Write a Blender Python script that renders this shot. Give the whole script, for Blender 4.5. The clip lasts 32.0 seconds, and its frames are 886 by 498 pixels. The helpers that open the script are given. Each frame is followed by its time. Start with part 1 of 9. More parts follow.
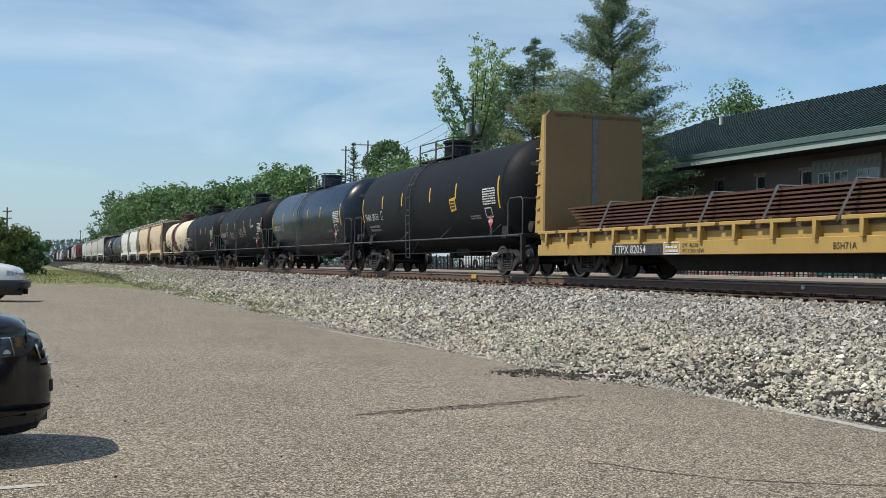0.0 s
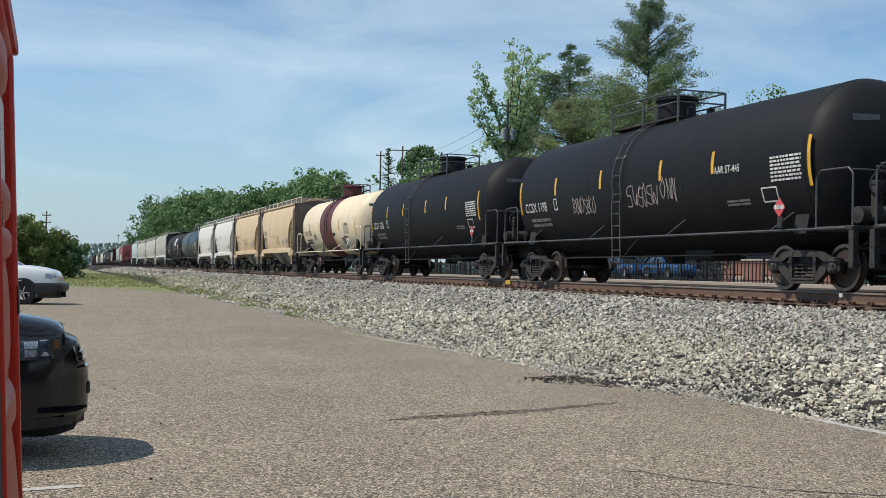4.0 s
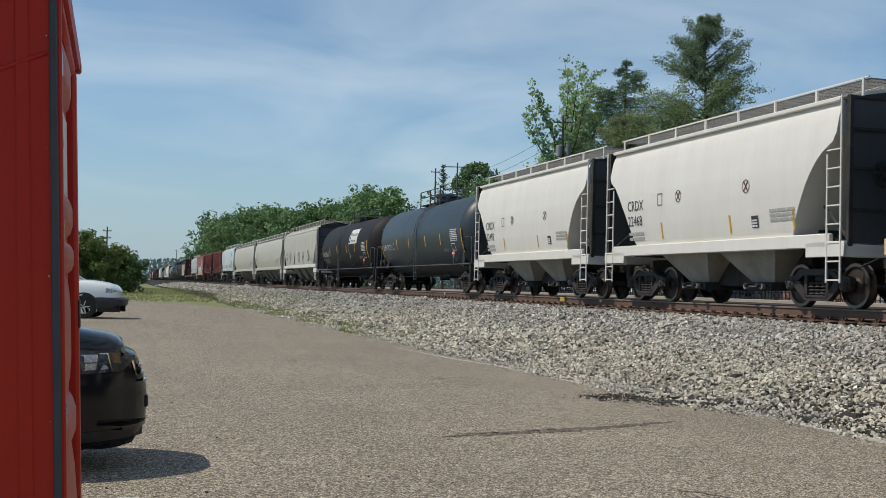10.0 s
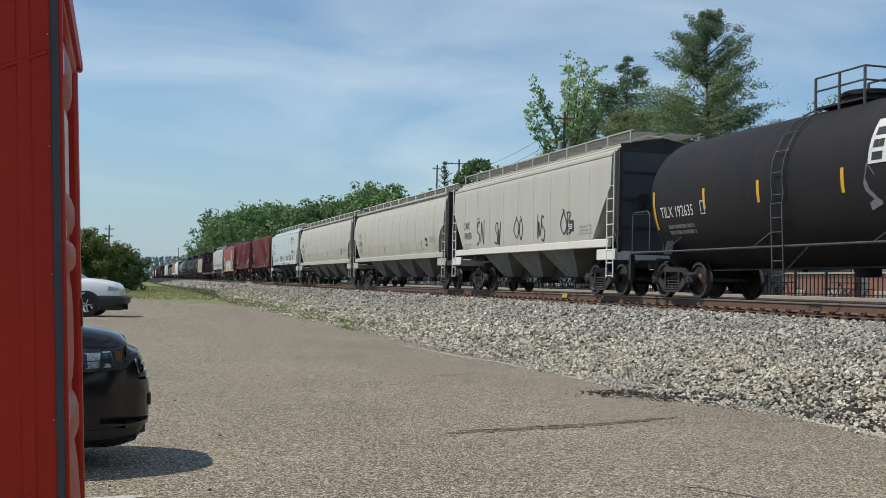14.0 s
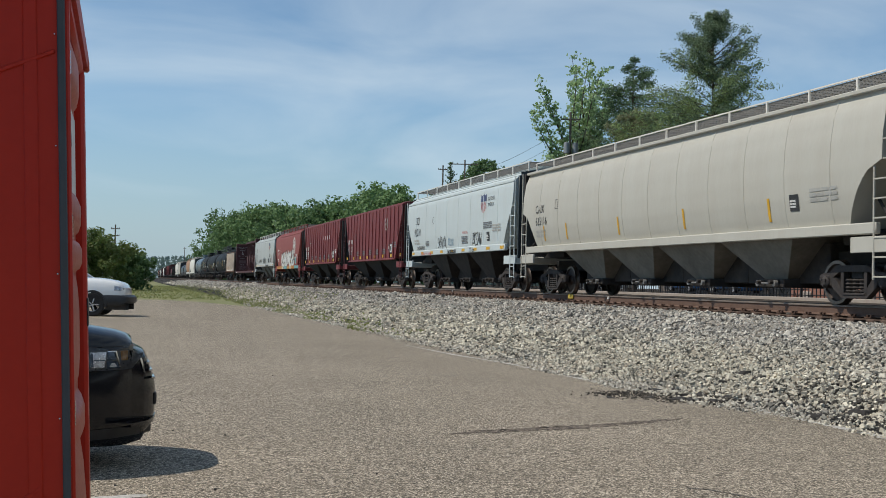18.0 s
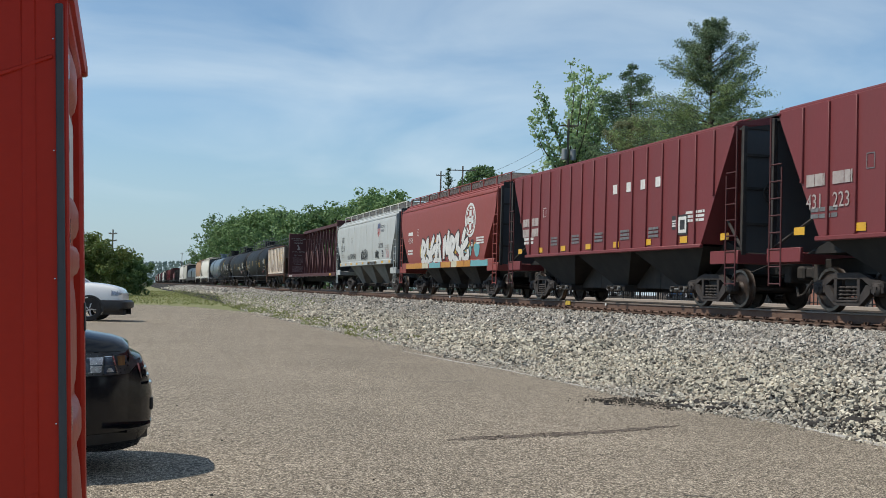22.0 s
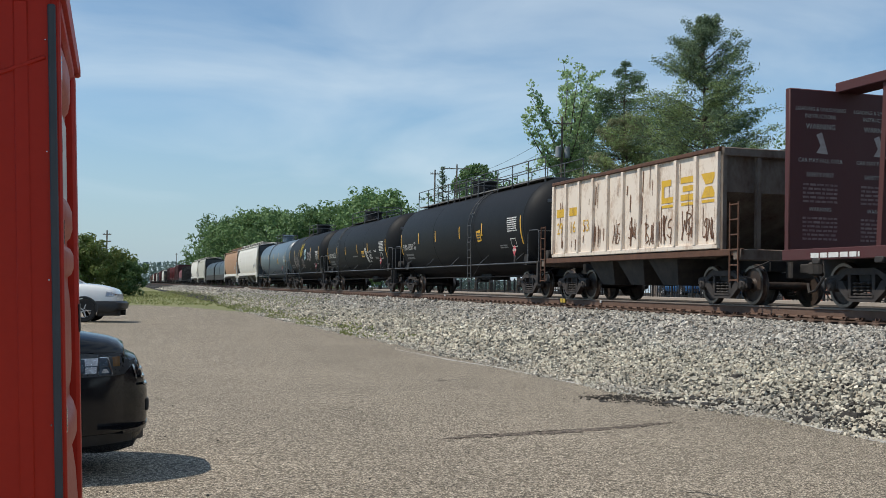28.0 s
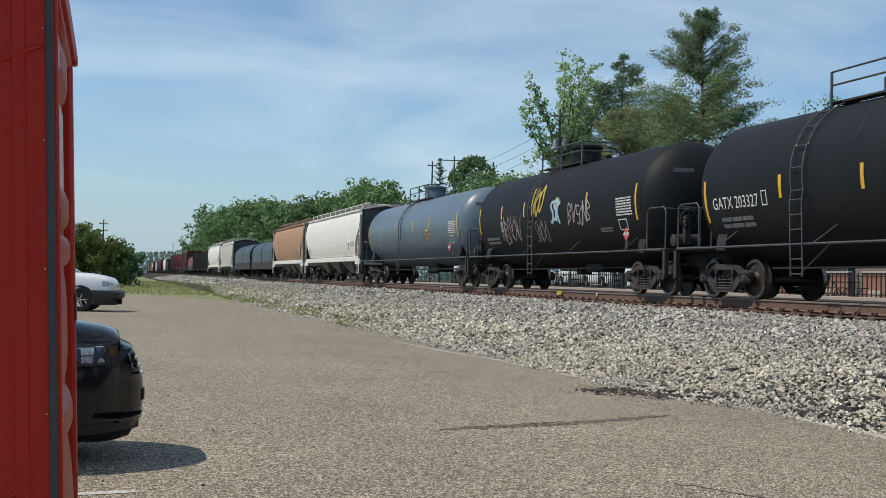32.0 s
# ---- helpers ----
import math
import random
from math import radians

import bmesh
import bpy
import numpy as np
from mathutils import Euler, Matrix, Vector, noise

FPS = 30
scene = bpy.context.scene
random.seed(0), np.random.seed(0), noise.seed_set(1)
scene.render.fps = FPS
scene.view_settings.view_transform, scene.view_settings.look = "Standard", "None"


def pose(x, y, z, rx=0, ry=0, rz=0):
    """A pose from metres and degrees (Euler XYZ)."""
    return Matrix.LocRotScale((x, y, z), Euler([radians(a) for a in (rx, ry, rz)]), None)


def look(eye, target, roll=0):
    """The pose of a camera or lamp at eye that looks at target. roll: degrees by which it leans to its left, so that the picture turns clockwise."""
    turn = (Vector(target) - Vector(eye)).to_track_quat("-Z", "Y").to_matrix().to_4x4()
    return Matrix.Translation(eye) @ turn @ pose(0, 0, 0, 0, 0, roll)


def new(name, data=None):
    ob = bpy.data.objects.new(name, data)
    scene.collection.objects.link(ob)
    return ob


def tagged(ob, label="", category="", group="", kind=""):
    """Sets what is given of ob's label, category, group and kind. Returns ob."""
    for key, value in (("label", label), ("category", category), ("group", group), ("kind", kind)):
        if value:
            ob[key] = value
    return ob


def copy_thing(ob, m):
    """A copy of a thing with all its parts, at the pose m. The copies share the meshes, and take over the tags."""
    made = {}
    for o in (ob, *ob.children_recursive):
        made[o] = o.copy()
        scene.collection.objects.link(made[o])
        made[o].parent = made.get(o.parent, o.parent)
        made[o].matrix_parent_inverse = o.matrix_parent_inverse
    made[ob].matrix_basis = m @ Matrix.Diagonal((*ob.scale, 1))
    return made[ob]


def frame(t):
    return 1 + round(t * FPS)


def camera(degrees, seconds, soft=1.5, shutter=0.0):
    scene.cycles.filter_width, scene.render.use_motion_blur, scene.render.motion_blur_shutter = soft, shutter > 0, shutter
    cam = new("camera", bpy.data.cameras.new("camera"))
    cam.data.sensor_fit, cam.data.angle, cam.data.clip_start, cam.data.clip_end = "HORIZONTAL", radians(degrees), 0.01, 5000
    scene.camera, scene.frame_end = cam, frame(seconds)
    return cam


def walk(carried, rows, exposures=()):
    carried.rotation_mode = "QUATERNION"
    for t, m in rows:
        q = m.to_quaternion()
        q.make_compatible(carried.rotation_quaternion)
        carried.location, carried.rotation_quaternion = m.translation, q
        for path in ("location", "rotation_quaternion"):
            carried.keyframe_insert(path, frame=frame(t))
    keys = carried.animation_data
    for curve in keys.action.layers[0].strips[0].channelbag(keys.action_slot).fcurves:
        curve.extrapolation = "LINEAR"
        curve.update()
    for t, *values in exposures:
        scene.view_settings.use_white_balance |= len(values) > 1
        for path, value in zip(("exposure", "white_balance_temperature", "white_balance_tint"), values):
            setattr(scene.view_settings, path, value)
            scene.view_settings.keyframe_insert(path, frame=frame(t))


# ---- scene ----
# camera: held by hand, standing in the parking lot
EYE_Z = 1.5
PATH = [
    (0, 90.906, -0.797, -21.358), (0.5, 90.896, -0.864, -21.236), (1, 90.945, -1.089, -21.046), (1.5, 90.960, -1.301, -21.041),
    (2, 90.912, -1.400, -21.243), (2.5, 90.891, -1.369, -21.658), (3, 91.059, -1.454, -21.811), (3.5, 91.119, -1.208, -20.775),
    (4, 91.162, -1.137, -19.583), (4.5, 91.334, -0.946, -18.836), (6.5, 91.669, -1.045, -18.007), (7, 91.786, -1.085, -17.801),
    (7.5, 91.841, -1.033, -17.569), (8, 91.899, -1.194, -17.223), (8.5, 91.884, -1.374, -16.848), (9, 91.845, -1.474, -16.800),
    (9.5, 91.907, -1.375, -16.899), (10, 91.960, -1.430, -16.752), (10.5, 91.908, -1.582, -16.388), (11, 91.900, -1.603, -16.077),
    (11.5, 91.982, -1.448, -16.101), (12, 92.024, -1.297, -16.361), (12.5, 92.052, -1.251, -16.390), (13, 91.959, -1.232, -16.351),
    (13.5, 91.819, -1.209, -16.441), (15.5, 91.868, -1.301, -17.287), (16, 91.993, -1.320, -17.342), (16.5, 92.067, -1.383, -16.903),
    (17, 91.965, -1.386, -16.442), (17.5, 91.955, -1.362, -16.334), (18, 91.809, -1.350, -16.355), (18.5, 91.692, -1.362, -16.518),
    (19, 91.894, -1.289, -16.785), (19.5, 92.113, -1.359, -16.928), (20, 92.173, -1.389, -16.857), (20.5, 92.155, -1.454, -16.675),
    (21, 91.994, -1.502, -16.522), (21.5, 92.171, -1.449, -16.581), (22, 92.125, -1.533, -16.485), (22.5, 92.145, -1.592, -16.470),
    (23, 92.195, -1.564, -16.631), (23.5, 92.316, -1.264, -16.741), (24, 92.376, -1.057, -16.797), (24.5, 92.270, -0.899, -16.912),
    (25, 92.230, -0.967, -16.987), (25.5, 92.149, -1.145, -16.900), (27.5, 92.182, -1.215, -16.864), (28, 92.054, -1.124, -16.749),
    (28.5, 91.999, -1.179, -16.747), (29, 92.121, -1.298, -17.067), (29.5, 92.148, -1.366, -17.087), (30, 92.144, -1.398, -16.952),
    (30.5, 92.118, -1.441, -16.786), (31, 92.069, -1.446, -16.829), (31.5, 91.952, -1.503, -16.793), (32, 91.625, -1.526, -16.928),
]

cam = camera(43.9, 32.0, soft=0.8, shutter=0.06)
walk(cam, [(t, pose(0, 0, EYE_Z, rx, ry, rz)) for t, rx, ry, rz in PATH],
     [(0, 0.08), (3.2, 0.12), (4.5, 0.05), (7, -0.08), (11, -0.16), (13, -0.03), (15, -0.08), (18, -0.12), (20.3, -0.12), (21.3, 0.0), (23.5, 0.03), (25.2, -0.06), (28, 0.0), (32, 0.02)])

# ---- light ----
SUN_EL, SUN_AZ = 55.0, -83.0      # degrees; azimuth from the track's direction, towards the left
scene.view_settings.exposure = 0.0
world = bpy.data.worlds.new("sky")
scene.world = world
world.use_nodes = True
wn, wl = world.node_tree.nodes, world.node_tree.links
sky = wn.new("ShaderNodeTexSky")
sky.sky_type, sky.sun_disc = "NISHITA", False
sky.sun_elevation, sky.sun_rotation = radians(SUN_EL), radians(SUN_AZ)
sky.air_density, sky.dust_density, sky.ozone_density, sky.altitude = 0.9, 0.3, 2.2, 200
wco, wmap = wn.new("ShaderNodeTexCoord"), wn.new("ShaderNodeMapping")
wmap.inputs["Scale"].default_value = (1.0, 1.0, 4.0)
wcl, wramp, wmix = wn.new("ShaderNodeTexNoise"), wn.new("ShaderNodeValToRGB"), wn.new("ShaderNodeMix")
wcl.inputs["Scale"].default_value, wcl.inputs["Detail"].default_value, wcl.inputs["Distortion"].default_value = 2.4, 8.0, 0.6
wramp.color_ramp.elements[0].position, wramp.color_ramp.elements[1].position = 0.46, 0.78
wramp.color_ramp.elements[1].color = (0.58, 0.58, 0.58, 1)
wmix.data_type = "RGBA"
wmix.inputs["B"].default_value = (6.2, 7.1, 7.7, 1)
wl.new(wco.outputs["Generated"], wmap.inputs["Vector"])
wl.new(wmap.outputs["Vector"], wcl.inputs["Vector"])
wsep, wadd = wn.new("ShaderNodeSeparateXYZ"), wn.new("ShaderNodeMath")
wadd.operation = "MULTIPLY_ADD"
wadd.inputs[1].default_value = 0.25      # more haze and cloud towards the track's far side
wl.new(wco.outputs["Generated"], wsep.inputs["Vector"])
wl.new(wsep.outputs["X"], wadd.inputs[0])
wl.new(wcl.outputs["Fac"], wadd.inputs[2])
wl.new(wadd.outputs["Value"], wramp.inputs["Fac"])
wl.new(wramp.outputs["Color"], wmix.inputs["Factor"])
wtint = wn.new("ShaderNodeMix")
wtint.data_type, wtint.blend_type = "RGBA", "MULTIPLY"
wtint.inputs["Factor"].default_value = 1.0
wtint.inputs["B"].default_value = (0.91, 1.03, 1.025, 1)
wl.new(sky.outputs["Color"], wtint.inputs["A"])
# blue-grey haze low over the horizon
whz, wlow = wn.new("ShaderNodeMapRange"), wn.new("ShaderNodeMix")
whz.inputs["From Min"].default_value, whz.inputs["From Max"].default_value = 0.0, 0.16
whz.inputs["To Min"].default_value, whz.inputs["To Max"].default_value = 0.9, 0.0
wlow.data_type = "RGBA"
wlow.inputs["B"].default_value = (3.1, 4.05, 4.9, 1)
wl.new(wsep.outputs["Z"], whz.inputs["Value"])
wl.new(whz.outputs["Result"], wlow.inputs["Factor"])
wl.new(wtint.outputs["Result"], wlow.inputs["A"])
wl.new(wlow.outputs["Result"], wmix.inputs["A"])
wl.new(wmix.outputs["Result"], wn["Background"].inputs["Color"])
wn["Background"].inputs["Strength"].default_value = 0.12

sun = new("sun", bpy.data.lights.new("sun", "SUN"))
sun.data.energy, sun.data.angle, sun.data.color = 3.6, radians(0.53), (1.0, 0.93, 0.82)
SUN_DIR = Vector((math.cos(radians(SUN_EL)) * math.sin(radians(SUN_AZ)), math.cos(radians(SUN_EL)) * math.cos(radians(SUN_AZ)), math.sin(radians(SUN_EL))))
sun.matrix_world = look(SUN_DIR * 60, (0, 0, 0))


# ---- materials ----
def material(name, a, b, rough=0.6, metal=0.0, big=0.8, fine=14.0, stretch=(1, 1, 1), bump=0.0, grain=60.0, spread=(0.35, 0.7), vary=0.0, coat=0.0, fine_mix=0.25, spec=0.5):
    """Two colours mixed by large stains and fine grain, with a fine relief."""
    m = bpy.data.materials.new(name)
    m.use_nodes = True
    n, l = m.node_tree.nodes, m.node_tree.links
    bs = n["Principled BSDF"]
    co, mp = n.new("ShaderNodeTexCoord"), n.new("ShaderNodeMapping")
    mp.inputs["Scale"].default_value = stretch
    l.new(co.outputs["Object"], mp.inputs["Vector"])
    n1, n2 = n.new("ShaderNodeTexNoise"), n.new("ShaderNodeTexNoise")
    n1.inputs["Scale"].default_value, n1.inputs["Detail"].default_value, n1.inputs["Roughness"].default_value = big, 6, 0.62
    n2.inputs["Scale"].default_value, n2.inputs["Detail"].default_value = fine, 4
    for x in (n1, n2):
        l.new(mp.outputs["Vector"], x.inputs["Vector"])
    mixf = n.new("ShaderNodeMix")
    mixf.inputs["Factor"].default_value = fine_mix
    l.new(n1.outputs["Fac"], mixf.inputs["A"])
    l.new(n2.outputs["Fac"], mixf.inputs["B"])
    rp = n.new("ShaderNodeMapRange")
    rp.inputs["From Min"].default_value, rp.inputs["From Max"].default_value = spread
    l.new(mixf.outputs["Result"], rp.inputs["Value"])
    mc = n.new("ShaderNodeMix")
    mc.data_type = "RGBA"
    mc.inputs["A"].default_value, mc.inputs["B"].default_value = (*a, 1), (*b, 1)
    l.new(rp.outputs["Result"], mc.inputs["Factor"])
    col = mc.outputs["Result"]
    if vary:
        oi, hs, mr = n.new("ShaderNodeObjectInfo"), n.new("ShaderNodeHueSaturation"), n.new("ShaderNodeMapRange")
        mr.inputs["To Min"].default_value, mr.inputs["To Max"].default_value = 1 - vary, 1 + vary
        l.new(oi.outputs["Random"], mr.inputs["Value"])
        l.new(mr.outputs["Result"], hs.inputs["Value"])
        l.new(col, hs.inputs["Color"])
        col = hs.outputs["Color"]
    l.new(col, bs.inputs["Base Color"])
    bs.inputs["Metallic"].default_value = metal
    bs.inputs["Coat Weight"].default_value = coat
    bs.inputs["Specular IOR Level"].default_value = spec
    rr = n.new("ShaderNodeMapRange")
    rr.inputs["To Min"].default_value, rr.inputs["To Max"].default_value = max(0.03, rough - 0.1), min(1, rough + 0.1)
    l.new(n2.outputs["Fac"], rr.inputs["Value"])
    l.new(rr.outputs["Result"], bs.inputs["Roughness"])
    if bump:
        n3, bp = n.new("ShaderNodeTexNoise"), n.new("ShaderNodeBump")
        n3.inputs["Scale"].default_value, n3.inputs["Detail"].default_value = grain, 3
        l.new(co.outputs["Object"], n3.inputs["Vector"])
        bp.inputs["Strength"].default_value, bp.inputs["Distance"].default_value = bump, 0.02
        l.new(n3.outputs["Fac"], bp.inputs["Height"])
        l.new(bp.outputs["Normal"], bs.inputs["Normal"])
    return m


def paint(name, c, dirt=(0.16, 0.12, 0.09), amount=0.35, rough=0.45, **k):
    """Car paint with streaks of road dirt that run down it."""
    d = tuple(x * (1 - amount) + y * amount for x, y in zip(c, dirt))
    k.setdefault("spread", (0.4, 0.75))
    return material(name, c, d, rough, big=1.3, fine=30, stretch=(1, 1, 0.22), bump=0.05, grain=7, **k)


BLACK = paint("black tank paint", (0.009, 0.01, 0.0115), (0.02, 0.0195, 0.019), 0.5, 0.6, spec=0.22)
BLUEBLACK = paint("glossy blue-black tank paint", (0.012, 0.018, 0.03), (0.024, 0.03, 0.04), 0.5, 0.3, spec=0.4)
SLATE = paint("slate tank paint", (0.036, 0.048, 0.056), (0.06, 0.066, 0.068), 0.5, 0.42, spec=0.4)
SOOTY = paint("sooty tank paint", (0.015, 0.014, 0.015), (0.048, 0.034, 0.029), 0.5, 0.64, spec=0.28)
STEELBLUE = paint("grey-blue tank paint", (0.12, 0.17, 0.21), (0.09, 0.1, 0.11), 0.6, 0.4)
CREAM = paint("cream tank paint", (0.84, 0.715, 0.5), (0.5, 0.33, 0.17), 0.4, 0.5)
BANDROD = paint("dark brown ladder paint", (0.05, 0.016, 0.014), (0.06, 0.035, 0.03), 0.4, 0.55)
MAROON_BAND = paint("brown band paint", (0.12, 0.026, 0.02), (0.1, 0.05, 0.04), 0.4, 0.5)
TAN = paint("tan hopper paint", (0.68, 0.52, 0.335), (0.42, 0.21, 0.09), 0.75, 0.6, spread=(0.46, 0.8))
WHITE = paint("off-white hopper paint", (0.76, 0.725, 0.65), (0.52, 0.45, 0.37), 0.35, 0.5)
GREYHOP = paint("light grey hopper paint", (0.5, 0.48, 0.41), (0.36, 0.3, 0.23), 0.35, 0.55)
PALEGREY = paint("pale grey hopper paint", (0.48, 0.5, 0.48), (0.3, 0.28, 0.25), 0.35, 0.5)
PALEBLUE = paint("pale blue-grey hopper paint", (0.55, 0.61, 0.6), (0.46, 0.45, 0.4), 0.35, 0.5)
RED = paint("oxide red hopper paint", (0.185, 0.033, 0.035), (0.13, 0.045, 0.042), 0.45, 0.6)
RED2 = paint("brighter red hopper paint", (0.28, 0.06, 0.047), (0.21, 0.062, 0.05), 0.4, 0.55)
DKRED = paint("dark oxide red paint", (0.075, 0.018, 0.018), (0.07, 0.035, 0.03), 0.5, 0.65)
RUSTTAN = paint("faded orange-tan paint", (0.4, 0.23, 0.13), (0.3, 0.16, 0.08), 0.5, 0.65)
YELLOW = paint("yellow flat car paint", (0.49, 0.315, 0.085), (0.25, 0.14, 0.05), 0.4, 0.55)
# black handrails greyed: the sun on their tops put into the colour
ROD_LIT = material("black handrail paint greyed for sunlight", (0.05, 0.052, 0.055), (0.1, 0.098, 0.093), 0.45, big=3)
BROWNBOARD = material("tan bulkhead sheet", (0.26, 0.165, 0.06), (0.21, 0.13, 0.05), 0.6, big=0.6, bump=0.05)
CSXPALE = material("pale gondola paint", (0.74, 0.645, 0.54), (0.4, 0.26, 0.17), 0.75, big=2.0, fine=16, stretch=(1, 1, 0.6), bump=0.08, grain=9, spread=(0.5, 0.74))
# rust for the open hopper; on tan hoppers its darkness stands for shaded ends
END_RUST_SHADE = material("faded paint over rust, with end shade", (0.2, 0.165, 0.135), (0.085, 0.05, 0.035), 0.85, big=2.2, fine=14, stretch=(1, 1, 0.5), bump=0.1, grain=9)
GALV = material("weathered galvanised steel", (0.3, 0.3, 0.29), (0.16, 0.15, 0.14), 0.6, 0.2, big=6)
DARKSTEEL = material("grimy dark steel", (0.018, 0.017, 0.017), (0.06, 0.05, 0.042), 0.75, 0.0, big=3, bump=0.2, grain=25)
UNDER = material("underframe black", (0.01, 0.01, 0.01), (0.03, 0.027, 0.024), 0.8, big=2)
TRUCK = material("dusty cast steel", (0.026, 0.022, 0.021), (0.062, 0.05, 0.043), 0.8, 0.0, big=5, bump=0.3, grain=30)
WHEEL = material("worn wheel steel", (0.03, 0.026, 0.024), (0.09, 0.06, 0.045), 0.55, 0.3, big=6)
TREAD = material("bright wheel tread", (0.2, 0.17, 0.15), (0.12, 0.1, 0.09), 0.35, 1.0, big=9)
YSTRIPE = material("yellow reflective tape", (0.75, 0.42, 0.02), (0.6, 0.33, 0.03), 0.4, big=4)
WHITEMARK = material("white stencil paint", (0.75, 0.74, 0.7), (0.55, 0.54, 0.5), 0.6, big=6)
DULLMARK = material("dulled white stencil paint", (0.45, 0.4, 0.37), (0.3, 0.24, 0.22), 0.6, big=6)
WORNMARK = material("worn white stencil paint on red", (0.27, 0.2, 0.19), (0.12, 0.06, 0.06), 0.7, big=8)
LIGHTMARK = material("worn pale stencil paint", (0.44, 0.43, 0.39), (0.34, 0.33, 0.3), 0.6, big=6)
FAINT = material("faded grey stencil paint", (0.2, 0.2, 0.2), (0.1, 0.1, 0.1), 0.6, big=6)
BLACKMARK = material("black stencil paint", (0.02, 0.02, 0.022), (0.06, 0.06, 0.06), 0.6, big=6)
PLACRED = material("red placard", (0.6, 0.06, 0.08), (0.5, 0.1, 0.1), 0.5, big=9)
# dark grey that holds the shade of the hopper ends
END_SHADE = paint("dark grey end sheet with shade painted in", (0.055, 0.06, 0.066), (0.1, 0.095, 0.085), 0.5, 0.6)
GRATING = material("dull roof grating", (0.15, 0.15, 0.145), (0.25, 0.245, 0.23), 0.7, big=3)
RUSTLOAD = material("rusty steel load", (0.075, 0.035, 0.022), (0.14, 0.065, 0.035), 0.8, big=5, bump=0.3)
BAYPALE = material("dusty pale hopper bay paint", (0.42, 0.4, 0.35), (0.26, 0.24, 0.2), 0.8, big=1.2, fine=9, bump=0.1)
PLATERUST = material("dark rusted tie plate", (0.07, 0.038, 0.025), (0.14, 0.078, 0.05), 0.9, big=9, bump=0.3)
# grime, plus the body overhang's shade put into the bay colour
BAY_GRIME_SHADE = material("grimy hopper bay paint, darkened for shade", (0.24, 0.23, 0.2), (0.13, 0.12, 0.1), 0.8, big=1.2, fine=9, bump=0.1)
RAILSIDE = material("rusty rail", (0.12, 0.068, 0.046), (0.165, 0.1, 0.07), 0.8, big=4, bump=0.25)
RAILTOP = material("worn rail head", (0.25, 0.2, 0.165), (0.19, 0.15, 0.12), 0.55, 0.3, big=4)
TIE = material("creosoted tie", (0.07, 0.045, 0.032), (0.18, 0.115, 0.082), 0.9, big=3, stretch=(1, 6, 6), bump=0.6, grain=30)


# ---- mesh building ----
class Shape:
    """Vertices and faces, gathered piece by piece."""

    def __init__(self):
        self.v, self.f = [], []

    def raw(self, verts, faces):
        k = len(self.v)
        self.v += [tuple(p) for p in verts]
        self.f += [tuple(k + i for i in f) for f in faces]
        return self

    def box(self, x0, x1, y0, y1, z0, z1, b=0.0, m=None):
        if b <= 0:
            vs = [(x, y, z) for x in (x0, x1) for y in (y0, y1) for z in (z0, z1)]
            fs = [(0, 1, 3, 2), (4, 6, 7, 5), (0, 4, 5, 1), (2, 3, 7, 6), (0, 2, 6, 4), (1, 5, 7, 3)]
        else:
            b = min(b, (x1 - x0) * 0.45, (y1 - y0) * 0.45, (z1 - z0) * 0.45)
            vs, ix = [], {}
            for i, x in enumerate((x0, x1)):
                for j, y in enumerate((y0, y1)):
                    for k, z in enumerate((z0, z1)):
                        dx, dy, dz = b * (1 - 2 * i), b * (1 - 2 * j), b * (1 - 2 * k)
                        ix[i, j, k] = len(vs)
                        vs += [(x, y + dy, z + dz), (x + dx, y, z + dz), (x + dx, y + dy, z)]
            fs = []
            for ax in range(3):
                for s in (0, 1):
                    c = []
                    for p, q in ((0, 0), (1, 0), (1, 1), (0, 1)):
                        key = [p, q]
                        key.insert(ax, s)
                        c.append(ix[tuple(key)] + ax)
                    fs.append(tuple(c))
            for ax in range(3):
                u, w = [a for a in range(3) if a != ax]
                for p in (0, 1):
                    for q in (0, 1):
                        lo, hi = [0, 0, 0], [0, 0, 0]
                        lo[u] = hi[u] = p
                        lo[w] = hi[w] = q
                        lo[ax], hi[ax] = 0, 1
                        fs.append((ix[tuple(lo)] + u, ix[tuple(hi)] + u, ix[tuple(hi)] + w, ix[tuple(lo)] + w))
            for key in ix.values():
                fs.append((key, key + 1, key + 2))
        if m is not None:
            vs = [m @ Vector(p) for p in vs]
        return self.raw(vs, fs)

    def rod(self, pts, r, n=6, caps=True):
        pts = [Vector(p) for p in pts]
        rings = []
        for i, p in enumerate(pts):
            d = (pts[min(i + 1, len(pts) - 1)] - pts[max(i - 1, 0)]).normalized()
            up = Vector((0, 0, 1)) if abs(d.z) < 0.9 else Vector((1, 0, 0))
            a = d.cross(up).normalized()
            c = d.cross(a)
            rr = r[i] if isinstance(r, (list, tuple)) else r
            rings.append([p + (a * math.cos(t) + c * math.sin(t)) * rr for t in (2 * math.pi * k / n for k in range(n))])
        vs = [p for ring in rings for p in ring]
        fs = [(i * n + k, i * n + (k + 1) % n, (i + 1) * n + (k + 1) % n, (i + 1) * n + k) for i in range(len(pts) - 1) for k in range(n)]
        if caps:
            fs += [tuple(range(n))[::-1], tuple(range((len(pts) - 1) * n, len(pts) * n))]
        return self.raw(vs, fs)

    def prism(self, poly, axis, a, b):
        """A polygon in the plane across an axis ('x': y,z; 'y': x,z; 'z': x,y), pulled from a to b."""
        def at(p, h):
            return {"x": (h, p[0], p[1]), "y": (p[0], h, p[1]), "z": (p[0], p[1], h)}[axis]
        n = len(poly)
        vs = [at(p, a) for p in poly] + [at(p, b) for p in poly]
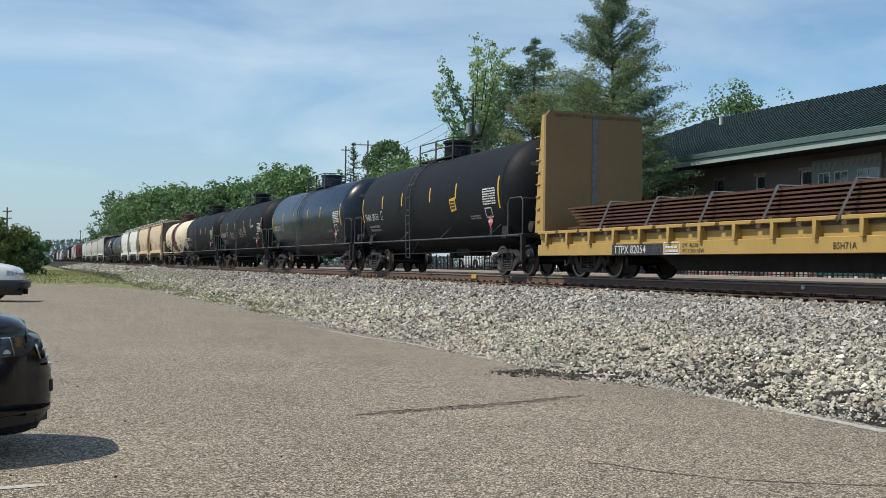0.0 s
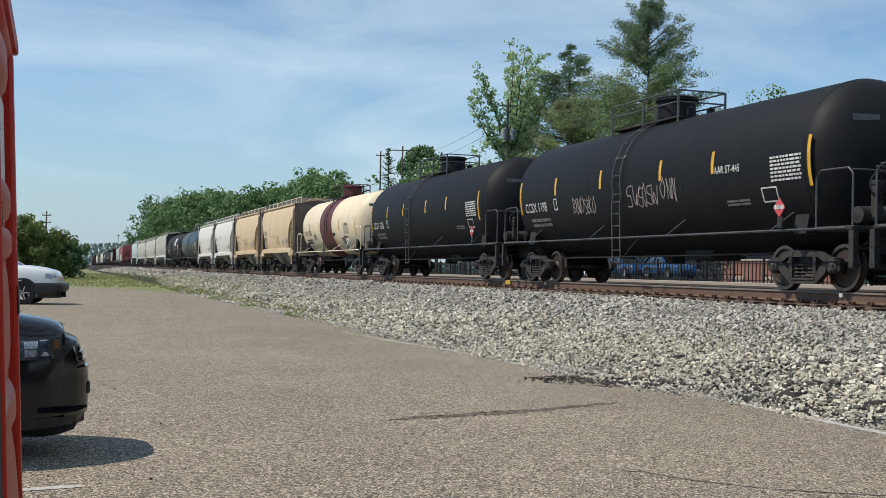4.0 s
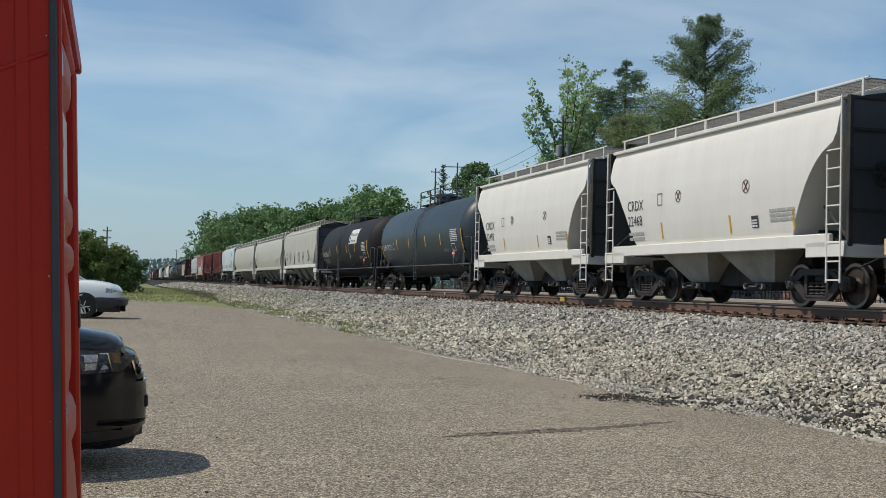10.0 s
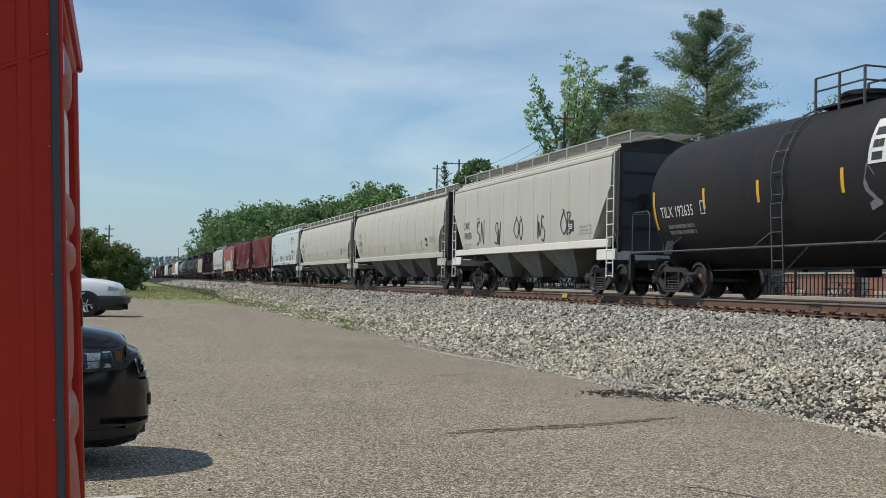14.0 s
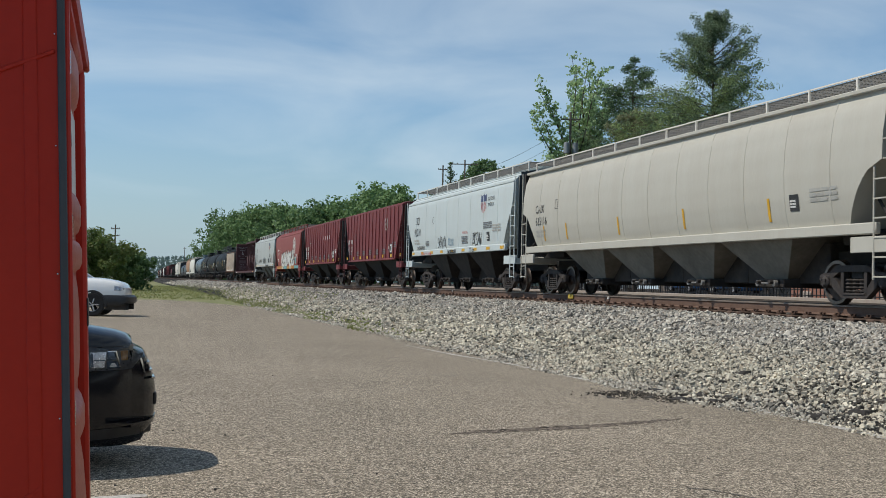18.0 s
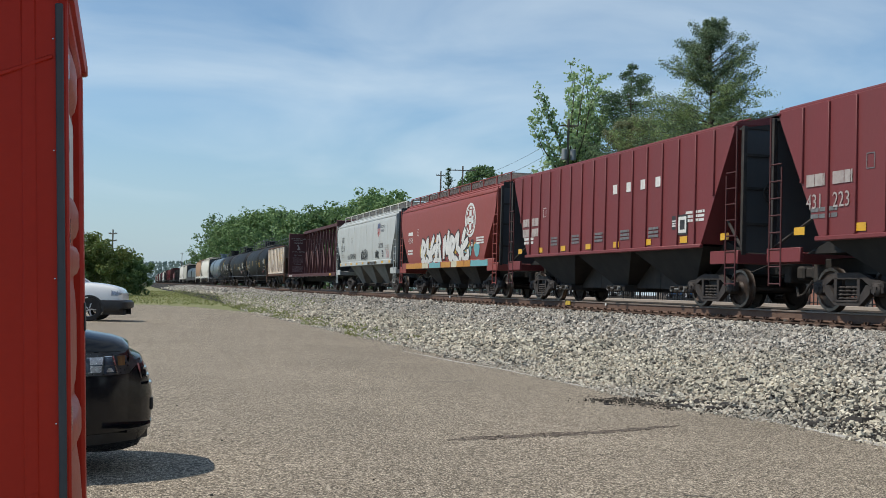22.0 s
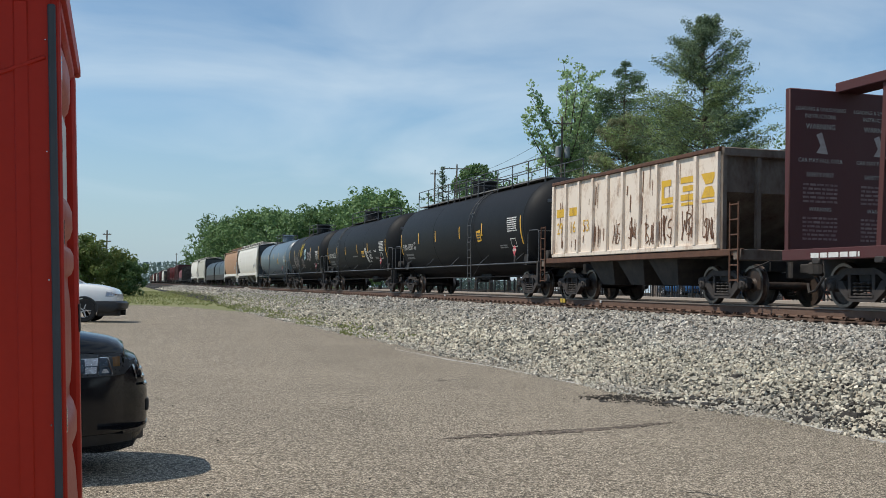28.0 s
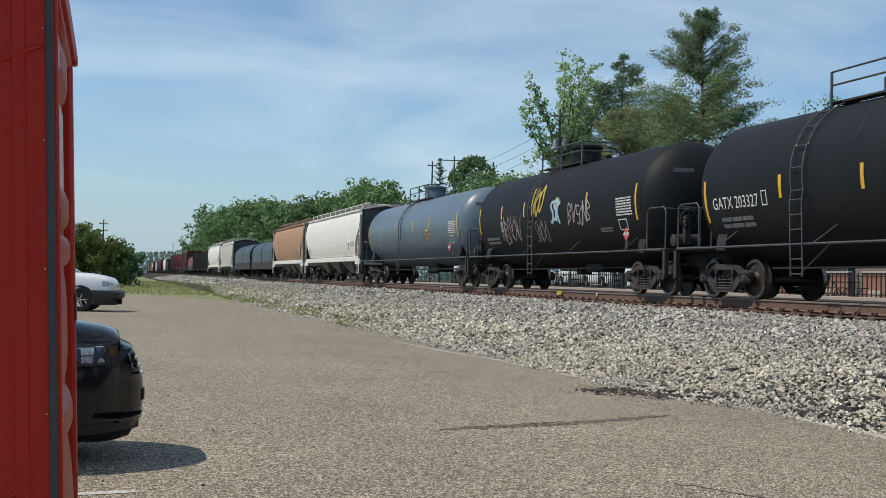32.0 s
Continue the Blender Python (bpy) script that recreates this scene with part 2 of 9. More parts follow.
        fs = [(i, (i + 1) % n, n + (i + 1) % n, n + i) for i in range(n)] + [tuple(range(n))[::-1], tuple(range(n, 2 * n))]
        return self.raw(vs, fs)

    def rev(self, prof, axis, c, n=32, a0=0.0, a1=2 * math.pi):
        """A profile of (along, radius) turned round an axis through c."""
        full = abs(a1 - a0 - 2 * math.pi) < 1e-6
        steps = n if full else n + 1
        vs = []
        for h, r in prof:
            for k in range(steps):
                t = a0 + (a1 - a0) * k / n
                u, w = r * math.cos(t), r * math.sin(t)
                vs.append({"x": (c[0] + h, c[1] + u, c[2] + w), "y": (c[0] + u, c[1] + h, c[2] + w), "z": (c[0] + u, c[1] + w, c[2] + h)}[axis])
        fs = []
        for i in range(len(prof) - 1):
            for k in range(n):
                k2 = (k + 1) % steps
                fs.append((i * steps + k, i * steps + k2, (i + 1) * steps + k2, (i + 1) * steps + k))
        return self.raw(vs, fs)

    def mesh(self, name, smooth=40):
        me = bpy.data.meshes.new(name)
        me.from_pydata(self.v, [], self.f)
        bm = bmesh.new()
        bm.from_mesh(me)
        bmesh.ops.recalc_face_normals(bm, faces=bm.faces)
        bm.to_mesh(me)
        bm.free()
        if smooth:
            me.shade_smooth()
            me.set_sharp_from_angle(angle=radians(smooth))
        return me


# writing and small hardware too fine to pick apart stay in one piece
JOINED = {"small_writing", "data_panel", "marking", "slogan", "spring_pack", "side_writing", "lettering", "graffiti", "outlet_and_rigging", "small_hardware", "side_seam_row"}


def part(name, shape, mat, parent, label="", at=None, smooth=40):
    """One mesh object under a thing or a part."""
    me = shape if isinstance(shape, bpy.types.Mesh) else shape.mesh(name, smooth)
    if not me.materials:
        me.materials.append(mat)
    ob = new(name, me)
    ob.parent = parent
    if at is not None:
        ob.matrix_basis = at
    tagged(ob, label, kind="stuff" if name in JOINED else "")
    return ob


def thing(name, label, category, at=None, group="", kind=""):
    ob = new(name)
    ob.empty_display_size = 0.3
    if at is not None:
        ob.matrix_basis = at
    return tagged(ob, label, category, group, kind)


def solid(name, shape, mat, label, category, at=None, group="", kind="", smooth=40):
    me = shape if isinstance(shape, bpy.types.Mesh) else shape.mesh(name, smooth)
    if not me.materials:
        me.materials.append(mat)
    ob = new(name, me)
    if at is not None:
        ob.matrix_basis = at
    return tagged(ob, label, category, group, kind)


def letters(text, size, squeeze=1.0):
    """The built-in font as flat points and faces, u to the right, w up, from the lower left corner."""
    cu = bpy.data.curves.new("letters", "FONT")
    cu.body, cu.size, cu.resolution_u = text, size / 0.7, 2
    ob = bpy.data.objects.new("letters", cu)
    scene.collection.objects.link(ob)
    me = bpy.data.meshes.new_from_object(ob.evaluated_get(bpy.context.evaluated_depsgraph_get()))
    vs, fs = [(v.co.x * squeeze, v.co.y) for v in me.vertices], [tuple(p.vertices) for p in me.polygons]
    bpy.data.objects.remove(ob)
    bpy.data.curves.remove(cu)
    bpy.data.meshes.remove(me)
    return vs, fs


def bars(w, h, rows, cols, seed, gap=0.35):
    """Rows of plain bars in place of small writing."""
    rnd, vs, fs = random.Random(seed), [], []
    rh = h / rows
    for r in range(rows):
        x = 0
        while x < w * (1 if cols > 1 else rnd.uniform(0.7, 1.0)):
            bw = min(w / cols * rnd.uniform(0.5, 1.3), w - x)
            if bw < 0.02:
                break
            k = len(vs)
            z = h - (r + 1) * rh
            vs += [(x, z), (x + bw, z), (x + bw, z + rh * (1 - gap)), (x, z + rh * (1 - gap))]
            fs.append((k, k + 1, k + 2, k + 3))
            x += bw + w * 0.03
    return vs, fs


def rect(w, h, x=0.0, z=0.0):
    """A board in narrow rows, so that it follows a curved side."""
    n = max(1, int(h / 0.06))
    vs = [(x + u, z + h * i / n) for i in range(n + 1) for u in (0, w)]
    return vs, [(2 * i, 2 * i + 1, 2 * i + 3, 2 * i + 2) for i in range(n)]


def frame_rect(w, h, b):
    vs, fs = [], []
    for v, f in (rect(w, b), rect(w, b, 0, h - b), rect(b, h - 2 * b, 0, b), rect(b, h - 2 * b, w - b, b)):
        fs += [tuple(len(vs) + i for i in q) for q in f]
        vs += v
    return vs, fs


def decal(vf, skin, y, z, lift=0.011):
    """Lays flat writing on a car's side: u runs towards the car's front end; skin(z) gives the side's x."""
    sh = Shape()
    sh.raw([(skin(z + w) - lift, y - u, z + w) for u, w in vf[0]], vf[1])
    return sh


# ---- the line: straight beside the lot, bending gently to the right far off ----
RAIL_Z, TRACK_X, BEND = 1.25, 15.41, 1.8e-5
STOCK = 1.0415          # rolling stock is drawn in lengths of this many metres
GAUGE = 0.7175 * STOCK


def line_x(y):
    return TRACK_X + (BEND * y * y if y > 0 else 0.0)


def line_pose(y):
    return pose(line_x(y), y, RAIL_Z, 0, 0, -math.degrees(math.atan(2 * BEND * max(y, 0))))


# ---- rolling stock: x across (the lot's side is -x), y along (the front is -y), z up from the rail head ----
SHARED = {}


def shared(key, make):
    if key not in SHARED:
        SHARED[key] = make()
    return SHARED[key]


def wheelset_mesh():
    sh, r = Shape(), 0.457
    for s in (-1, 1):
        prof = [(0.70, 0.0), (0.72, 0.36), (0.67, 0.38), (0.67, 0.485), (0.705, r), (0.80, r - 0.008), (0.80, 0.385), (0.755, 0.36), (0.775, 0.17), (0.83, 0.13), (0.83, 0.0)]
        sh.rev([(s * a, b) for a, b in prof], "x", (0, 0, 0), 20)
    sh.rev([(-0.72, 0.085), (0.72, 0.085)], "x", (0, 0, 0), 12)
    for k in range(3):
        t = 2 * math.pi * k / 3
        for s in (-1, 1):
            sh.box(s * 0.83 - 0.015, s * 0.83 + 0.015, 0.07 * math.cos(t) - 0.02, 0.07 * math.cos(t) + 0.02, 0.07 * math.sin(t) - 0.02, 0.07 * math.sin(t) + 0.02)
    me = sh.mesh("wheelset", 35)
    me.materials.append(WHEEL)
    me.materials.append(TREAD)
    for p in me.polygons:
        c = p.center
        rad = math.hypot(c.y, c.z)
        if rad > 0.44 and abs(c.x) > 0.69 or (rad > 0.4 and abs(c.x) > 0.79):
            p.material_index = 1
    return me


def side_frame_mesh(s):
    sh = Shape()
    x0, x1 = (-1.06, -0.93) if s < 0 else (0.93, 1.06)
    top = [(-1.1, 0.5), (-1.08, 0.6), (-0.95, 0.64), (-0.7, 0.66), (-0.5, 0.75), (-0.36, 0.79), (0.36, 0.79), (0.5, 0.75), (0.7, 0.66), (0.95, 0.64), (1.08, 0.6), (1.1, 0.5), (0.7, 0.52), (0.46, 0.66), (-0.46, 0.66), (-0.7, 0.52)]
    sh.prism(top, "x", x0, x1)
    sh.prism([(-0.72, 0.53), (-0.58, 0.55), (-0.32, 0.25), (0.32, 0.25), (0.58, 0.55), (0.72, 0.53), (0.68, 0.36), (0.38, 0.14), (-0.38, 0.14), (-0.68, 0.36)], "x", x0, x1)
    sh.box(x0 - 0.015, x1 + 0.015, -0.34, 0.34, 0.2, 0.25, 0.01)
    for y in (-0.40, 0.31):
        sh.box(x0, x1, y, y + 0.09, 0.2, 0.68)
    for y in (-0.889, 0.889):
        sh.box(x0 - 0.02, x1 + 0.02, y - 0.14, y + 0.14, 0.5, 0.6, 0.03)
        for q in (-1, 1):
            sh.box(x0, x1, y + q * 0.15 - 0.03, y + q * 0.15 + 0.03, 0.38, 0.56, 0.015)
        xo = -1.12 if s < 0 else 1.12
        sh.rev([(xo, 0.0), (xo, 0.06), (xo - s * 0.03, 0.11), (xo - s * 0.05, 0.125), (s * 0.9, 0.13)], "x", (0, y, 0.457), 12)
        for q in range(3):
            a, b = y + 0.07 * math.cos(q * 2.1 + 0.5), 0.457 + 0.07 * math.sin(q * 2.1 + 0.5)
            sh.box(xo - 0.012, xo + 0.012, a - 0.02, a + 0.02, b - 0.02, b + 0.02)
    return sh.mesh("side_frame", 30)


def spring_mesh(s):
    sh, x = Shape(), s * 0.99
    for y in (-0.2, 0.0, 0.2):
        for k in range(4):
            z = 0.28 + k * 0.072
            sh.rev([(z - 0.028, 0.062), (z, 0.09), (z + 0.028, 0.062)], "z", (x, y, 0), 7)
    return sh.mesh("spring_pack", 30)


WHEELSETS = {-1: [], 1: []}


def add_truck(car, y):
    def bolster():
        sh = Shape()
        sh.box(-0.98, 0.98, -0.2, 0.2, 0.5, 0.78, 0.04)
        sh.box(-0.4, 0.4, -0.3, 0.3, 0.74, 0.86, 0.03)
        for s in (-1, 1):
            sh.box(-0.9, 0.9, s * 0.42 - 0.04, s * 0.42 + 0.04, 0.36, 0.46)
        return sh.mesh("truck", 30)
    tr = part("truck", shared("bolster", bolster), UNDER, car, at=pose(0, y, 0))
    for s in (-1, 1):
        part("side_frame", shared(("sf", s), lambda: side_frame_mesh(s)), TRUCK, tr)
        part("spring_pack", shared(("sp", s), lambda: spring_mesh(s)), TRUCK, tr)
    for s in (-1, 1):
        w = part("wheelset", shared("wheelset", wheelset_mesh), WHEEL, tr, "steel wheelset with bright worn treads", at=pose(0, s * 0.889, 0.457))
        WHEELSETS[s].append(w)
    return tr


def add_couplers(car, L):
    def coupler():
        sh = Shape()
        sh.box(-0.09, 0.09, -0.75, 0.1, 0.72, 0.94, 0.03)
        sh.box(-0.16, 0.17, -0.95, -0.68, 0.67, 0.98, 0.05)
        sh.box(-0.3, 0.3, -0.12, 0.12, 0.6, 1.06, 0.03)
        sh.rod([(0.25, -0.2, 0.65), (0.3, -0.45, 0.35), (0.2, -0.8, 0.3), (0.1, -1.0, 0.5)], 0.03, 6)
        sh.rod([(-0.2, -0.15, 1.0), (-0.9, -0.18, 0.98), (-1.35, -0.2, 0.8)], 0.018, 5)
        return sh.mesh("coupler", 30)
    me = shared("coupler", coupler)
    h = L / 2
    part("coupler", me, DARKSTEEL, car, at=pose(0, -h + 0.55, 0))
    part("coupler", me, DARKSTEEL, car, at=pose(0, h - 0.55, 0, 0, 0, 180))


def new_car(name, label, category, L, inset=2.7, lag=0.0):
    car = thing(name, label, category, group="freight train")
    add_couplers(car, L)
    for s in (-1, 1):
        add_truck(car, s * (L / 2 - inset) + lag)
    return car


def tank_car(L, R, paint_mat, label, marks, seed, zc=2.58, heads=None, dome=None, band=None, extra=None, stripes=(-0.215, -0.06, 0.13, 0.28), mark_col=None, stripe_mat=None, rod_mat=None, rail_ends=(-0.8, 2.5), dome_y=0.35, inset=2.0, front_tape=0.22, long_rail=False, tape_z=0.0, ladder_y=1.15, dome_h=0.5, panel_z=-0.05, top_mat=None, stays=3.4, panel_y=1.18, placard=None):
    L /= STOCK
    car = new_car("tank_car", label, "tank car", L, inset, 0.22)
    h = L / 2 - 0.84                     # tank's half length
    dome = dome or paint_mat
    mark_col = mark_col or WHITEMARK
    stripe_mat = stripe_mat or YSTRIPE
    rod_mat = rod_mat or ROD_LIT
    top_mat = top_mat or rod_mat
    deep = 1.2                           # the lower half hangs deeper than a true circle
    skin = lambda z: -math.sqrt(max(R * R - ((z - zc) / (deep if z < zc else 1.0)) ** 2, 0.01))

    def hang(sh):
        sh.v = [(x, y, zc + (z - zc) * deep if z < zc else z) for x, y, z in sh.v]
        return sh
    hd = R * 0.52
    prof = [(-h + hd * (1 - math.sin(math.pi / 2 * k / 8)), max(R * math.cos(math.pi / 2 * k / 8), 0.002)) for k in range(8, -1, -1)]
    body = prof + [(-a, b) for a, b in reversed(prof)]
    me = Shape().rev(body, "y", (0, 0, zc), 56)
    part("tank", hang(me), paint_mat, car)
    for y in (-h + hd, h - hd) + ((-0.32 * h, 0.3 * h) if band is None else ()):
        part("weld_ring", hang(Shape().rev([(y - 0.035, R), (y - 0.02, R + 0.006), (y + 0.02, R + 0.006), (y + 0.035, R)], "y", (0, 0, zc), 56)), paint_mat, car)
    if band:
        part("band", hang(Shape().rev([(band[0], R), (band[0] + 0.01, R + 0.012), (band[1] - 0.01, R + 0.012), (band[1], R)], "y", (0, 0, zc), 56)), band[2], car, "brown painted band round the tank")
        for y in (band[0] - 0.05, band[1]):
            part("band_edge", hang(Shape().rev([(y, R), (y + 0.004, R + 0.009), (y + 0.046, R + 0.009), (y + 0.05, R)], "y", (0, 0, zc), 56)), WHITEMARK, car, "thin white line beside the band")
    # stub sills, bolster saddles and platforms
    for s in (-1, 1):
        sh = Shape()
        sh.box(-0.33, 0.33, min(s * (h + 0.55), s * (h - 3.1)), max(s * (h + 0.55), s * (h - 3.1)), 0.72, 1.12, 0.02)
        sh.prism([(-1.3, 1.1), (1.3, 1.1), (1.15, 1.9), (0.5, 1.35), (-0.5, 1.35), (-1.15, 1.9)], "y", s * (L / 2 - inset) - 0.2, s * (L / 2 - inset) + 0.2)
        part("stub_sill", sh, UNDER, car)
        sh = Shape()
        y0 = s * (h + 0.55)
        sh.box(-1.5, 1.5, min(y0, y0 - s * 1.0), max(y0, y0 - s * 1.0), 1.12, 1.2, 0.015)
        sh.box(-1.52, -1.4, y0 - 0.06, y0 + 0.06, 0.45, 1.12)
        for z in (0.5, 0.8):
            sh.box(-1.52, -1.08, y0 - 0.03, y0 + 0.03, z - 0.02, z + 0.02)
        part("end_platform", sh, DARKSTEEL, car)
        for x in (-1.46, 1.46):
            ya, yb = y0 - s * 0.03, y0 - s * 1.02
            sh = Shape()
            sh.rod([(x, ya, 1.18), (x, ya, 2.12), (x, ya - s * 0.12, 2.24), (x, yb + s * 0.12, 2.24), (x, yb, 2.12), (x, yb, 1.18)], 0.019, 6)
            sh.rod([(x, ya, 2.2), (x * 0.35, y0 + s * 0.02, 2.2), (x * 0.35, y0 + s * 0.02, 1.2)], 0.02, 6)
            part("end_handrail", sh, rod_mat, car)
    # brake gear: reservoir, wheel and rigging at the front platform
    sh = Shape()
    sh.rev([(-0.45, 0.0), (-0.42, 0.16), (0.3, 0.18), (0.36, 0.0)], "x", (-0.6, -h - 0.12, 1.42), 14)
    part("air_reservoir", sh, DARKSTEEL, car)
    sh = Shape()
    sh.rev([(0, 0.24), (0.015, 0.265), (0.03, 0.24), (0.015, 0.22)], "y", (-0.75, -h - 0.42, 1.95), 18)
    for k in range(4):
        t = math.pi * k / 4
        sh.rod([(-0.75 + 0.24 * math.cos(t), -h - 0.405, 1.95 + 0.24 * math.sin(t)), (-0.75 - 0.24 * math.cos(t), -h - 0.405, 1.95 - 0.24 * math.sin(t))], 0.014, 4)
    sh.box(-0.84, -0.66, -h - 0.39, -h - 0.24, 1.3, 2.05, 0.02)
    part("brake_wheel", sh, DARKSTEEL, car)
    sh = Shape()
    sh.box(-0.55, 0.25, -2.2, -1.0, 0.62, 1.0, 0.04)
    sh.rod([(-0.7, -h + 2, 0.75), (-0.7, h - 2.4, 0.7)], 0.025, 5)
    sh.rev([(-0.3, 0.22), (0.25, 0.28)], "z", (0, 0.3, 0.95), 14)
    sh.box(-0.2, 0.2, 0.1, 0.5, 0.55, 0.8, 0.03)
    part("outlet_and_rigging", sh, UNDER, car)
    # long side rail with its slanting stays
    for s in (-1, 1):
        sh = Shape()
        sh.rod([(s * 1.5, -h - 0.4, 1.16), (s * 1.5, h + 0.4, 1.16)], 0.028, 6)
        n = max(4, int(2 * h / stays))
        for k in range(n):
            y = -h + 1.6 + (2 * h - 3.2) * k / (n - 1)
            zt = 1.52
            sh.rod([(s * 1.5, y + 0.22, 1.16), (-s * skin(zt), y - 0.22, zt)], 0.015, 5)
        part("side_rail", sh, rod_mat, car)
    # ladder over the shell beside the platform
    yl = ladder_y
    k = 10
    for s in (-1, 1):
        sh = Shape()
        for y in (yl - 0.2, yl + 0.2):
            pts = [(s * 1.56, y, 0.5), (s * (R + 0.07), y, zc - 0.55)]
            pts += [(s * (R + 0.07) * math.cos(a), y, zc + (R + 0.07) * math.sin(a)) for a in (radians(-12 + 82 * i / k) for i in range(k + 1))]
            sh.rod(pts, 0.02, 5)
        for z in (0.55, 0.85, 1.15, 1.45, 1.75, 2.05):
            x = 1.56 - (1.56 - R - 0.07) * (z - 0.5) / (zc - 1.05)
            sh.rod([(s * x, yl - 0.2, z), (s * x, yl + 0.2, z)], 0.016, 4)
        for i in range(0, k + 1, 2):
            a = radians(-12 + 82 * i / k)
            sh.rod([(s * (R + 0.07) * math.cos(a), yl - 0.2, zc + (R + 0.07) * math.sin(a)), (s * (R + 0.07) * math.cos(a), yl + 0.2, zc + (R + 0.07) * math.sin(a))], 0.016, 4)
        sh.rod([(s * 1.56, yl - 0.2, 0.6), (s * 1.5, yl - 1.0, 1.16)], 0.016, 4)
        part("ladder", sh, top_mat, car)
    # dome, platform, handrails
    top = zc + R
    sh = Shape()
    sh.rev([(-0.08, 0.5), (dome_h, 0.48), (dome_h + 0.02, 0.54), (dome_h + 0.1, 0.54), (dome_h + 0.13, 0.48), (dome_h + 0.14, 0.0)], "z", (0, dome_y, top), 20)
    part("valve_housing", sh, dome, car)
    for x, y, r, z in ((0.0, 1.05, 0.14, 0.3), (0.28, -0.75, 0.1, 0.24), (-0.3, -0.78, 0.09, 0.22)):
        part("safety_valve", Shape().rev([(-0.1, r), (z, r), (z + 0.05, 0)], "z", (x, y, top - 0.02), 10), dome, car)
    sh, w = Shape(), 0.66
    pa, pb = rail_ends
    zt = top + 0.02
    for s in (-1, 1):
        sh.box(s * w - 0.28 * (s > 0) - 0.0 * s, s * w + 0.28 * (s < 0), pa, pb, zt - 0.06, zt - 0.02)
    sh.box(-w, w, pb - 0.35, pb, zt - 0.06, zt - 0.02)
    part("platform", sh, DARKSTEEL, car)
    for x in (-w, w):
        for y in (pa, (pa + pb) / 2, pb):
            part("handrail_post", Shape().rod([(x, y, zt - 0.3), (x, y, zt + 0.6)], 0.03, 6), top_mat, car)
    for z in (0.32, 0.6):
        part("top_handrail", Shape().rod([(-w, pb, zt + z), (-w, pa, zt + z), (w, pa, zt + z), (w, pb, zt + z)], 0.022, 6), top_mat, car)
    if long_rail:
        hh, m = h - 0.9, 11
        for sd in (-1, 1):
            sh = Shape()
            for k in range(m):
                y = -hh + 2 * hh * k / (m - 1)
                sh.rod([(sd * 0.7, y, top - 0.2), (sd * 0.7, y, top + 0.72)], 0.022, 5)
            sh.rod([(sd * 0.7, -hh, top + 0.72), (sd * 0.7, hh, top + 0.72)], 0.02, 5)
            sh.rod([(sd * 0.7, -hh, top + 0.4), (sd * 0.7, hh, top + 0.4)], 0.016, 5)
            part("walkway_rail", sh, rod_mat, car)
        part("walkway", Shape().box(-0.66, 0.66, -hh, hh, top - 0.02, top + 0.02), GRATING, car)
    # tape, writing and plates on the lot's side
    def strip(y, z0, z1, wd=0.1):
        s2, n = Shape(), 6
        vs = []
        for i in range(n + 1):
            z = z0 + (z1 - z0) * i / n
            vs += [(skin(z) - 0.008, y - wd / 2, z), (skin(z) - 0.008, y + wd / 2, z)]
        return s2.raw(vs, [(2 * i, 2 * i + 1, 2 * i + 3, 2 * i + 2) for i in range(n)])
    if stripe_mat:
        for y in (-h + hd + front_tape, h - hd - 0.05):
            part("reflector_tape", strip(y, zc - 0.6 + tape_z * 0.8, zc + 0.36 + tape_z * 0.8, 0.09), stripe_mat, car)
        for q in stripes:
            part("reflector_tape", strip(q * 2 * h, zc - 0.14 + tape_z, zc + 0.34 + tape_z), stripe_mat, car)
    y = h - hd - 0.35
    if marks:
        part("lettering", decal(letters(marks, 0.27, 0.8), skin, y, zc - 0.56), mark_col, car)
    part("small_writing", decal(bars(1.3, 0.28, 2, 3, seed), skin, y - 0.25, zc - 0.98), FAINT if mark_col is WHITEMARK else mark_col, car)
    part("data_panel", decal(bars(0.95, 0.52, 7, 9, seed + 1, 0.45), skin, -h + hd + panel_y + front_tape - 0.8 * tape_z, zc - 0.4 + panel_z), mark_col if mark_col is WHITEMARK else LIGHTMARK, car)
    if mark_col is WHITEMARK:
        part("data_panel", decal(frame_rect(0.2, 0.32, 0.025), skin, y - 1.98, zc - 0.56), mark_col, car)
    part("small_writing", decal(bars(0.8, 0.14, 2, 2, seed + 2), skin, -h + hd + 2.6, zc - 0.85), FAINT if mark_col is WHITEMARK else mark_col, car)
    if mark_col is WHITEMARK:
        part("data_panel", decal(frame_rect(0.5, 0.3, 0.03), skin, -h + hd + 1.35, zc - 0.84), mark_col, car)
    sh = Shape()
    sh.box(-1.60, -1.56, -h + hd + 0.5, -h + hd + 0.66, 1.2, 1.42, 0.01)
    part("placard_stem", sh, DARKSTEEL, car)
    c = (-1.615, -h + hd + 0.58, 1.6)
    sh = Shape()
    sh.prism([(c[1] - 0.18, c[2]), (c[1], c[2] - 0.19), (c[1] + 0.18, c[2]), (c[1], c[2] + 0.19)], "x", -1.61, -1.6)
    part("placard", sh, placard or PLACRED, car, "white diamond placard" if placard else "red and white diamond placard")
    sh = Shape()
    sh.box(-1.616, -1.611, c[1] - 0.14, c[1] + 0.14, c[2] - 0.03, c[2] + 0.05)
    part("placard_bar", sh, WHITEMARK, car)
    vs, fs = letters("1987", 0.07, 0.95)
    part("lettering", Shape().raw([(-1.618, c[1] + 0.1 - u, c[2] - 0.025 + w) for u, w in vs], fs), BLACKMARK, car)
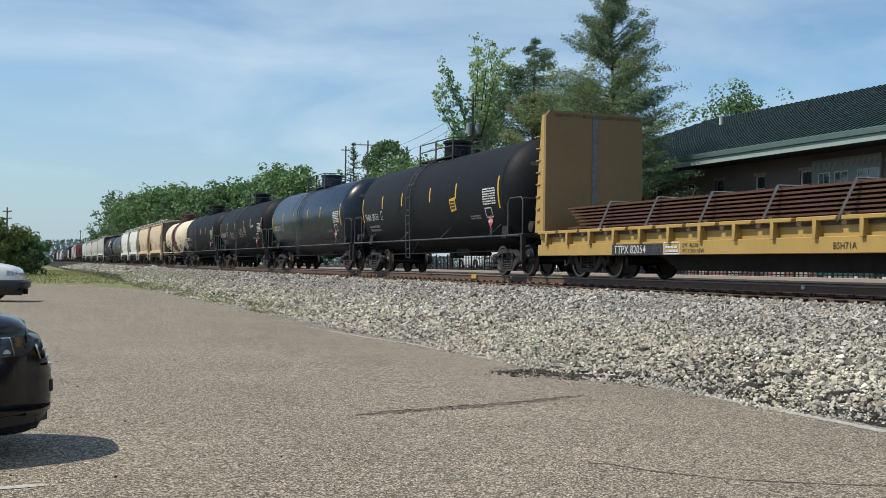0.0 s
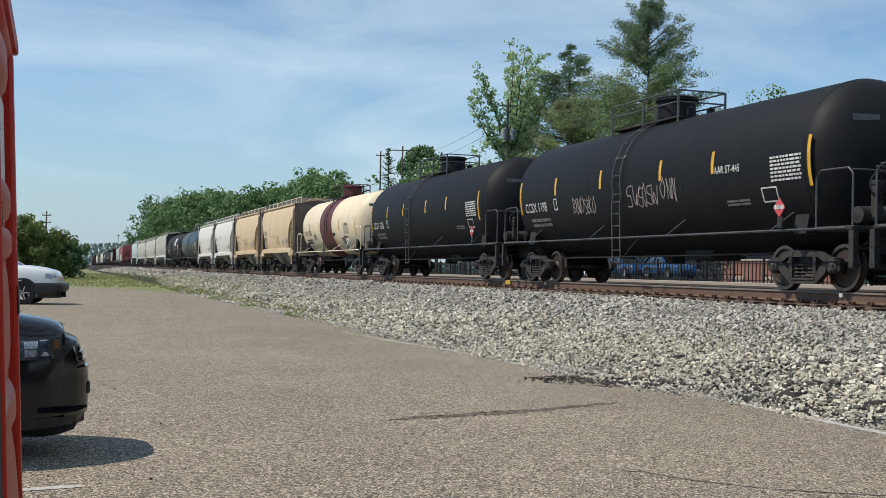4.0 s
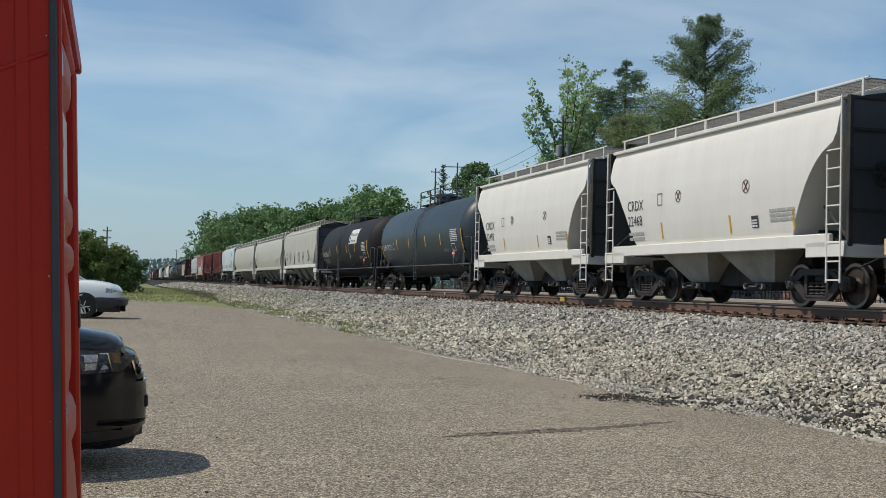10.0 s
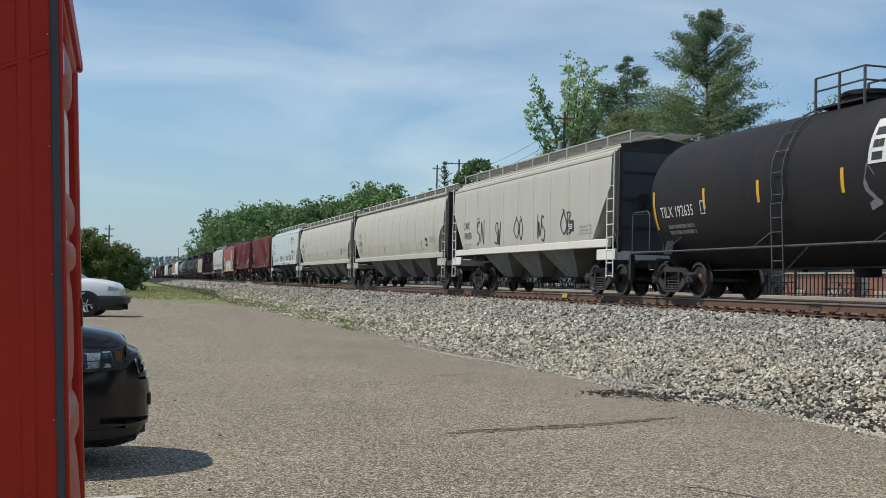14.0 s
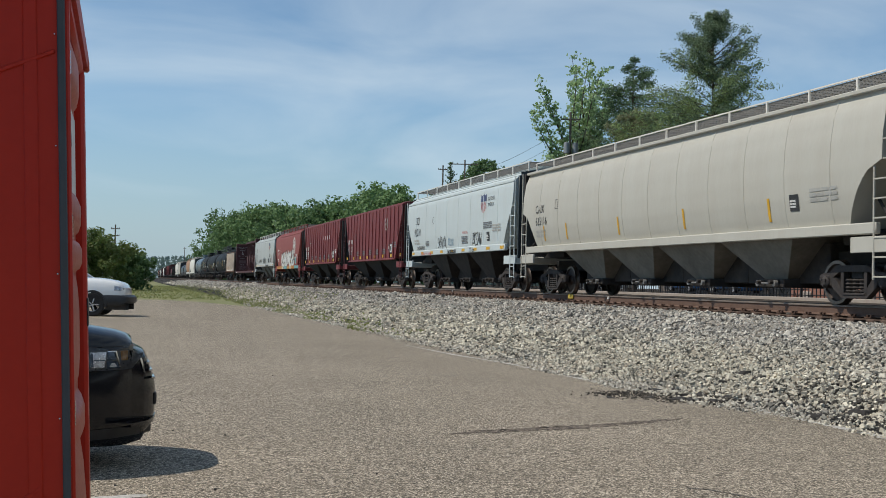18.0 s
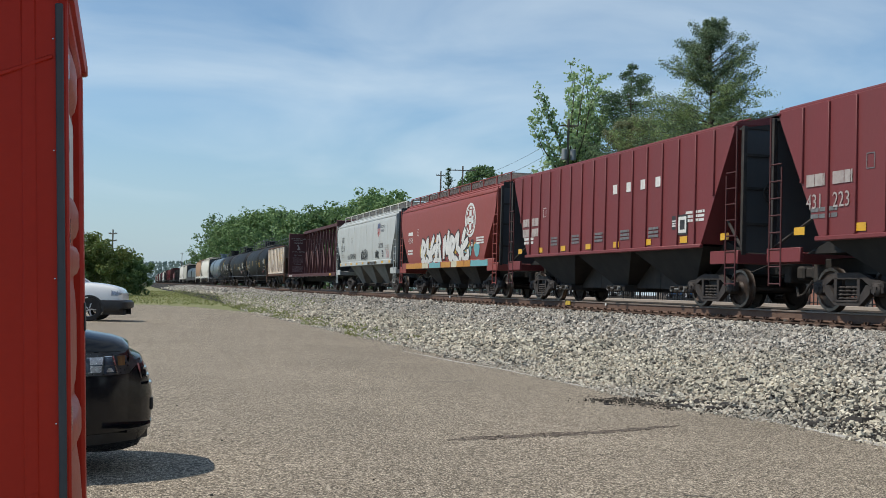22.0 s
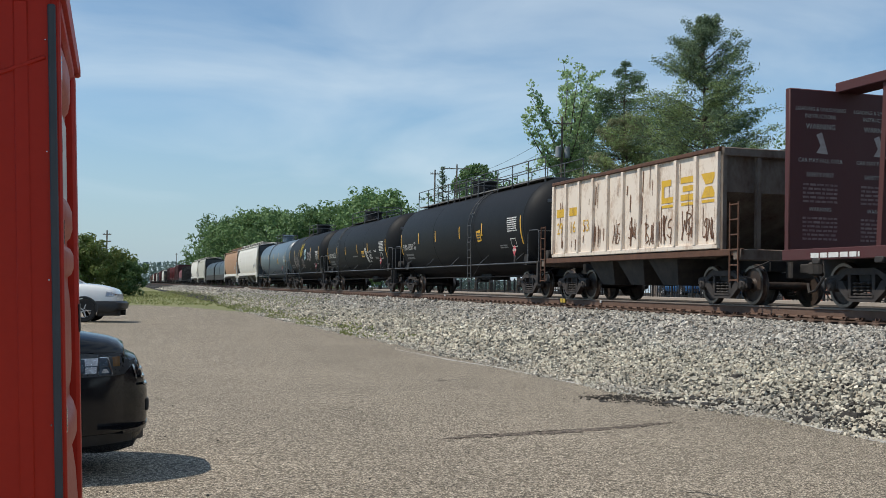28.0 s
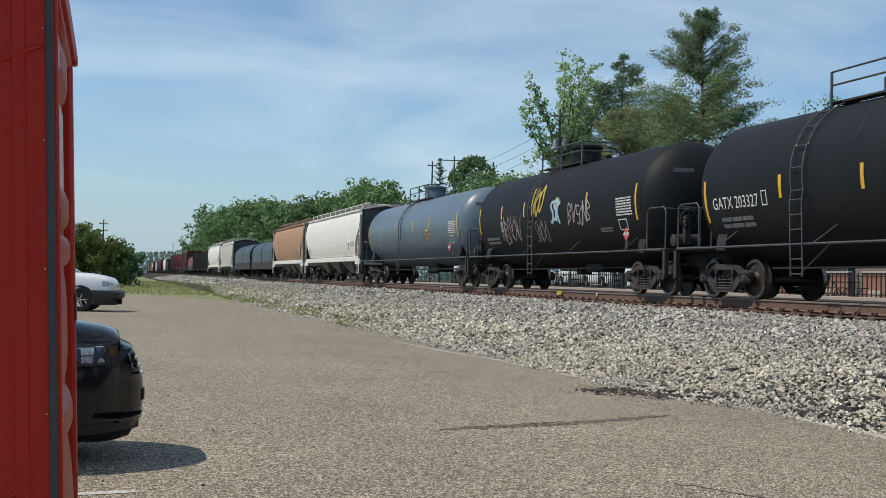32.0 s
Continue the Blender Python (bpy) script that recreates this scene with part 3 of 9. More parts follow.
    part("head_writing", Shape().raw([(x0, -h + 0.1 + 0.22 * ((x0 + 0.3) ** 2), z) for x0, z in ((-0.9, zc + 0.62), (-0.35, zc + 0.62), (-0.35, zc + 0.74), (-0.9, zc + 0.74))], [(0, 1, 2, 3)]), FAINT, car)
    if extra:
        extra(car, skin, h)
    return car


def loop(w, hgt, width=0.03, n=14):
    """A thin closed ring as flat points and faces."""
    ring = [2 * math.pi * i / n for i in range(n)]
    vs = [(w / 2 + (w / 2 - e) * math.cos(a), hgt / 2 + (hgt / 2 - e) * math.sin(a)) for e in (0.0, width) for a in ring]
    return vs, [(i, (i + 1) % n, n + (i + 1) % n, n + i) for i in range(n)]


def scribble(skin, y, z, w, hgt, seed, mat, car, width=0.05, name="graffiti"):
    """A sprayed tag of letter-like strokes that spells nothing."""
    rnd, sh = random.Random(seed), Shape()

    def stroke(pts):
        bent = []
        for i in range(len(pts) - 1):
            p0, p1, p2, p3 = (pts[max(0, min(len(pts) - 1, i + k))] for k in (-1, 0, 1, 2))
            for k in range(4):
                t = k / 4
                bent.append(tuple(0.5 * (2 * b + (c - a) * t + (2 * a - 5 * b + 4 * c - d) * t * t + (3 * b - a - 3 * c + d) * t ** 3) for a, b, c, d in zip(p0, p1, p2, p3)))
        bent.append(pts[-1])
        for (a, b), (c, d) in zip(bent, bent[1:]):
            ln = math.hypot(c - a, d - b) or 1
            nx, nz = -(d - b) / ln * width / 2, (c - a) / ln * width / 2
            q = [(a + nx, b + nz), (c + nx, d + nz), (c - nx, d - nz), (a - nx, b - nz)]
            sh.raw([(skin(k) - 0.012, y - u, k) for u, k in q], [(0, 1, 2, 3)])
    x = 0.0
    while x < w - 0.1:
        cw, lean, up = hgt * rnd.uniform(0.4, 0.62), hgt * rnd.uniform(0.0, 0.22), rnd.uniform(-0.06, 0.12) * hgt
        spot = lambda gx, gz: (x + cw * gx + lean * gz + rnd.uniform(-0.14, 0.14) * cw, z + up + hgt * (gz + rnd.uniform(-0.1, 0.1)))
        kind = rnd.randrange(6)
        if kind == 0:
            stroke([spot(0, 0), spot(0.1, 0.5), spot(0.05, 1), spot(0.8, 0.05), spot(0.75, 1.05)])
        elif kind == 1:
            stroke([spot(0.8, 0.95), spot(0.2, 0.9), spot(0.25, 0.55), spot(0.75, 0.4), spot(0.6, 0.02), spot(0.0, 0.05)])
        elif kind == 2:
            stroke([spot(0.05, 1), spot(0.1, 0)])
            stroke([spot(0.0, 0.95), spot(0.7, 0.8), spot(0.15, 0.5), spot(0.8, 0.25), spot(0.05, 0.0)])
        elif kind == 3:
            stroke([spot(0.4, 1.0), spot(0.0, 0.5), spot(0.4, 0.0), spot(0.8, 0.5), spot(0.35, 1.05)])
        elif kind == 4:
            stroke([spot(0.05, 1.1), spot(0.0, 0.0)])
            stroke([spot(0.7, 1.0), spot(0.05, 0.5), spot(0.8, -0.1)])
        else:
            stroke([spot(0, 0.95), spot(0.3, 0.0), spot(0.45, 0.6), spot(0.6, 0.0), spot(0.9, 1.0)])
        x += cw * rnd.uniform(0.7, 1.05)
    return part(name, sh, mat, car, "spray-painted scrawl")


SECTIONS = {
    "round": [(1.44, 1.42), (1.5, 1.6), (1.56, 2.0), (1.6, 2.5), (1.6, 2.9), (1.55, 3.4), (1.47, 3.8), (1.36, 4.06), (1.2, 4.14), (0.6, 4.3), (0.0, 4.36)],
    "cyl": [(1.42, 1.5), (1.52, 1.8), (1.58, 2.2), (1.6, 2.7), (1.58, 3.2), (1.5, 3.7), (1.38, 4.0), (1.3, 4.1), (1.16, 4.16), (0.6, 4.3), (0.0, 4.36)],
    "slab": [(1.52, 1.42), (1.55, 1.6), (1.58, 2.4), (1.58, 3.2), (1.55, 3.6), (1.5, 3.78), (1.4, 3.9), (1.24, 4.06), (1.06, 4.18), (0.6, 4.28), (0.0, 4.34)],
    "tall_slab": [(1.52, 1.42), (1.55, 1.6), (1.58, 2.4), (1.58, 3.4), (1.56, 3.86), (1.51, 3.97), (1.4, 4.08), (1.24, 4.22), (1.06, 4.33), (0.6, 4.42), (0.0, 4.47)],
    "rib": [(1.5, 1.5), (1.5, 2.4), (1.5, 3.3), (1.5, 4.17), (1.42, 4.22), (0.7, 4.36), (0.0, 4.4)],
}


def hopper_car(L, section, paint_mat, label, seed, bays=3, cut_z=3.1, cut=0.75, marks=None, mark_col=None, sill_mat=None, bay_mat=None, rail_mat=None, roof_rail=True, ribs=0, sill_tape=False, seams=0, stripes=(), extra=None, end_mat=None, number=None, curve=1.0, mark_z=2.64, sill=(1.18, 1.46), num_size=0.27):
    L /= STOCK
    car = new_car("covered_hopper_car", label, "hopper car", L, 2.25 if sill_tape else 2.1 if L < 14 or L > 18.5 else 2.6)
    sec = SECTIONS[section]
    sill_mid = (sill[0] + sill[1]) / 2
    slab, rise = section in ("slab", "tall_slab"), 0.17 if section == "tall_slab" else 0.0
    if sill_mid > 1.44:
        sec = [(sec[0][0], sill_mid)] + [p for p in sec if p[1] > sill_mid + 0.05]
    zs, xs = [p[1] for p in sec], [p[0] for p in sec]
    skin = lambda z: -float(np.interp(z, zs, xs))
    mark_col, sill_mat, bay_mat, rail_mat, end_mat = mark_col or BLACKMARK, sill_mat or paint_mat, bay_mat or BAY_GRIME_SHADE, rail_mat or paint_mat, end_mat or DARKSTEEL
    h = L / 2 - (0.36 if sill_tape else 0.72 if L < 18.5 else 0.5)
    hb = h - 0.12

    def y_end(z):
        if z >= cut_z:
            return hb
        q = (cut_z - z) / (cut_z - 1.4)
        return hb - cut * 1.9 * (q ** curve)
    # the body: one shell, sloping in at both ends
    fine = []
    for (a, b), (c, d) in zip(sec, sec[1:]):
        fine += [(a + (c - a) * k / 3, b + (d - b) * k / 3) for k in range(3)]
    fine.append(sec[-1])
    ring = [(-x, z) for x, z in fine] + [(x, z) for x, z in reversed(fine[:-1])]
    n = len(ring)
    sh = Shape()
    sh.raw([(x, s * y_end(z), z) for s in (-1, 1) for x, z in ring], [(i, i + 1, n + i + 1, n + i) for i in range(n - 1)])
    m2 = len(fine)
    for o in (0, n):
        for i in range(m2 - 1):
            j = n - 1 - i
            sh.f.append((o + i, o + i + 1, o + j - 1, o + j) if i + 1 != j - 1 else (o + i, o + i + 1, o + j))
    sh.f.append((0, n - 1, 2 * n - 1, n))
    part("body", sh, paint_mat, car)
    # end sheets darker than most cars' paint, the ends' shade in their colour
    for s in (-1, 1):
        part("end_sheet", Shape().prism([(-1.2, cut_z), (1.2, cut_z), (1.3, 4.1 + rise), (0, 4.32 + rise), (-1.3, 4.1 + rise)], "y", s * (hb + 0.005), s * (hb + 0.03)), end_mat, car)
    if seams:
        for k in range(seams):
            y = -hb + 2 * hb * (k + 1) / (seams + 1)
            zz = [1.5 + 2.5 * i / 12 for i in range(13)]
            s2 = Shape()
            vs = [(skin(z) - 0.012, y + d, z) for z in zz for d in (-0.022, 0.022)]
            vs += [(skin(z) + 0.01, y + d, z) for z in zz for d in (-0.04, 0.04)]
            fs = []
            for i in range(12):
                fs += [(2 * i, 2 * i + 1, 2 * i + 3, 2 * i + 2), (26 + 2 * i, 2 * i, 2 * i + 2, 28 + 2 * i), (2 * i + 1, 27 + 2 * i, 29 + 2 * i, 2 * i + 3)]
            part("side_seam", s2.raw(vs, fs), paint_mat, car)
    for k in range(ribs):
        y = -hb + 0.05 + (2 * hb - 0.1) * k / (ribs - 1)
        z0 = 1.5
        while y_end(z0) < abs(y) + 0.03 and z0 < cut_z:
            z0 += 0.1
        for s in (-1, 1):
            part("side_post", Shape().box(s * 1.52 - 0.03, s * 1.52 + 0.03, y - 0.04, y + 0.04, z0, 4.15, 0.012), paint_mat, car)
    # side sills
    up = 0.12 if section == "rib" else 0.0
    for s in (-1, 1):
        sh = Shape()
        x = s * (1.5 if section != "rib" else 1.52)
        if section == "rib":
            sh.box(x - 0.05, x + 0.05, -hb + 1.75 * cut, hb - 1.75 * cut, 1.4, 1.5, 0.02)
        else:
            run = hb - (0.85 if sill_tape else 0.2)
            sh.box(x - 0.06, x + 0.06, -run, run, sill[0], sill[1], 0.02)
        part("side_sill", sh, sill_mat, car)
        sh = Shape()
        xe, ze = (1.51, 3.72 + 1.15 * rise) if slab else (1.43, 4.02 + up)
        sh.box(s * xe - 0.05, s * xe + 0.05, -hb, hb, ze, ze + 0.09, 0.015)
        part("roof_eave", sh, paint_mat, car)
        if slab or section == "rib":
            for xr, zr in ((1.32, 4.13 + up), (1.12, 4.175 + up)) if section == "rib" else ((1.44, 3.85 + rise), (1.33, 3.96 + rise), (1.2, 4.075 + rise)):
                part("roof_rib", Shape().box(s * xr - 0.025, s * xr + 0.025, -hb, hb, zr, zr + 0.035, 0.01), paint_mat, car)
    # hopper bays
    bw = (2 * hb - 2 * (1.5 if section == "rib" else 2.2 if L < 14 else 3.0)) / bays
    bay_top = max(1.45, sill_mid)
    for k in range(bays):
        yc = -bw * bays / 2 + bw * (k + 0.5)
        sh = Shape()
        a, b = bw / 2 - 0.02, 0.42
        vs = [(-1.4, yc - a, bay_top), (1.4, yc - a, bay_top), (1.4, yc + a, bay_top), (-1.4, yc + a, bay_top), (-0.75, yc - b, 0.5), (0.75, yc - b, 0.5), (0.75, yc + b, 0.5), (-0.75, yc + b, 0.5)]
        sh.raw(vs, [(0, 1, 2, 3), (4, 7, 6, 5), (0, 4, 5, 1), (1, 5, 6, 2), (2, 6, 7, 3), (3, 7, 4, 0)])
        part("hopper_bay", sh, BAYPALE if bay_mat is GREYHOP else bay_mat, car)
        sh = Shape()
        sh.box(-0.9, 0.9, yc - b - 0.08, yc + b + 0.08, 0.33, 0.52, 0.02)
        # deep dark box added between the bays to hide the bright view behind
        sh.box(-0.5, 0.5, yc - bw / 2, yc + bw / 2, 0.42, 1.3, 0.02)
        sh.rod([(-1.15, yc - 0.3, 0.45), (-0.8, yc - 0.3, 0.45)], 0.05, 8)
        sh.rod([(-1.1, yc + 0.25, 0.44), (-0.8, yc + 0.25, 0.44)], 0.04, 8)
        part("outlet_gate", sh, DARKSTEEL, car)
        if L < 21:
            gh = Shape().rod([(-1.0, yc - 0.34, 0.42), (-1.0, yc + 0.3, 0.42)], 0.022, 6)
            for q in (-0.34, 0.3):
                gh.rev([(-1.06, 0.0), (-1.06, 0.07), (-0.98, 0.07), (-0.98, 0.0)], "x", (0, yc + q, 0.42), 10)
            part("gate_handle", gh, DARKSTEEL if sill_tape else GALV, car, "worn steel gate capstans")
    sh = Shape()
    sh.box(-0.3, 0.3, -h - 0.1, h + 0.1, 0.78, 1.12, 0.02)
    for s in (-1, 1):
        y2 = s * (hb - 0.2)
        sh.prism([(y2, 1.2), (y2 - s * 1.8, 1.2), (y2 - s * 1.9, 1.5), (y2 - s * 1.2, 1.6)], "x", -0.9, 0.9)
    part("centre_sill", sh, UNDER, car)
    # ends: platform, posts, ladders
    for s in (-1, 1):
        sh = Shape()
        yo = s * (h + 0.15)
        sh.box(-1.55, 1.55, min(yo, yo - s * 0.28), max(yo, yo - s * 0.28), 1.0, 1.24, 0.02)
        for x in (-1.52, 1.52):
            sh.box(x - 0.04, x + 0.04, min(yo, yo - s * 1.2), max(yo, yo - s * 1.2), 1.0, 1.3, 0.01)
        part("end_sill", sh, sill_mat, car)
        sh = Shape()
        for x in (-1.42, 1.42):
            sh.box(x - 0.05, x + 0.05, yo - s * 0.02 - 0.05, yo - s * 0.02 + 0.05, 1.2, 4.1, 0.01)
            sh.rod([(x, yo, 1.3), (x * 0.75, s * (hb - 1.25 * cut), 2.05)], 0.035, 5)
        # dark sheet across the open end, its shade put into the colour
        part("end_plate", Shape().box(-1.36, 1.36, min(yo - s * 0.03, yo - s * 0.07), max(yo - s * 0.03, yo - s * 0.07), 1.26, 4.06), END_SHADE if end_mat is DARKSTEEL else end_mat, car, "dark sheet standing in for the shaded hopper end")
        for z in (1.9, 2.7, 3.45):
            sh.box(-1.42, 1.42, yo - s * 0.02 - 0.03, yo - s * 0.02 + 0.03, z - 0.03, z + 0.03)
        sh.box(-1.4, 1.4, min(yo, s * hb), max(yo, s * hb), 4.04, 4.09)
        part("end_frame", sh, end_mat, car)
        for x, ya, yb in ((-1.56, yo - s * 0.1, yo - s * 0.52), (1.56, yo - s * 0.1, yo - s * 0.52)):
            sh = Shape()
            for y in (ya, yb):
                sh.rod([(x, y, 0.5), (x, y, 3.0 if y == yb else 4.1)], 0.022, 5)
            for i in range(8):
                z = 0.55 + 0.36 * i
                sh.rod([(x, ya, z), (x, yb, z)], 0.018, 5)
            part("ladder", sh, DKRED if section == "rib" else sill_mat, car)
    sh = Shape()
    sh.rev([(0, 0.25), (0.015, 0.275), (0.03, 0.25), (0.015, 0.23)], "y", (-0.7, -h - 0.22, 2.6), 18)
    for k in range(3):
        t = math.pi * k / 3
        sh.rod([(-0.7 + 0.25 * math.cos(t), -h - 0.2, 2.6 + 0.25 * math.sin(t)), (-0.7 - 0.25 * math.cos(t), -h - 0.2, 2.6 - 0.25 * math.sin(t))], 0.014, 4)
    sh.box(-0.78, -0.62, -h - 0.18, -h, 2.45, 2.8, 0.02)
    part("brake_wheel", sh, DARKSTEEL, car)
    sh = Shape()
    sh.rev([(-0.4, 0.0), (-0.36, 0.2), (0.36, 0.2), (0.4, 0.0)], "x", (-0.2, -h + 0.75, 1.6), 12)
    part("air_reservoir", sh, DARKSTEEL, car)
    # roof: hatches, running board and its rail
    nh = 4 if L > 15 else 3
    for k in range(nh):
        y = -hb * 0.75 + 1.5 * hb * k / (nh - 1)
        part("roof_hatch", Shape().box(-0.34, 0.34, y - hb * 0.2, y + hb * 0.2, 4.34 + rise, 4.44 + rise, 0.03), paint_mat, car)
    if roof_rail:
        sh, x = Shape(), 0.95
        for s in (-1, 1):
            grid = Shape()
            for k in range(11):
                grid.box(s * (0.2 + 0.08 * k) - 0.008, s * (0.2 + 0.08 * k) + 0.008, -hb - 0.3, hb + 0.3, 4.42 + rise, 4.45 + rise)
            for k in range(int(L / 0.3)):
                yk = -hb - 0.28 + (2 * hb + 0.56) * k / (int(L / 0.3) - 1)
                grid.box(min(s * 0.2, s * 1.0), max(s * 0.2, s * 1.0), yk - 0.012, yk + 0.012, 4.425 + rise, 4.445 + rise)
            part("running_board", grid, GRATING, car, "grey open roof grating")
        n = max(8, int(L / 1.5))
        for s in (-1, 1):
            sh = Shape()
            for k in range(n):
                y = -hb - 0.15 + (2 * hb + 0.3) * k / (n - 1)
                sh.box(s * 1.06 - 0.02, s * 1.06 + 0.02, y - 0.025, y + 0.025, 4.12 + rise, 4.48 + rise)
            sh.box(s * 1.05 - 0.018, s * 1.05 + 0.018, -hb - 0.3, hb + 0.3, 4.455 + rise, 4.485 + rise)
            part("running_board_bracket", sh, rail_mat, car)
    else:
        sh = Shape()
        sh.box(-0.5, 0.5, -hb - 0.35, hb + 0.35, 4.42, 4.46)
        part("running_board", sh, DARKSTEEL, car)
    # writing
    y = hb - (1.35 if slab else 1.2)
    if marks:
        part("lettering", decal(letters(marks, 0.27, 0.85), skin, y, mark_z), mark_col, car)
    if number:
        part("lettering", decal(letters(number, num_size, 0.85), skin, y, mark_z - 0.4), mark_col, car)
    part("small_writing", decal(bars(0.85, 0.26, 2, 3, seed), skin, y, mark_z - 0.78), LIGHTMARK if mark_col is BLACKMARK else mark_col, car)
    part("data_panel", decal(frame_rect(0.24, 0.3, 0.018), skin, y - (3.1 if sill_tape else 1.7), mark_z + 0.06), mark_col, car)
    part("small_writing", decal(bars(0.9, 0.3, 3, 3, seed + 5), skin, -hb + 2.2, mark_z - 0.59), LIGHTMARK if mark_col is BLACKMARK else mark_col, car)
    part("data_panel", decal(rect(0.32 if L > 14 else 0.26, 0.34 if L > 14 else 0.26), skin, -hb + 2.9, 1.9 if L > 14 else 1.68), BLACKMARK, car)
    part("small_writing", decal(bars(0.2, 0.18, 3, 2, seed + 6), skin, -hb + 2.88, 1.97 if L > 14 else 1.7, 0.014), WHITEMARK, car)
    for q in stripes:
        part("reflector_tape", decal(rect(0.09 if L > 14 else 0.065, 0.5 if L > 14 else 0.4), skin, q * 2 * hb, 1.72 if L > 14 else 1.6), YSTRIPE, car)
    if sill_tape:
        for k in range(9):
            part("reflector_tape", Shape().box(-1.568, -1.562, -hb + 0.95 + k * (2 * hb - 2.3) / 8, -hb + 1.35 + k * (2 * hb - 2.3) / 8, sill_mid - 0.055, sill_mid + 0.055), YSTRIPE, car)
    if extra:
        extra(car, skin, hb)
    return car


def flat_car(L):
    """Bulkhead flat car with stacked rusty steel."""
    L /= STOCK
    car = new_car("bulkhead_flat_car", "yellow bulkhead flat car loaded with long rusty steel", "flat car", L, 2.6)
    h = L / 2 - 0.6
    for s in (-1, 1):
        part("side_sill", Shape().box(min(s * 1.44, s * 1.5), max(s * 1.44, s * 1.5), -h, h, 0.56, 0.86, 0.012), YELLOW, car, "yellow side sill with stencilled marks")
        part("sill_web", Shape().box(min(s * 1.36, s * 1.4), max(s * 1.36, s * 1.4), -h, h, 0.8, 1.14), YELLOW, car)
    part("deck", Shape().box(-1.44, 1.44, -h, h, 1.06, 1.14), material("worn deck planks", (0.12, 0.085, 0.055), (0.07, 0.05, 0.04), 0.9, big=2, bump=0.4), car)
    part("centre_sill", Shape().prism([(-h, 0.6), (-h, 1.06), (h, 1.06), (h, 0.6), (h - 4.6, 0.55), (h - 5.4, 0.22), (-h + 5.4, 0.22), (-h + 4.6, 0.55)], "x", -0.55, 0.55), UNDER, car)
    n = 18
    for k in range(n):
        y = -h + 0.6 + (2 * h - 1.2) * k / (n - 1)
        sh = Shape()
        sh.box(-1.57, -1.5, y - 0.05, y + 0.05, 0.83, 1.16, 0.01)
        sh.box(-1.5, -1.4, y - 0.03, y + 0.03, 0.86, 1.14)
        part("stake_pocket", sh, YELLOW, car)
        part("top_flange", Shape().box(-1.56, -1.38, y - 0.54, y + 0.5, 1.14, 1.22, 0.012), YELLOW, car)
    for s in (-1, 1):
        y = s * (h - 0.35)
        sh = Shape()
        sh.prism([(-1.5, 1.14), (1.5, 1.14), (1.5, 4.35), (1.38, 4.5), (-1.38, 4.5), (-1.5, 4.35)], "y", y - 0.06, y + 0.06)
        b = part("bulkhead", sh, BROWNBOARD, car, "tan steel bulkhead with a pale centre strip")
        f = y - s * 0.066
        part("centre_strip", Shape().box(-0.08, 0.08, f - 0.012, f + 0.012, 1.3, 4.46), FAINT, b)
        sh = Shape()
        for x in (-1.42, 1.42):
            sh.prism([(y + s * 0.06, 1.2), (y + s * 0.6, 1.2), (y + s * 0.55, 1.9), (y + s * 0.26, 4.4), (y + s * 0.06, 4.4)], "x", x - 0.05, x + 0.05)
            for q in range(8):
                sh.box(x - 0.09, x + 0.09, min(y + s * 0.3, y + s * 0.5), max(y + s * 0.3, y + s * 0.5), 1.5 + 0.33 * q, 1.53 + 0.33 * q)
        sh.box(-1.45, 1.45, y + min(s * 0.06, s * 0.3), y + max(s * 0.06, s * 0.3), 1.0, 1.3, 0.02)
        part("bulkhead_brace", sh, YELLOW, b)
        vs, fs = letters("CAR NOT TO BE LOADED ABOVE BULKHEAD", 0.095, 0.98)
        part("lettering", Shape().raw([(s * (-1.25 + u), f - s * 0.012, 4.34 + w) for u, w in vs], fs), BLACKMARK, b)
    # writing on the sill, near its rear end
    sk = lambda z: -1.5
    part("mark_panel", decal(rect(2.2, 0.25), sk, h - 4.0, 0.565, 0.006), BLACKMARK, car)
    part("lettering", decal(letters("TTPX 82054", 0.19, 1.0), sk, h - 4.1, 0.6, 0.011), WHITEMARK, car)
    part("data_panel", decal(frame_rect(0.62, 0.27, 0.025), sk, h - 6.25, 0.57, 0.011), WHITEMARK, car)
    part("small_writing", decal(bars(0.5, 0.16, 2, 4, 3), sk, h - 6.3, 0.62, 0.013), WHITEMARK, car)
    part("lettering", decal(letters("LMT 182000", 0.09, 0.9), sk, h - 6.95, 0.72), BLACKMARK, car)
    part("lettering", decal(letters("WT 81000 NEW", 0.09, 0.9), sk, h - 6.95, 0.6), BLACKMARK, car)
    part("lettering", decal(letters("BSH71A", 0.12), sk, h - 11.6, 0.64), BLACKMARK, car)
    # the load rides on the car
    for k in range(7):
        for j in range(5):
            x = -1.2 + 0.52 * j
            part("steel_section", Shape().prism([(x, 1.27 + 0.085 * k), (x + 0.48, 1.27 + 0.085 * k), (x + 0.48, 1.31 + 0.085 * k), (x + 0.26, 1.31 + 0.085 * k), (x + 0.26, 1.345 + 0.085 * k), (x + 0.22, 1.345 + 0.085 * k), (x + 0.22, 1.31 + 0.085 * k), (x, 1.31 + 0.085 * k)], "y", -h + 2.0 + 0.1 * ((k * 7 + j * 3) % 5), h - 1.15 - 0.13 * ((k * 5 + j) % 6)), RUSTLOAD, car)
    for k in range(8):
        y = h - 3.4 - 2.1 * k
        sh = Shape()
        sh.rod([(-1.5, y + 0.12, 1.12), (-1.28, y - 0.12, 1.87)], 0.035, 4)
        sh.rod([(-1.28, y - 0.12, 1.87), (1.28, y - 0.12, 1.87)], 0.02, 4)
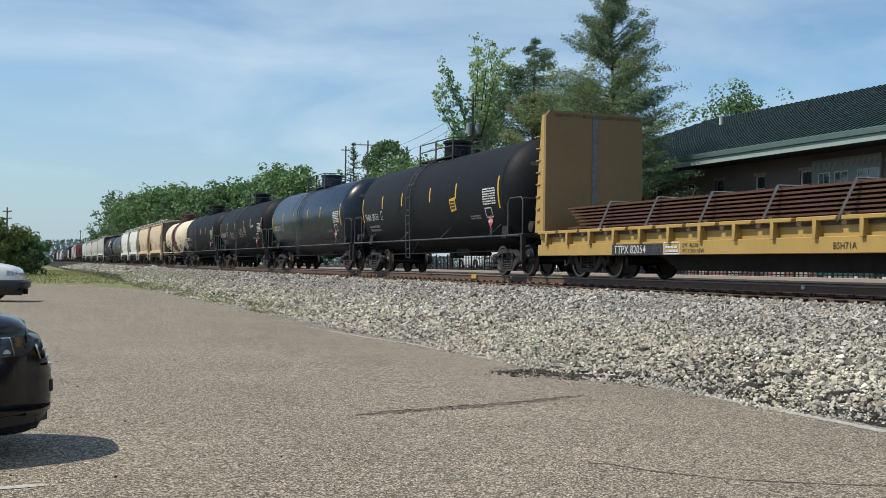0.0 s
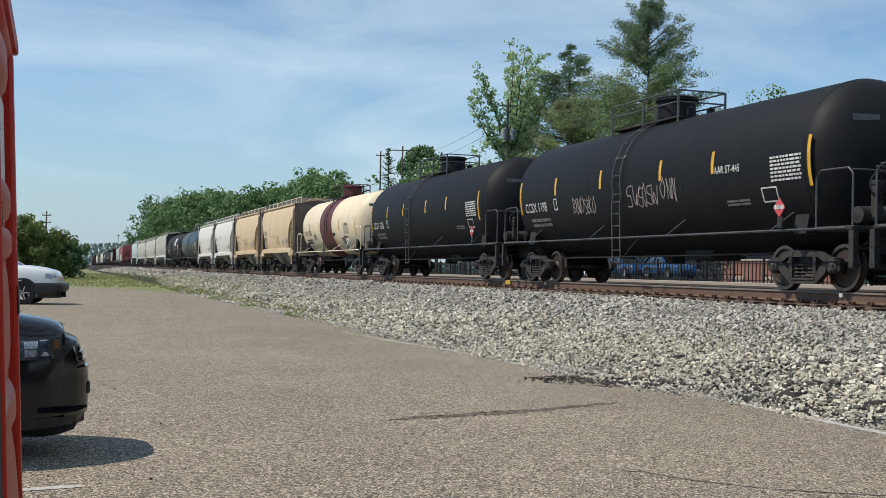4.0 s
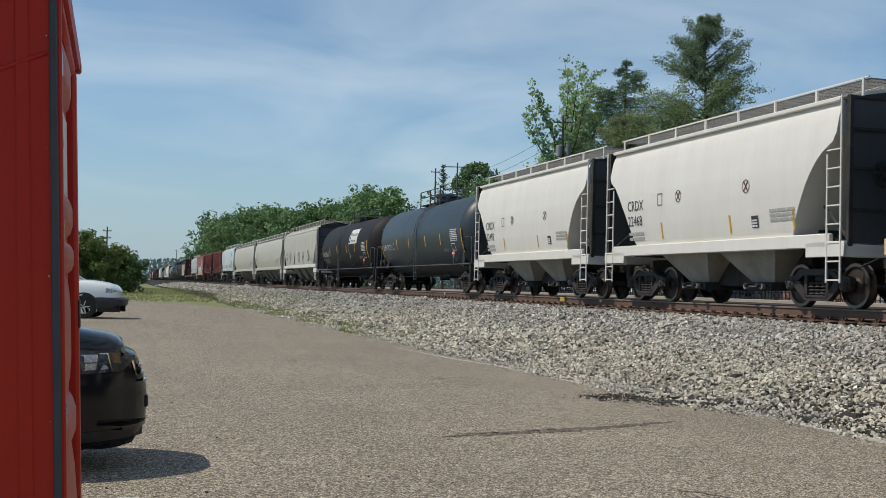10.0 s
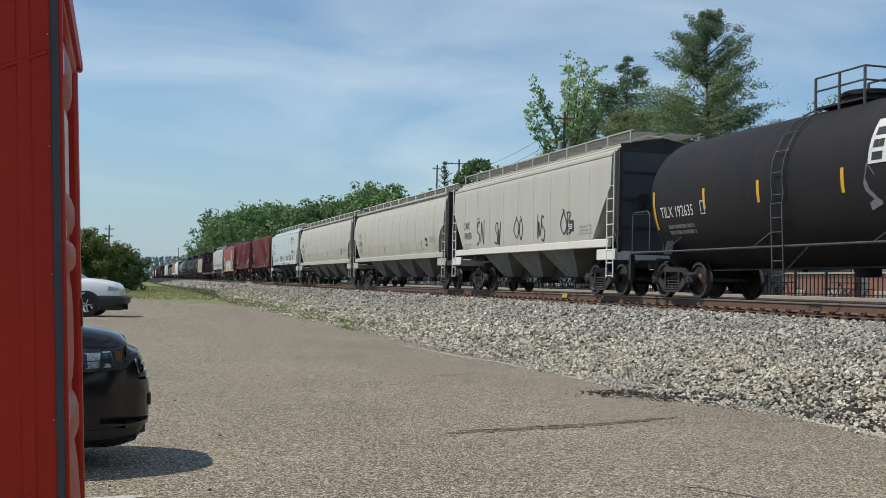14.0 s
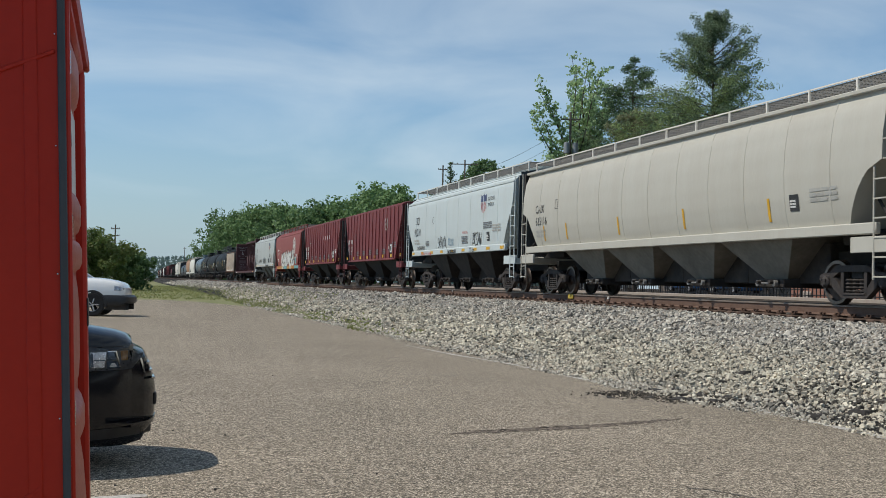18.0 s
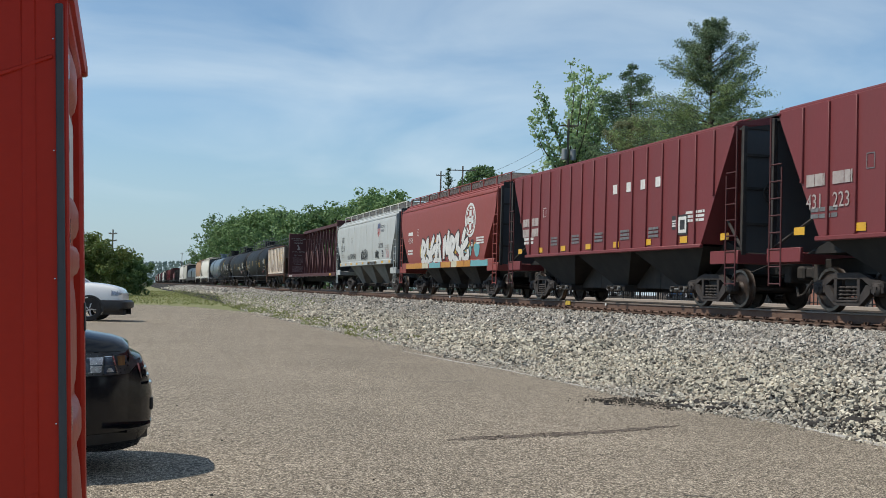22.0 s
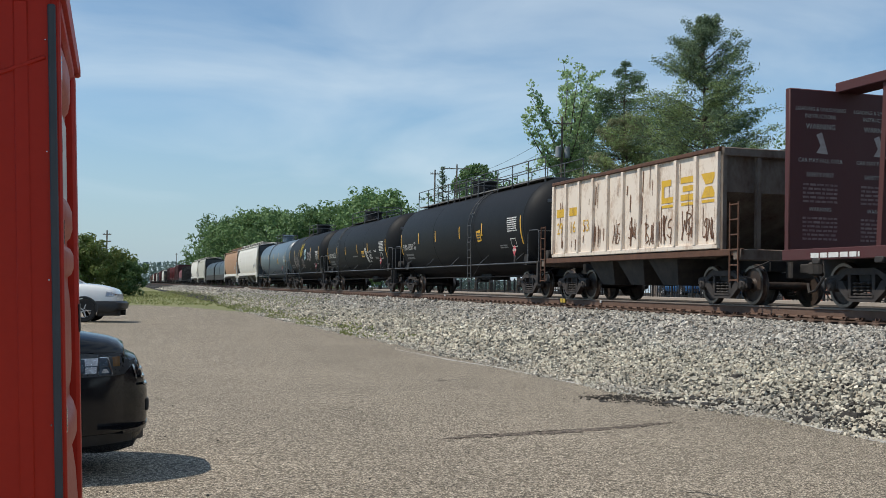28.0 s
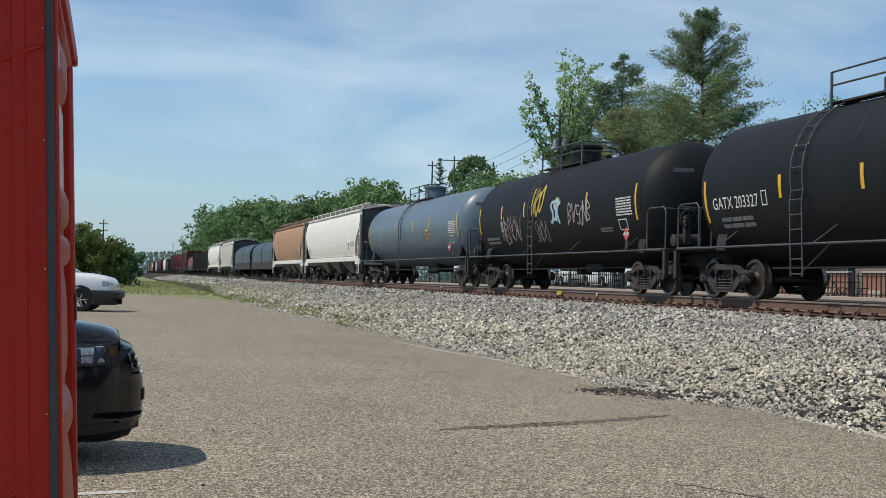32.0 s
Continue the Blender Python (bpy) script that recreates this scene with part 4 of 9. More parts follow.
        part("tie_strap", sh, FAINT, car)
        part("bearer", Shape().box(-1.4, 1.4, y - 0.1, y + 0.1, 1.14, 1.27), TIE, car)
    return car


def centerbeam_car(L):
    L /= STOCK
    car = new_car("centerbeam_flat_car", "empty dark red centerbeam flat car with an open truss", "flat car", L, 2.6)
    h = L / 2 - 0.6
    for s in (-1, 1):
        part("side_sill", Shape().box(s * 1.42 - 0.05, s * 1.42 + 0.05, -h, h, 0.95, 1.18, 0.015), DKRED, car)
    part("deck", Shape().box(-1.37, 1.37, -h, h, 1.05, 1.14), DKRED, car)
    part("centre_sill", Shape().box(-0.45, 0.45, -h, h, 0.62, 1.05), UNDER, car)
    part("top_beam", Shape().box(-0.28, 0.28, -h + 0.1, h - 0.1, 4.52, 4.74, 0.02), DKRED, car)
    n = 15
    for k in range(n):
        y = -h + 1.6 + (2 * h - 3.2) * k / (n - 1)
        sh = Shape()
        for x in (-0.3, 0.3):
            sh.prism([(x - 0.05 * (x < 0) * 6 * 0 - 0.06, 1.14), (x + 0.06, 1.14), (x * 0.5 + 0.05, 4.55), (x * 0.5 - 0.05, 4.55)], "y", y - 0.07, y + 0.07)
        part("truss_post", sh, DKRED, car)
        if k < n - 1:
            y2 = y + (2 * h - 3.2) / (n - 1)
            sh = Shape()
            a, b = (1.14, 3.1) if k % 2 else (3.1, 1.14)
            for x in (-0.24, 0.24):
                sh.rod([(x, y, a), (x * 0.8, y2, b)], 0.07, 4)
            part("truss_brace", sh, DKRED, car)
    for s in (-1, 1):
        y = s * (h - 0.12)
        b = part("bulkhead", Shape().box(-1.45, 1.45, y - 0.08, y + 0.08, 1.14, 4.55, 0.02), DKRED, car, "dark red bulkhead with stencilled loading notes")
        f = y + 0.088 * -1 if s < 0 else y - 0.088
        for side in (-1, 1):
            f = y + side * 0.086
            for x0 in (-1.3, 0.12):
                u = lambda t_: x0 + t_ if side < 0 else -(x0 + t_)
                for z, txt, sz in ((4.1, "LOADING & UNLOADING", 0.082), (3.95, "INSTRUCTIONS", 0.085), (3.72, "WARNING", 0.115), (3.02, "CAR MAY FALL OVER", 0.088), (2.72, "SAFETY FIRST", 0.088), (2.0, "WARNING", 0.088)):
                    vs, fs = letters(txt, sz, 0.9)
                    wmax = max(v[0] for v in vs)
                    part("lettering", Shape().raw([(u(0.6 - wmax / 2 + a), f, z + c) for a, c in vs], fs), LIGHTMARK, b)
                for zw, hw_, rw in ((2.18, 0.44, 5), (1.4, 0.52, 6)):
                    vs, fs = bars(0.84, hw_, rw, 6, 21 + s + rw, 0.5)
                    part("small_writing", Shape().raw([(u(0.18 + a), f, zw + c) for a, c in vs], fs), WORNMARK, b)
                part("warning_shape", Shape().raw([(u(0.5), f, 3.22), (u(0.78), f, 3.2), (u(0.72), f, 3.4), (u(0.6), f, 3.38), (u(0.63), f, 3.66), (u(0.5), f, 3.6)], [(0, 1, 2, 3), (3, 2, 4, 5)]), DULLMARK, b)
    sk = lambda z: -1.47
    part("reflector_tape", decal(rect(0.5, 0.12), sk, -h + 2.0, 1.0), YSTRIPE, car)
    part("small_writing", decal(bars(1.5, 0.15, 1, 4, 4), sk, h - 1.0, 0.99), WHITEMARK, car)
    for k in range(11):
        y = -h + 1.2 + (2 * h - 2.4) * k / 10
        part("winch", Shape().box(-1.52, -1.42, y - 0.12, y + 0.12, 0.86, 0.98, 0.02), DARKSTEEL, car)
    return car


def open_hopper_car(L):
    L /= STOCK
    car = new_car("open_hopper_car", "pale rust-stained ribbed open-top hopper car with yellow marks", "hopper car", L, 2.1)
    h = L / 2 - 1.55
    for s in (-1, 1):
        part("side_sheet", Shape().box(s * 1.42 - 0.03, s * 1.42 + 0.03, -h, h, 1.36, 3.55), CSXPALE, car)
        part("top_chord", Shape().box(s * 1.46 - 0.07, s * 1.46 + 0.07, -h - 0.05, h + 0.05, 3.54, 3.64, 0.015), RUSTLOAD, car)
        part("side_sill", Shape().box(s * 1.46 - 0.06, s * 1.46 + 0.06, -h, h, 1.28, 1.4, 0.015), CSXPALE, car)
        part("sill_end", Shape().box(s * 1.44 - 0.05, s * 1.44 + 0.05, -h - 0.95, h + 0.95, 1.1, 1.26, 0.015), RUSTLOAD, car)
        for k in range(11):
            y = -h + 0.05 + (2 * h - 0.1) * k / 10
            part("side_post", Shape().box(s * 1.49 - 0.05, s * 1.49 + 0.05, y - 0.06, y + 0.06, 1.38, 3.52, 0.012), CSXPALE, car)
    for s in (-1, 1):
        sh = Shape()
        sh.raw([(-1.4, s * h, 3.55), (1.4, s * h, 3.55), (1.4, s * h, 2.6), (-1.4, s * h, 2.6), (1.4, s * (h - 2.1), 1.1), (-1.4, s * (h - 2.1), 1.1)], [(0, 1, 2, 3), (3, 2, 4, 5)])
        part("slope_sheet", sh, END_RUST_SHADE, car)
        sh = Shape()
        yo = s * (h + 0.95)
        sh.box(-1.5, 1.5, min(yo, yo - s * 0.3), max(yo, yo - s * 0.3), 1.0, 1.25, 0.02)
        for x in (-1.4, -0.5, 0.5, 1.4):
            sh.box(x - 0.05, x + 0.05, min(s * h, s * (h + 0.12)), max(s * h, s * (h + 0.12)), 1.2, 3.55)
        sh.box(-1.45, 1.45, min(s * h, s * (h + 0.14)), max(s * h, s * (h + 0.14)), 3.42, 3.62, 0.02)
        part("end_frame", sh, END_RUST_SHADE, car)
        for x in (-1.52, 1.52):
            sh = Shape()
            for y in (yo - s * 0.05, yo - s * 0.4):
                sh.rod([(x, y, 0.5), (x, y, 2.3)], 0.025, 5)
            for i in range(6):
                sh.rod([(x, yo - s * 0.05, 0.55 + 0.34 * i), (x, yo - s * 0.4, 0.55 + 0.34 * i)], 0.02, 5)
            part("ladder", sh, RUSTLOAD, car)
    for k in range(3):
        yc = (k - 1) * (2 * h - 4.4) / 3
        a, b, sh = (2 * h - 4.4) / 6, 0.4, Shape()
        vs = [(-1.35, yc - a, 1.35), (1.35, yc - a, 1.35), (1.35, yc + a, 1.35), (-1.35, yc + a, 1.35), (-1.0, yc - b, 0.45), (1.0, yc - b, 0.45), (1.0, yc + b, 0.45), (-1.0, yc + b, 0.45)]
        sh.raw(vs, [(0, 1, 2, 3), (4, 7, 6, 5), (0, 4, 5, 1), (1, 5, 6, 2), (2, 6, 7, 3), (3, 7, 4, 0)])
        part("hopper_bay", sh, DARKSTEEL, car)
    part("centre_sill", Shape().box(-0.3, 0.3, -h - 0.3, h + 0.3, 0.78, 1.12), UNDER, car)
    part("load", Shape().box(-1.38, 1.38, -h + 0.3, h - 0.3, 2.6, 3.0), DARKSTEEL, car, "dark load inside the open top")
    sk = lambda z: -1.45
    GOLD = material("faded yellow stencil paint", (0.66, 0.4, 0.03), (0.5, 0.29, 0.06), 0.6, big=5, spread=(0.5, 0.7))
    gap = (2 * h - 0.1) / 10
    yt = lambda k: h - 0.05 - gap * (k + 0.14)
    # three large yellow emblem shapes between the posts and rows of yellow bars
    ring = ([(0, 0), (0.7, 0), (0.7, 0.14), (0.14, 0.14), (0.14, 0.42), (0.5, 0.42), (0.5, 0.58), (0, 0.58)], [tuple(range(8))])
    steps = ([(0, 0), (0.62, 0), (0.62, 0.15), (0, 0.15), (0.1, 0.22), (0.68, 0.22), (0.68, 0.36), (0.1, 0.36), (0, 0.43), (0.62, 0.43), (0.62, 0.58), (0, 0.58)], [(0, 1, 2, 3), (4, 5, 6, 7), (8, 9, 10, 11)])
    wedge = ([(0, 0), (0.68, 0), (0.5, 0.26), (0.2, 0.26), (0.2, 0.32), (0.5, 0.32), (0.68, 0.58), (0, 0.58)], [(0, 1, 2, 3), (4, 5, 6, 7)])
    for k, shp in ((7, ring), (8, steps), (9, wedge)):
        part("emblem", decal(shp, sk, yt(k) - 0.05, 2.5), GOLD, car)
        part("emblem_bar", decal(rect(0.62, 0.07), sk, yt(k) - 0.08, 2.38), GOLD, car)
    for k in range(0, 3):
        if k < 2:
            part("marking", decal(bars(0.66, 0.34, 1, 2, 60 + k, 0.25), sk, yt(k) - 0.05, 2.52), GOLD, car)
        part("lettering", decal(letters(("29", "16", "53")[k], 0.36, 0.9), sk, yt(k) - 0.08, 2.0), GOLD, car)
    RUN = material("dark rust run", (0.1, 0.045, 0.025), (0.22, 0.11, 0.06), 0.9, big=5)
    rr = random.Random(44)
    for k in range(70):
        w, q = rr.uniform(0.02, 0.09), rr.uniform(0.15, 0.8)
        z = rr.uniform(1.42, 1.75) if k % 3 else rr.uniform(2.0, 3.1)
        part("rust_run", decal(([(0, 0), (w * 0.6, -0.02), (w, q * 0.9), (w * 0.3, q)], [(0, 1, 2, 3)]), sk, rr.uniform(-h + 0.2, h - 0.1), z, 0.004 + 0.0002 * k), RUN, car)
    for k in range(4, 10):
        scribble(sk, yt(k) - 0.15, 1.5 + 0.1 * (k % 3), 0.55, 0.5, 80 + k, RUN, car, 0.035)
    return car


def coil_car(L, hood, label):
    L /= STOCK
    car = new_car("coil_car", label, "coil car", L, 2.1)
    h = L / 2 - 0.7
    part("frame", Shape().box(-1.45, 1.45, -h, h, 0.8, 1.5, 0.03), DARKSTEEL, car)
    for s in (-1, 1):
        w = h / 2 - 0.15
        sh = Shape()
        arc = [(1.42 * math.cos(math.pi * k / 14), 1.5 + 0.9 + 1.1 * math.sin(math.pi * k / 14)) for k in range(15)]
        sh.prism([(1.42, 1.5)] + arc + [(-1.42, 1.5)], "y", s * h / 2 - w, s * h / 2 + w)
        part("hood", sh, hood, car)
        for q in (-0.8, 0, 0.8):
            part("hood_band", Shape().rev([(s * h / 2 + q * w - 0.06, 1.44), (s * h / 2 + q * w + 0.06, 1.44)], "y", (0, 0, 2.15), 16, 0, math.pi), DARKSTEEL, car)
    for s in (-1, 1):
        sh = Shape()
        for x in (-1.45, 1.45):
            sh.rod([(x, s * h, 1.4), (x, s * h, 2.6), (x * 0.6, s * h, 2.9)], 0.03, 5)
        part("end_handrail", sh, DARKSTEEL, car)
    return car


def box_car(L, mat, label, top=4.6, roof=None, name="box_car", category="box car", posts=9):
    L /= STOCK
    car = new_car(name, label, category, L, 2.2)
    h = L / 2 - 0.65
    part("body", Shape().prism([(-1.5, 1.1), (1.5, 1.1), (1.5, top - 0.2), (1.3, top - 0.06), (0, top), (-1.3, top - 0.06), (-1.5, top - 0.2)], "y", -h, h), mat, car)
    for k in range(posts):
        y = -h + 0.1 + (2 * h - 0.2) * k / (posts - 1)
        part("side_post", Shape().box(-1.56, -1.49, y - 0.06, y + 0.06, 1.12, top - 0.25, 0.012), mat, car)
    part("underframe", Shape().box(-1.2, 1.2, -h, h, 0.7, 1.1), UNDER, car)
    for s in (-1, 1):
        sh = Shape()
        for y in (s * (h - 0.1), s * (h - 0.5)):
            sh.rod([(-1.6, y, 0.5), (-1.6, y, top - 0.5)], 0.022, 5)
        for i in range(9):
            sh.rod([(-1.6, s * (h - 0.1), 0.55 + 0.36 * i), (-1.6, s * (h - 0.5), 0.55 + 0.36 * i)], 0.018, 4)
        part("ladder", sh, DARKSTEEL, car)
    return car


def gondola_car(L, mat, label, top=2.9):
    L /= STOCK
    car = new_car("gondola_car", label, "gondola car", L, 2.2)
    h = L / 2 - 0.65
    for s in (-1, 1):
        part("side_sheet", Shape().box(s * 1.47 - 0.03, s * 1.47 + 0.03, -h, h, 1.0, top), mat, car)
        part("end_sheet", Shape().box(-1.44, 1.44, s * h - 0.04, s * h + 0.04, 1.0, top), mat, car)
        for k in range(11):
            y = -h + 0.1 + (2 * h - 0.2) * k / 10
            part("side_post", Shape().box(s * 1.54 - 0.05, s * 1.54 + 0.05, y - 0.06, y + 0.06, 1.0, top, 0.01), mat, car)
    part("floor", Shape().box(-1.44, 1.44, -h, h, 0.85, 1.05), DARKSTEEL, car)
    return car


# ---- the train ----
AHEAD = 0.7
TRAIN = []          # (car, place of its middle along the train at the clip's start)


def travel(t):
    return 11.976 * t + 0.00733 * t * t


def couple(car, a, b):
    car.scale = (STOCK, STOCK, STOCK)
    TRAIN.append((car, (a + b) / 2 + AHEAD))


def tags_black(seed):
    def f(car, skin, h):
        scribble(skin, h * 0.42, 1.85, 1.3, 0.4, seed, DULLMARK, car, 0.025)
        scribble(skin, h * 0.02, 1.9, 1.5, 0.5, seed + 1, DULLMARK, car, 0.025)
        scribble(skin, -h * 0.2, 1.95, 0.6, 0.5, seed + 2, DULLMARK, car, 0.025)
        part("lettering", decal(letters("AAR ST-445", 0.16, 0.8), skin, -h * 0.445 - 0.4, 2.42), WHITEMARK, car)
    return f


def yellow_board(car, skin, h):
    part("warning_board", decal(([(0.04 + u - 0.14 * w, w + 0.1 * u) for u, w in rect(0.5, 0.42)[0]], rect(0.5, 0.42)[1]), skin, -h * 0.36, 2.02, 0.014), YSTRIPE, car, "yellow warning board")
    part("small_writing", decal(bars(0.4, 0.3, 3, 2, 77), skin, -h * 0.36 - 0.06, 2.11, 0.02), BLACKMARK, car)


def sign_board(car, skin, h):
    part("sign_board", decal(rect(2.2, 0.85), skin, -h * 0.22, 2.6, 0.014), WHITEMARK, car, "white sign board with dark wording")
    part("sign_mark", decal(bars(0.3, 0.7, 3, 1, 12), skin, -h * 0.22 - 0.1, 2.66, 0.02), BLACKMARK, car)
    for z, tx in ((3.05, "Renewable Products"), (2.7, "Marketing Group")):
        part("lettering", decal(letters(tx, 0.19, 0.7), skin, -h * 0.22 - 0.5, z, 0.022), BLACKMARK, car)
    part("paint_patch", decal(([(0.1, 0), (0.45, 0.1), (0.3, 0.7), (0.1, 0.9), (0, 0.5)], [(0, 1, 2, 3, 4)]), skin, -h * 0.2, 1.75), FAINT, car)


def lpg_marks(car, skin, h):
    part("warning_board", decal(rect(0.62, 0.34), skin, -h * 0.25, 1.9, 0.014), YSTRIPE, car, "yellow warning board")
    part("small_writing", decal(bars(0.5, 0.22, 3, 3, 77), skin, -h * 0.25 - 0.06, 1.96, 0.02), BLACKMARK, car)
    for k in range(3):
        n = 8
        vs = [(0.14 * k + 0.42 * (1 - i / n) + u, 0.8 * i / n) for i in range(n + 1) for u in (0, 0.08)]
        part("slash_mark", decal((vs, [(2 * i, 2 * i + 1, 2 * i + 3, 2 * i + 2) for i in range(n)]), skin, -h * 0.34, 1.6), WHITEMARK, car)
    part("lettering", decal(letters("NON-ODORIZED", 0.11, 0.85), skin, -h * 0.4, 2.1), WHITEMARK, car)
    part("lettering", decal(letters("LIQUEFIED", 0.11, 0.85), skin, -h * 0.45, 1.9), WHITEMARK, car)
    part("lettering", decal(letters("PETROLEUM", 0.11, 0.85), skin, -h * 0.45, 1.75), WHITEMARK, car)
    part("lettering", decal(letters("GAS", 0.11, 0.85), skin, -h * 0.45, 1.6), WHITEMARK, car)
    part("lettering", decal(letters("FRA AIR", 0.13, 0.85), skin, -h * 0.6, 2.1), WHITEMARK, car)
    part("side_writing", decal(bars(1.2, 0.1, 1, 3, 71), skin, h * 0.02, 1.95), FAINT, car)


def colour_tags(car, skin, h):
    G = material("sprayed yellow", (0.5, 0.38, 0.03), (0.4, 0.3, 0.05), 0.6, big=6)
    B = material("sprayed pale blue", (0.3, 0.5, 0.55), (0.35, 0.45, 0.5), 0.6, big=6)
    scribble(skin, h * 0.17, 2.4, 1.0, 0.9, 31, G, car, 0.09)
    scribble(skin, -h * 0.06, 2.2, 0.8, 0.6, 32, B, car, 0.1)
    scribble(skin, -h * 0.24, 2.0, 1.7, 0.6, 33, DULLMARK, car, 0.04)
    scribble(skin, h * 0.58, 1.6, 1.9, 0.8, 34, DULLMARK, car, 0.035)
    scribble(skin, h * 0.15, 1.55, 1.1, 0.6, 35, DULLMARK, car, 0.03)


def vent_hole(car, skin, h):
    part("side_slot", decal(rect(0.85, 0.1), skin, h - 7.25, 1.98), UNDER, car)
    part("side_slot_edge", decal(rect(0.45, 0.06), skin, h - 7.45, 1.92), UNDER, car)
    part("orange_sticker", decal(bars(0.5, 0.32, 5, 2, 43), skin, h - 7.6, 1.5), YSTRIPE, car, "worn orange-yellow sticker")
    part("data_panel", decal(rect(0.5, 0.3), skin, h - 9.15, 1.52), BLACKMARK, car)
    part("small_writing", decal(bars(0.36, 0.2, 4, 2, 44), skin, h - 9.2, 1.57, 0.014), LIGHTMARK, car)
    part("small_writing", decal(bars(0.55, 0.12, 2, 2, 45), skin, h - 10.1, 2.42), BLACKMARK, car)
    for q in (0.0, 0.16):
        part("graffiti", decal(loop(0.14, 0.3), skin, h - 3.2 - q, 1.8), BLACKMARK, car)
    scribble(skin, h - 3.5, 1.85, 0.3, 0.38, 41, BLACKMARK, car, 0.03)


def ring_tags(car, skin, hb):
    for y in (hb * 0.25, -hb * 0.35):
        vs, fs = [], []
        for k in range(20):
            t0, t1 = 2 * math.pi * k / 20, 2 * math.pi * (k + 1) / 20
            n0 = len(vs)
            for t, r in ((t0, 0.13), (t1, 0.13), (t1, 0.15), (t0, 0.15)):
                vs.append((0.2 + r * math.cos(t), 0.2 + r * math.sin(t)))
            fs.append((n0, n0 + 1, n0 + 2, n0 + 3))
        part("painted_ring", decal((vs, fs), skin, y, 2.4), FAINT, car)
        part("painted_cross", decal(([(0.1, 0.1), (0.13, 0.08), (0.3, 0.3), (0.27, 0.32), (0.1, 0.3), (0.13, 0.32), (0.3, 0.1), (0.27, 0.08)], [(0, 1, 2, 3), (4, 5, 6, 7)]), skin, y, 2.4, 0.011), MAROON_BAND, car)


def rust_runs(seed):
    def f(car, skin, hb):
        rnd = random.Random(seed)
        m = bpy.data.materials.get("rust run") or material("rust run", (0.42, 0.24, 0.11), (0.6, 0.43, 0.25), 0.8, big=5, stretch=(1, 3, 0.4))
        for k in range(34):
            w, q = rnd.uniform(0.03, 0.1), rnd.uniform(0.25, 0.75)
            u = rnd.choice((rnd.uniform(0.62, 0.78), rnd.uniform(-0.8, -0.62), rnd.uniform(-0.75, 0.75)))
            part("rust_run", decal(([(0, 0), (w, 0), (w * 0.8, q * 0.6), (w * 0.55, q), (w * 0.2, q * 0.7)], [(0, 1, 2, 3, 4)]), skin, hb * u, 1.47 + rnd.uniform(0, 0.12), 0.006 + 0.0002 * k), m, car)
        part("side_writing", decal(bars(1.4, 0.1, 1, 5, seed), skin, hb * 0.3, 2.2), m, car)
        scribble(skin, -hb * 0.05, 1.7, 0.9, 0.55, seed, m, car, 0.03)
    return f


def tall_tags(car, skin, hb):
    for k in range(5):
        scribble(skin, hb * 0.6 - k * hb * 0.28, 1.75, 0.6, 0.8, 50 + k, BLACKMARK, car, 0.055)


SHIELD_PINK = material("faded pink spray paint", (0.55, 0.33, 0.32), (0.5, 0.4, 0.38), 0.6, big=6)
BLUETAG = material("faded blue spray paint", (0.12, 0.25, 0.36), (0.2, 0.32, 0.4), 0.6, big=6)
SHIELD_RED = material("red emblem paint", (0.55, 0.08, 0.08), (0.5, 0.1, 0.1), 0.5, big=5)
SHIELD_BLUE = material("dark blue emblem paint", (0.06, 0.07, 0.16), (0.07, 0.08, 0.14), 0.5, big=5)


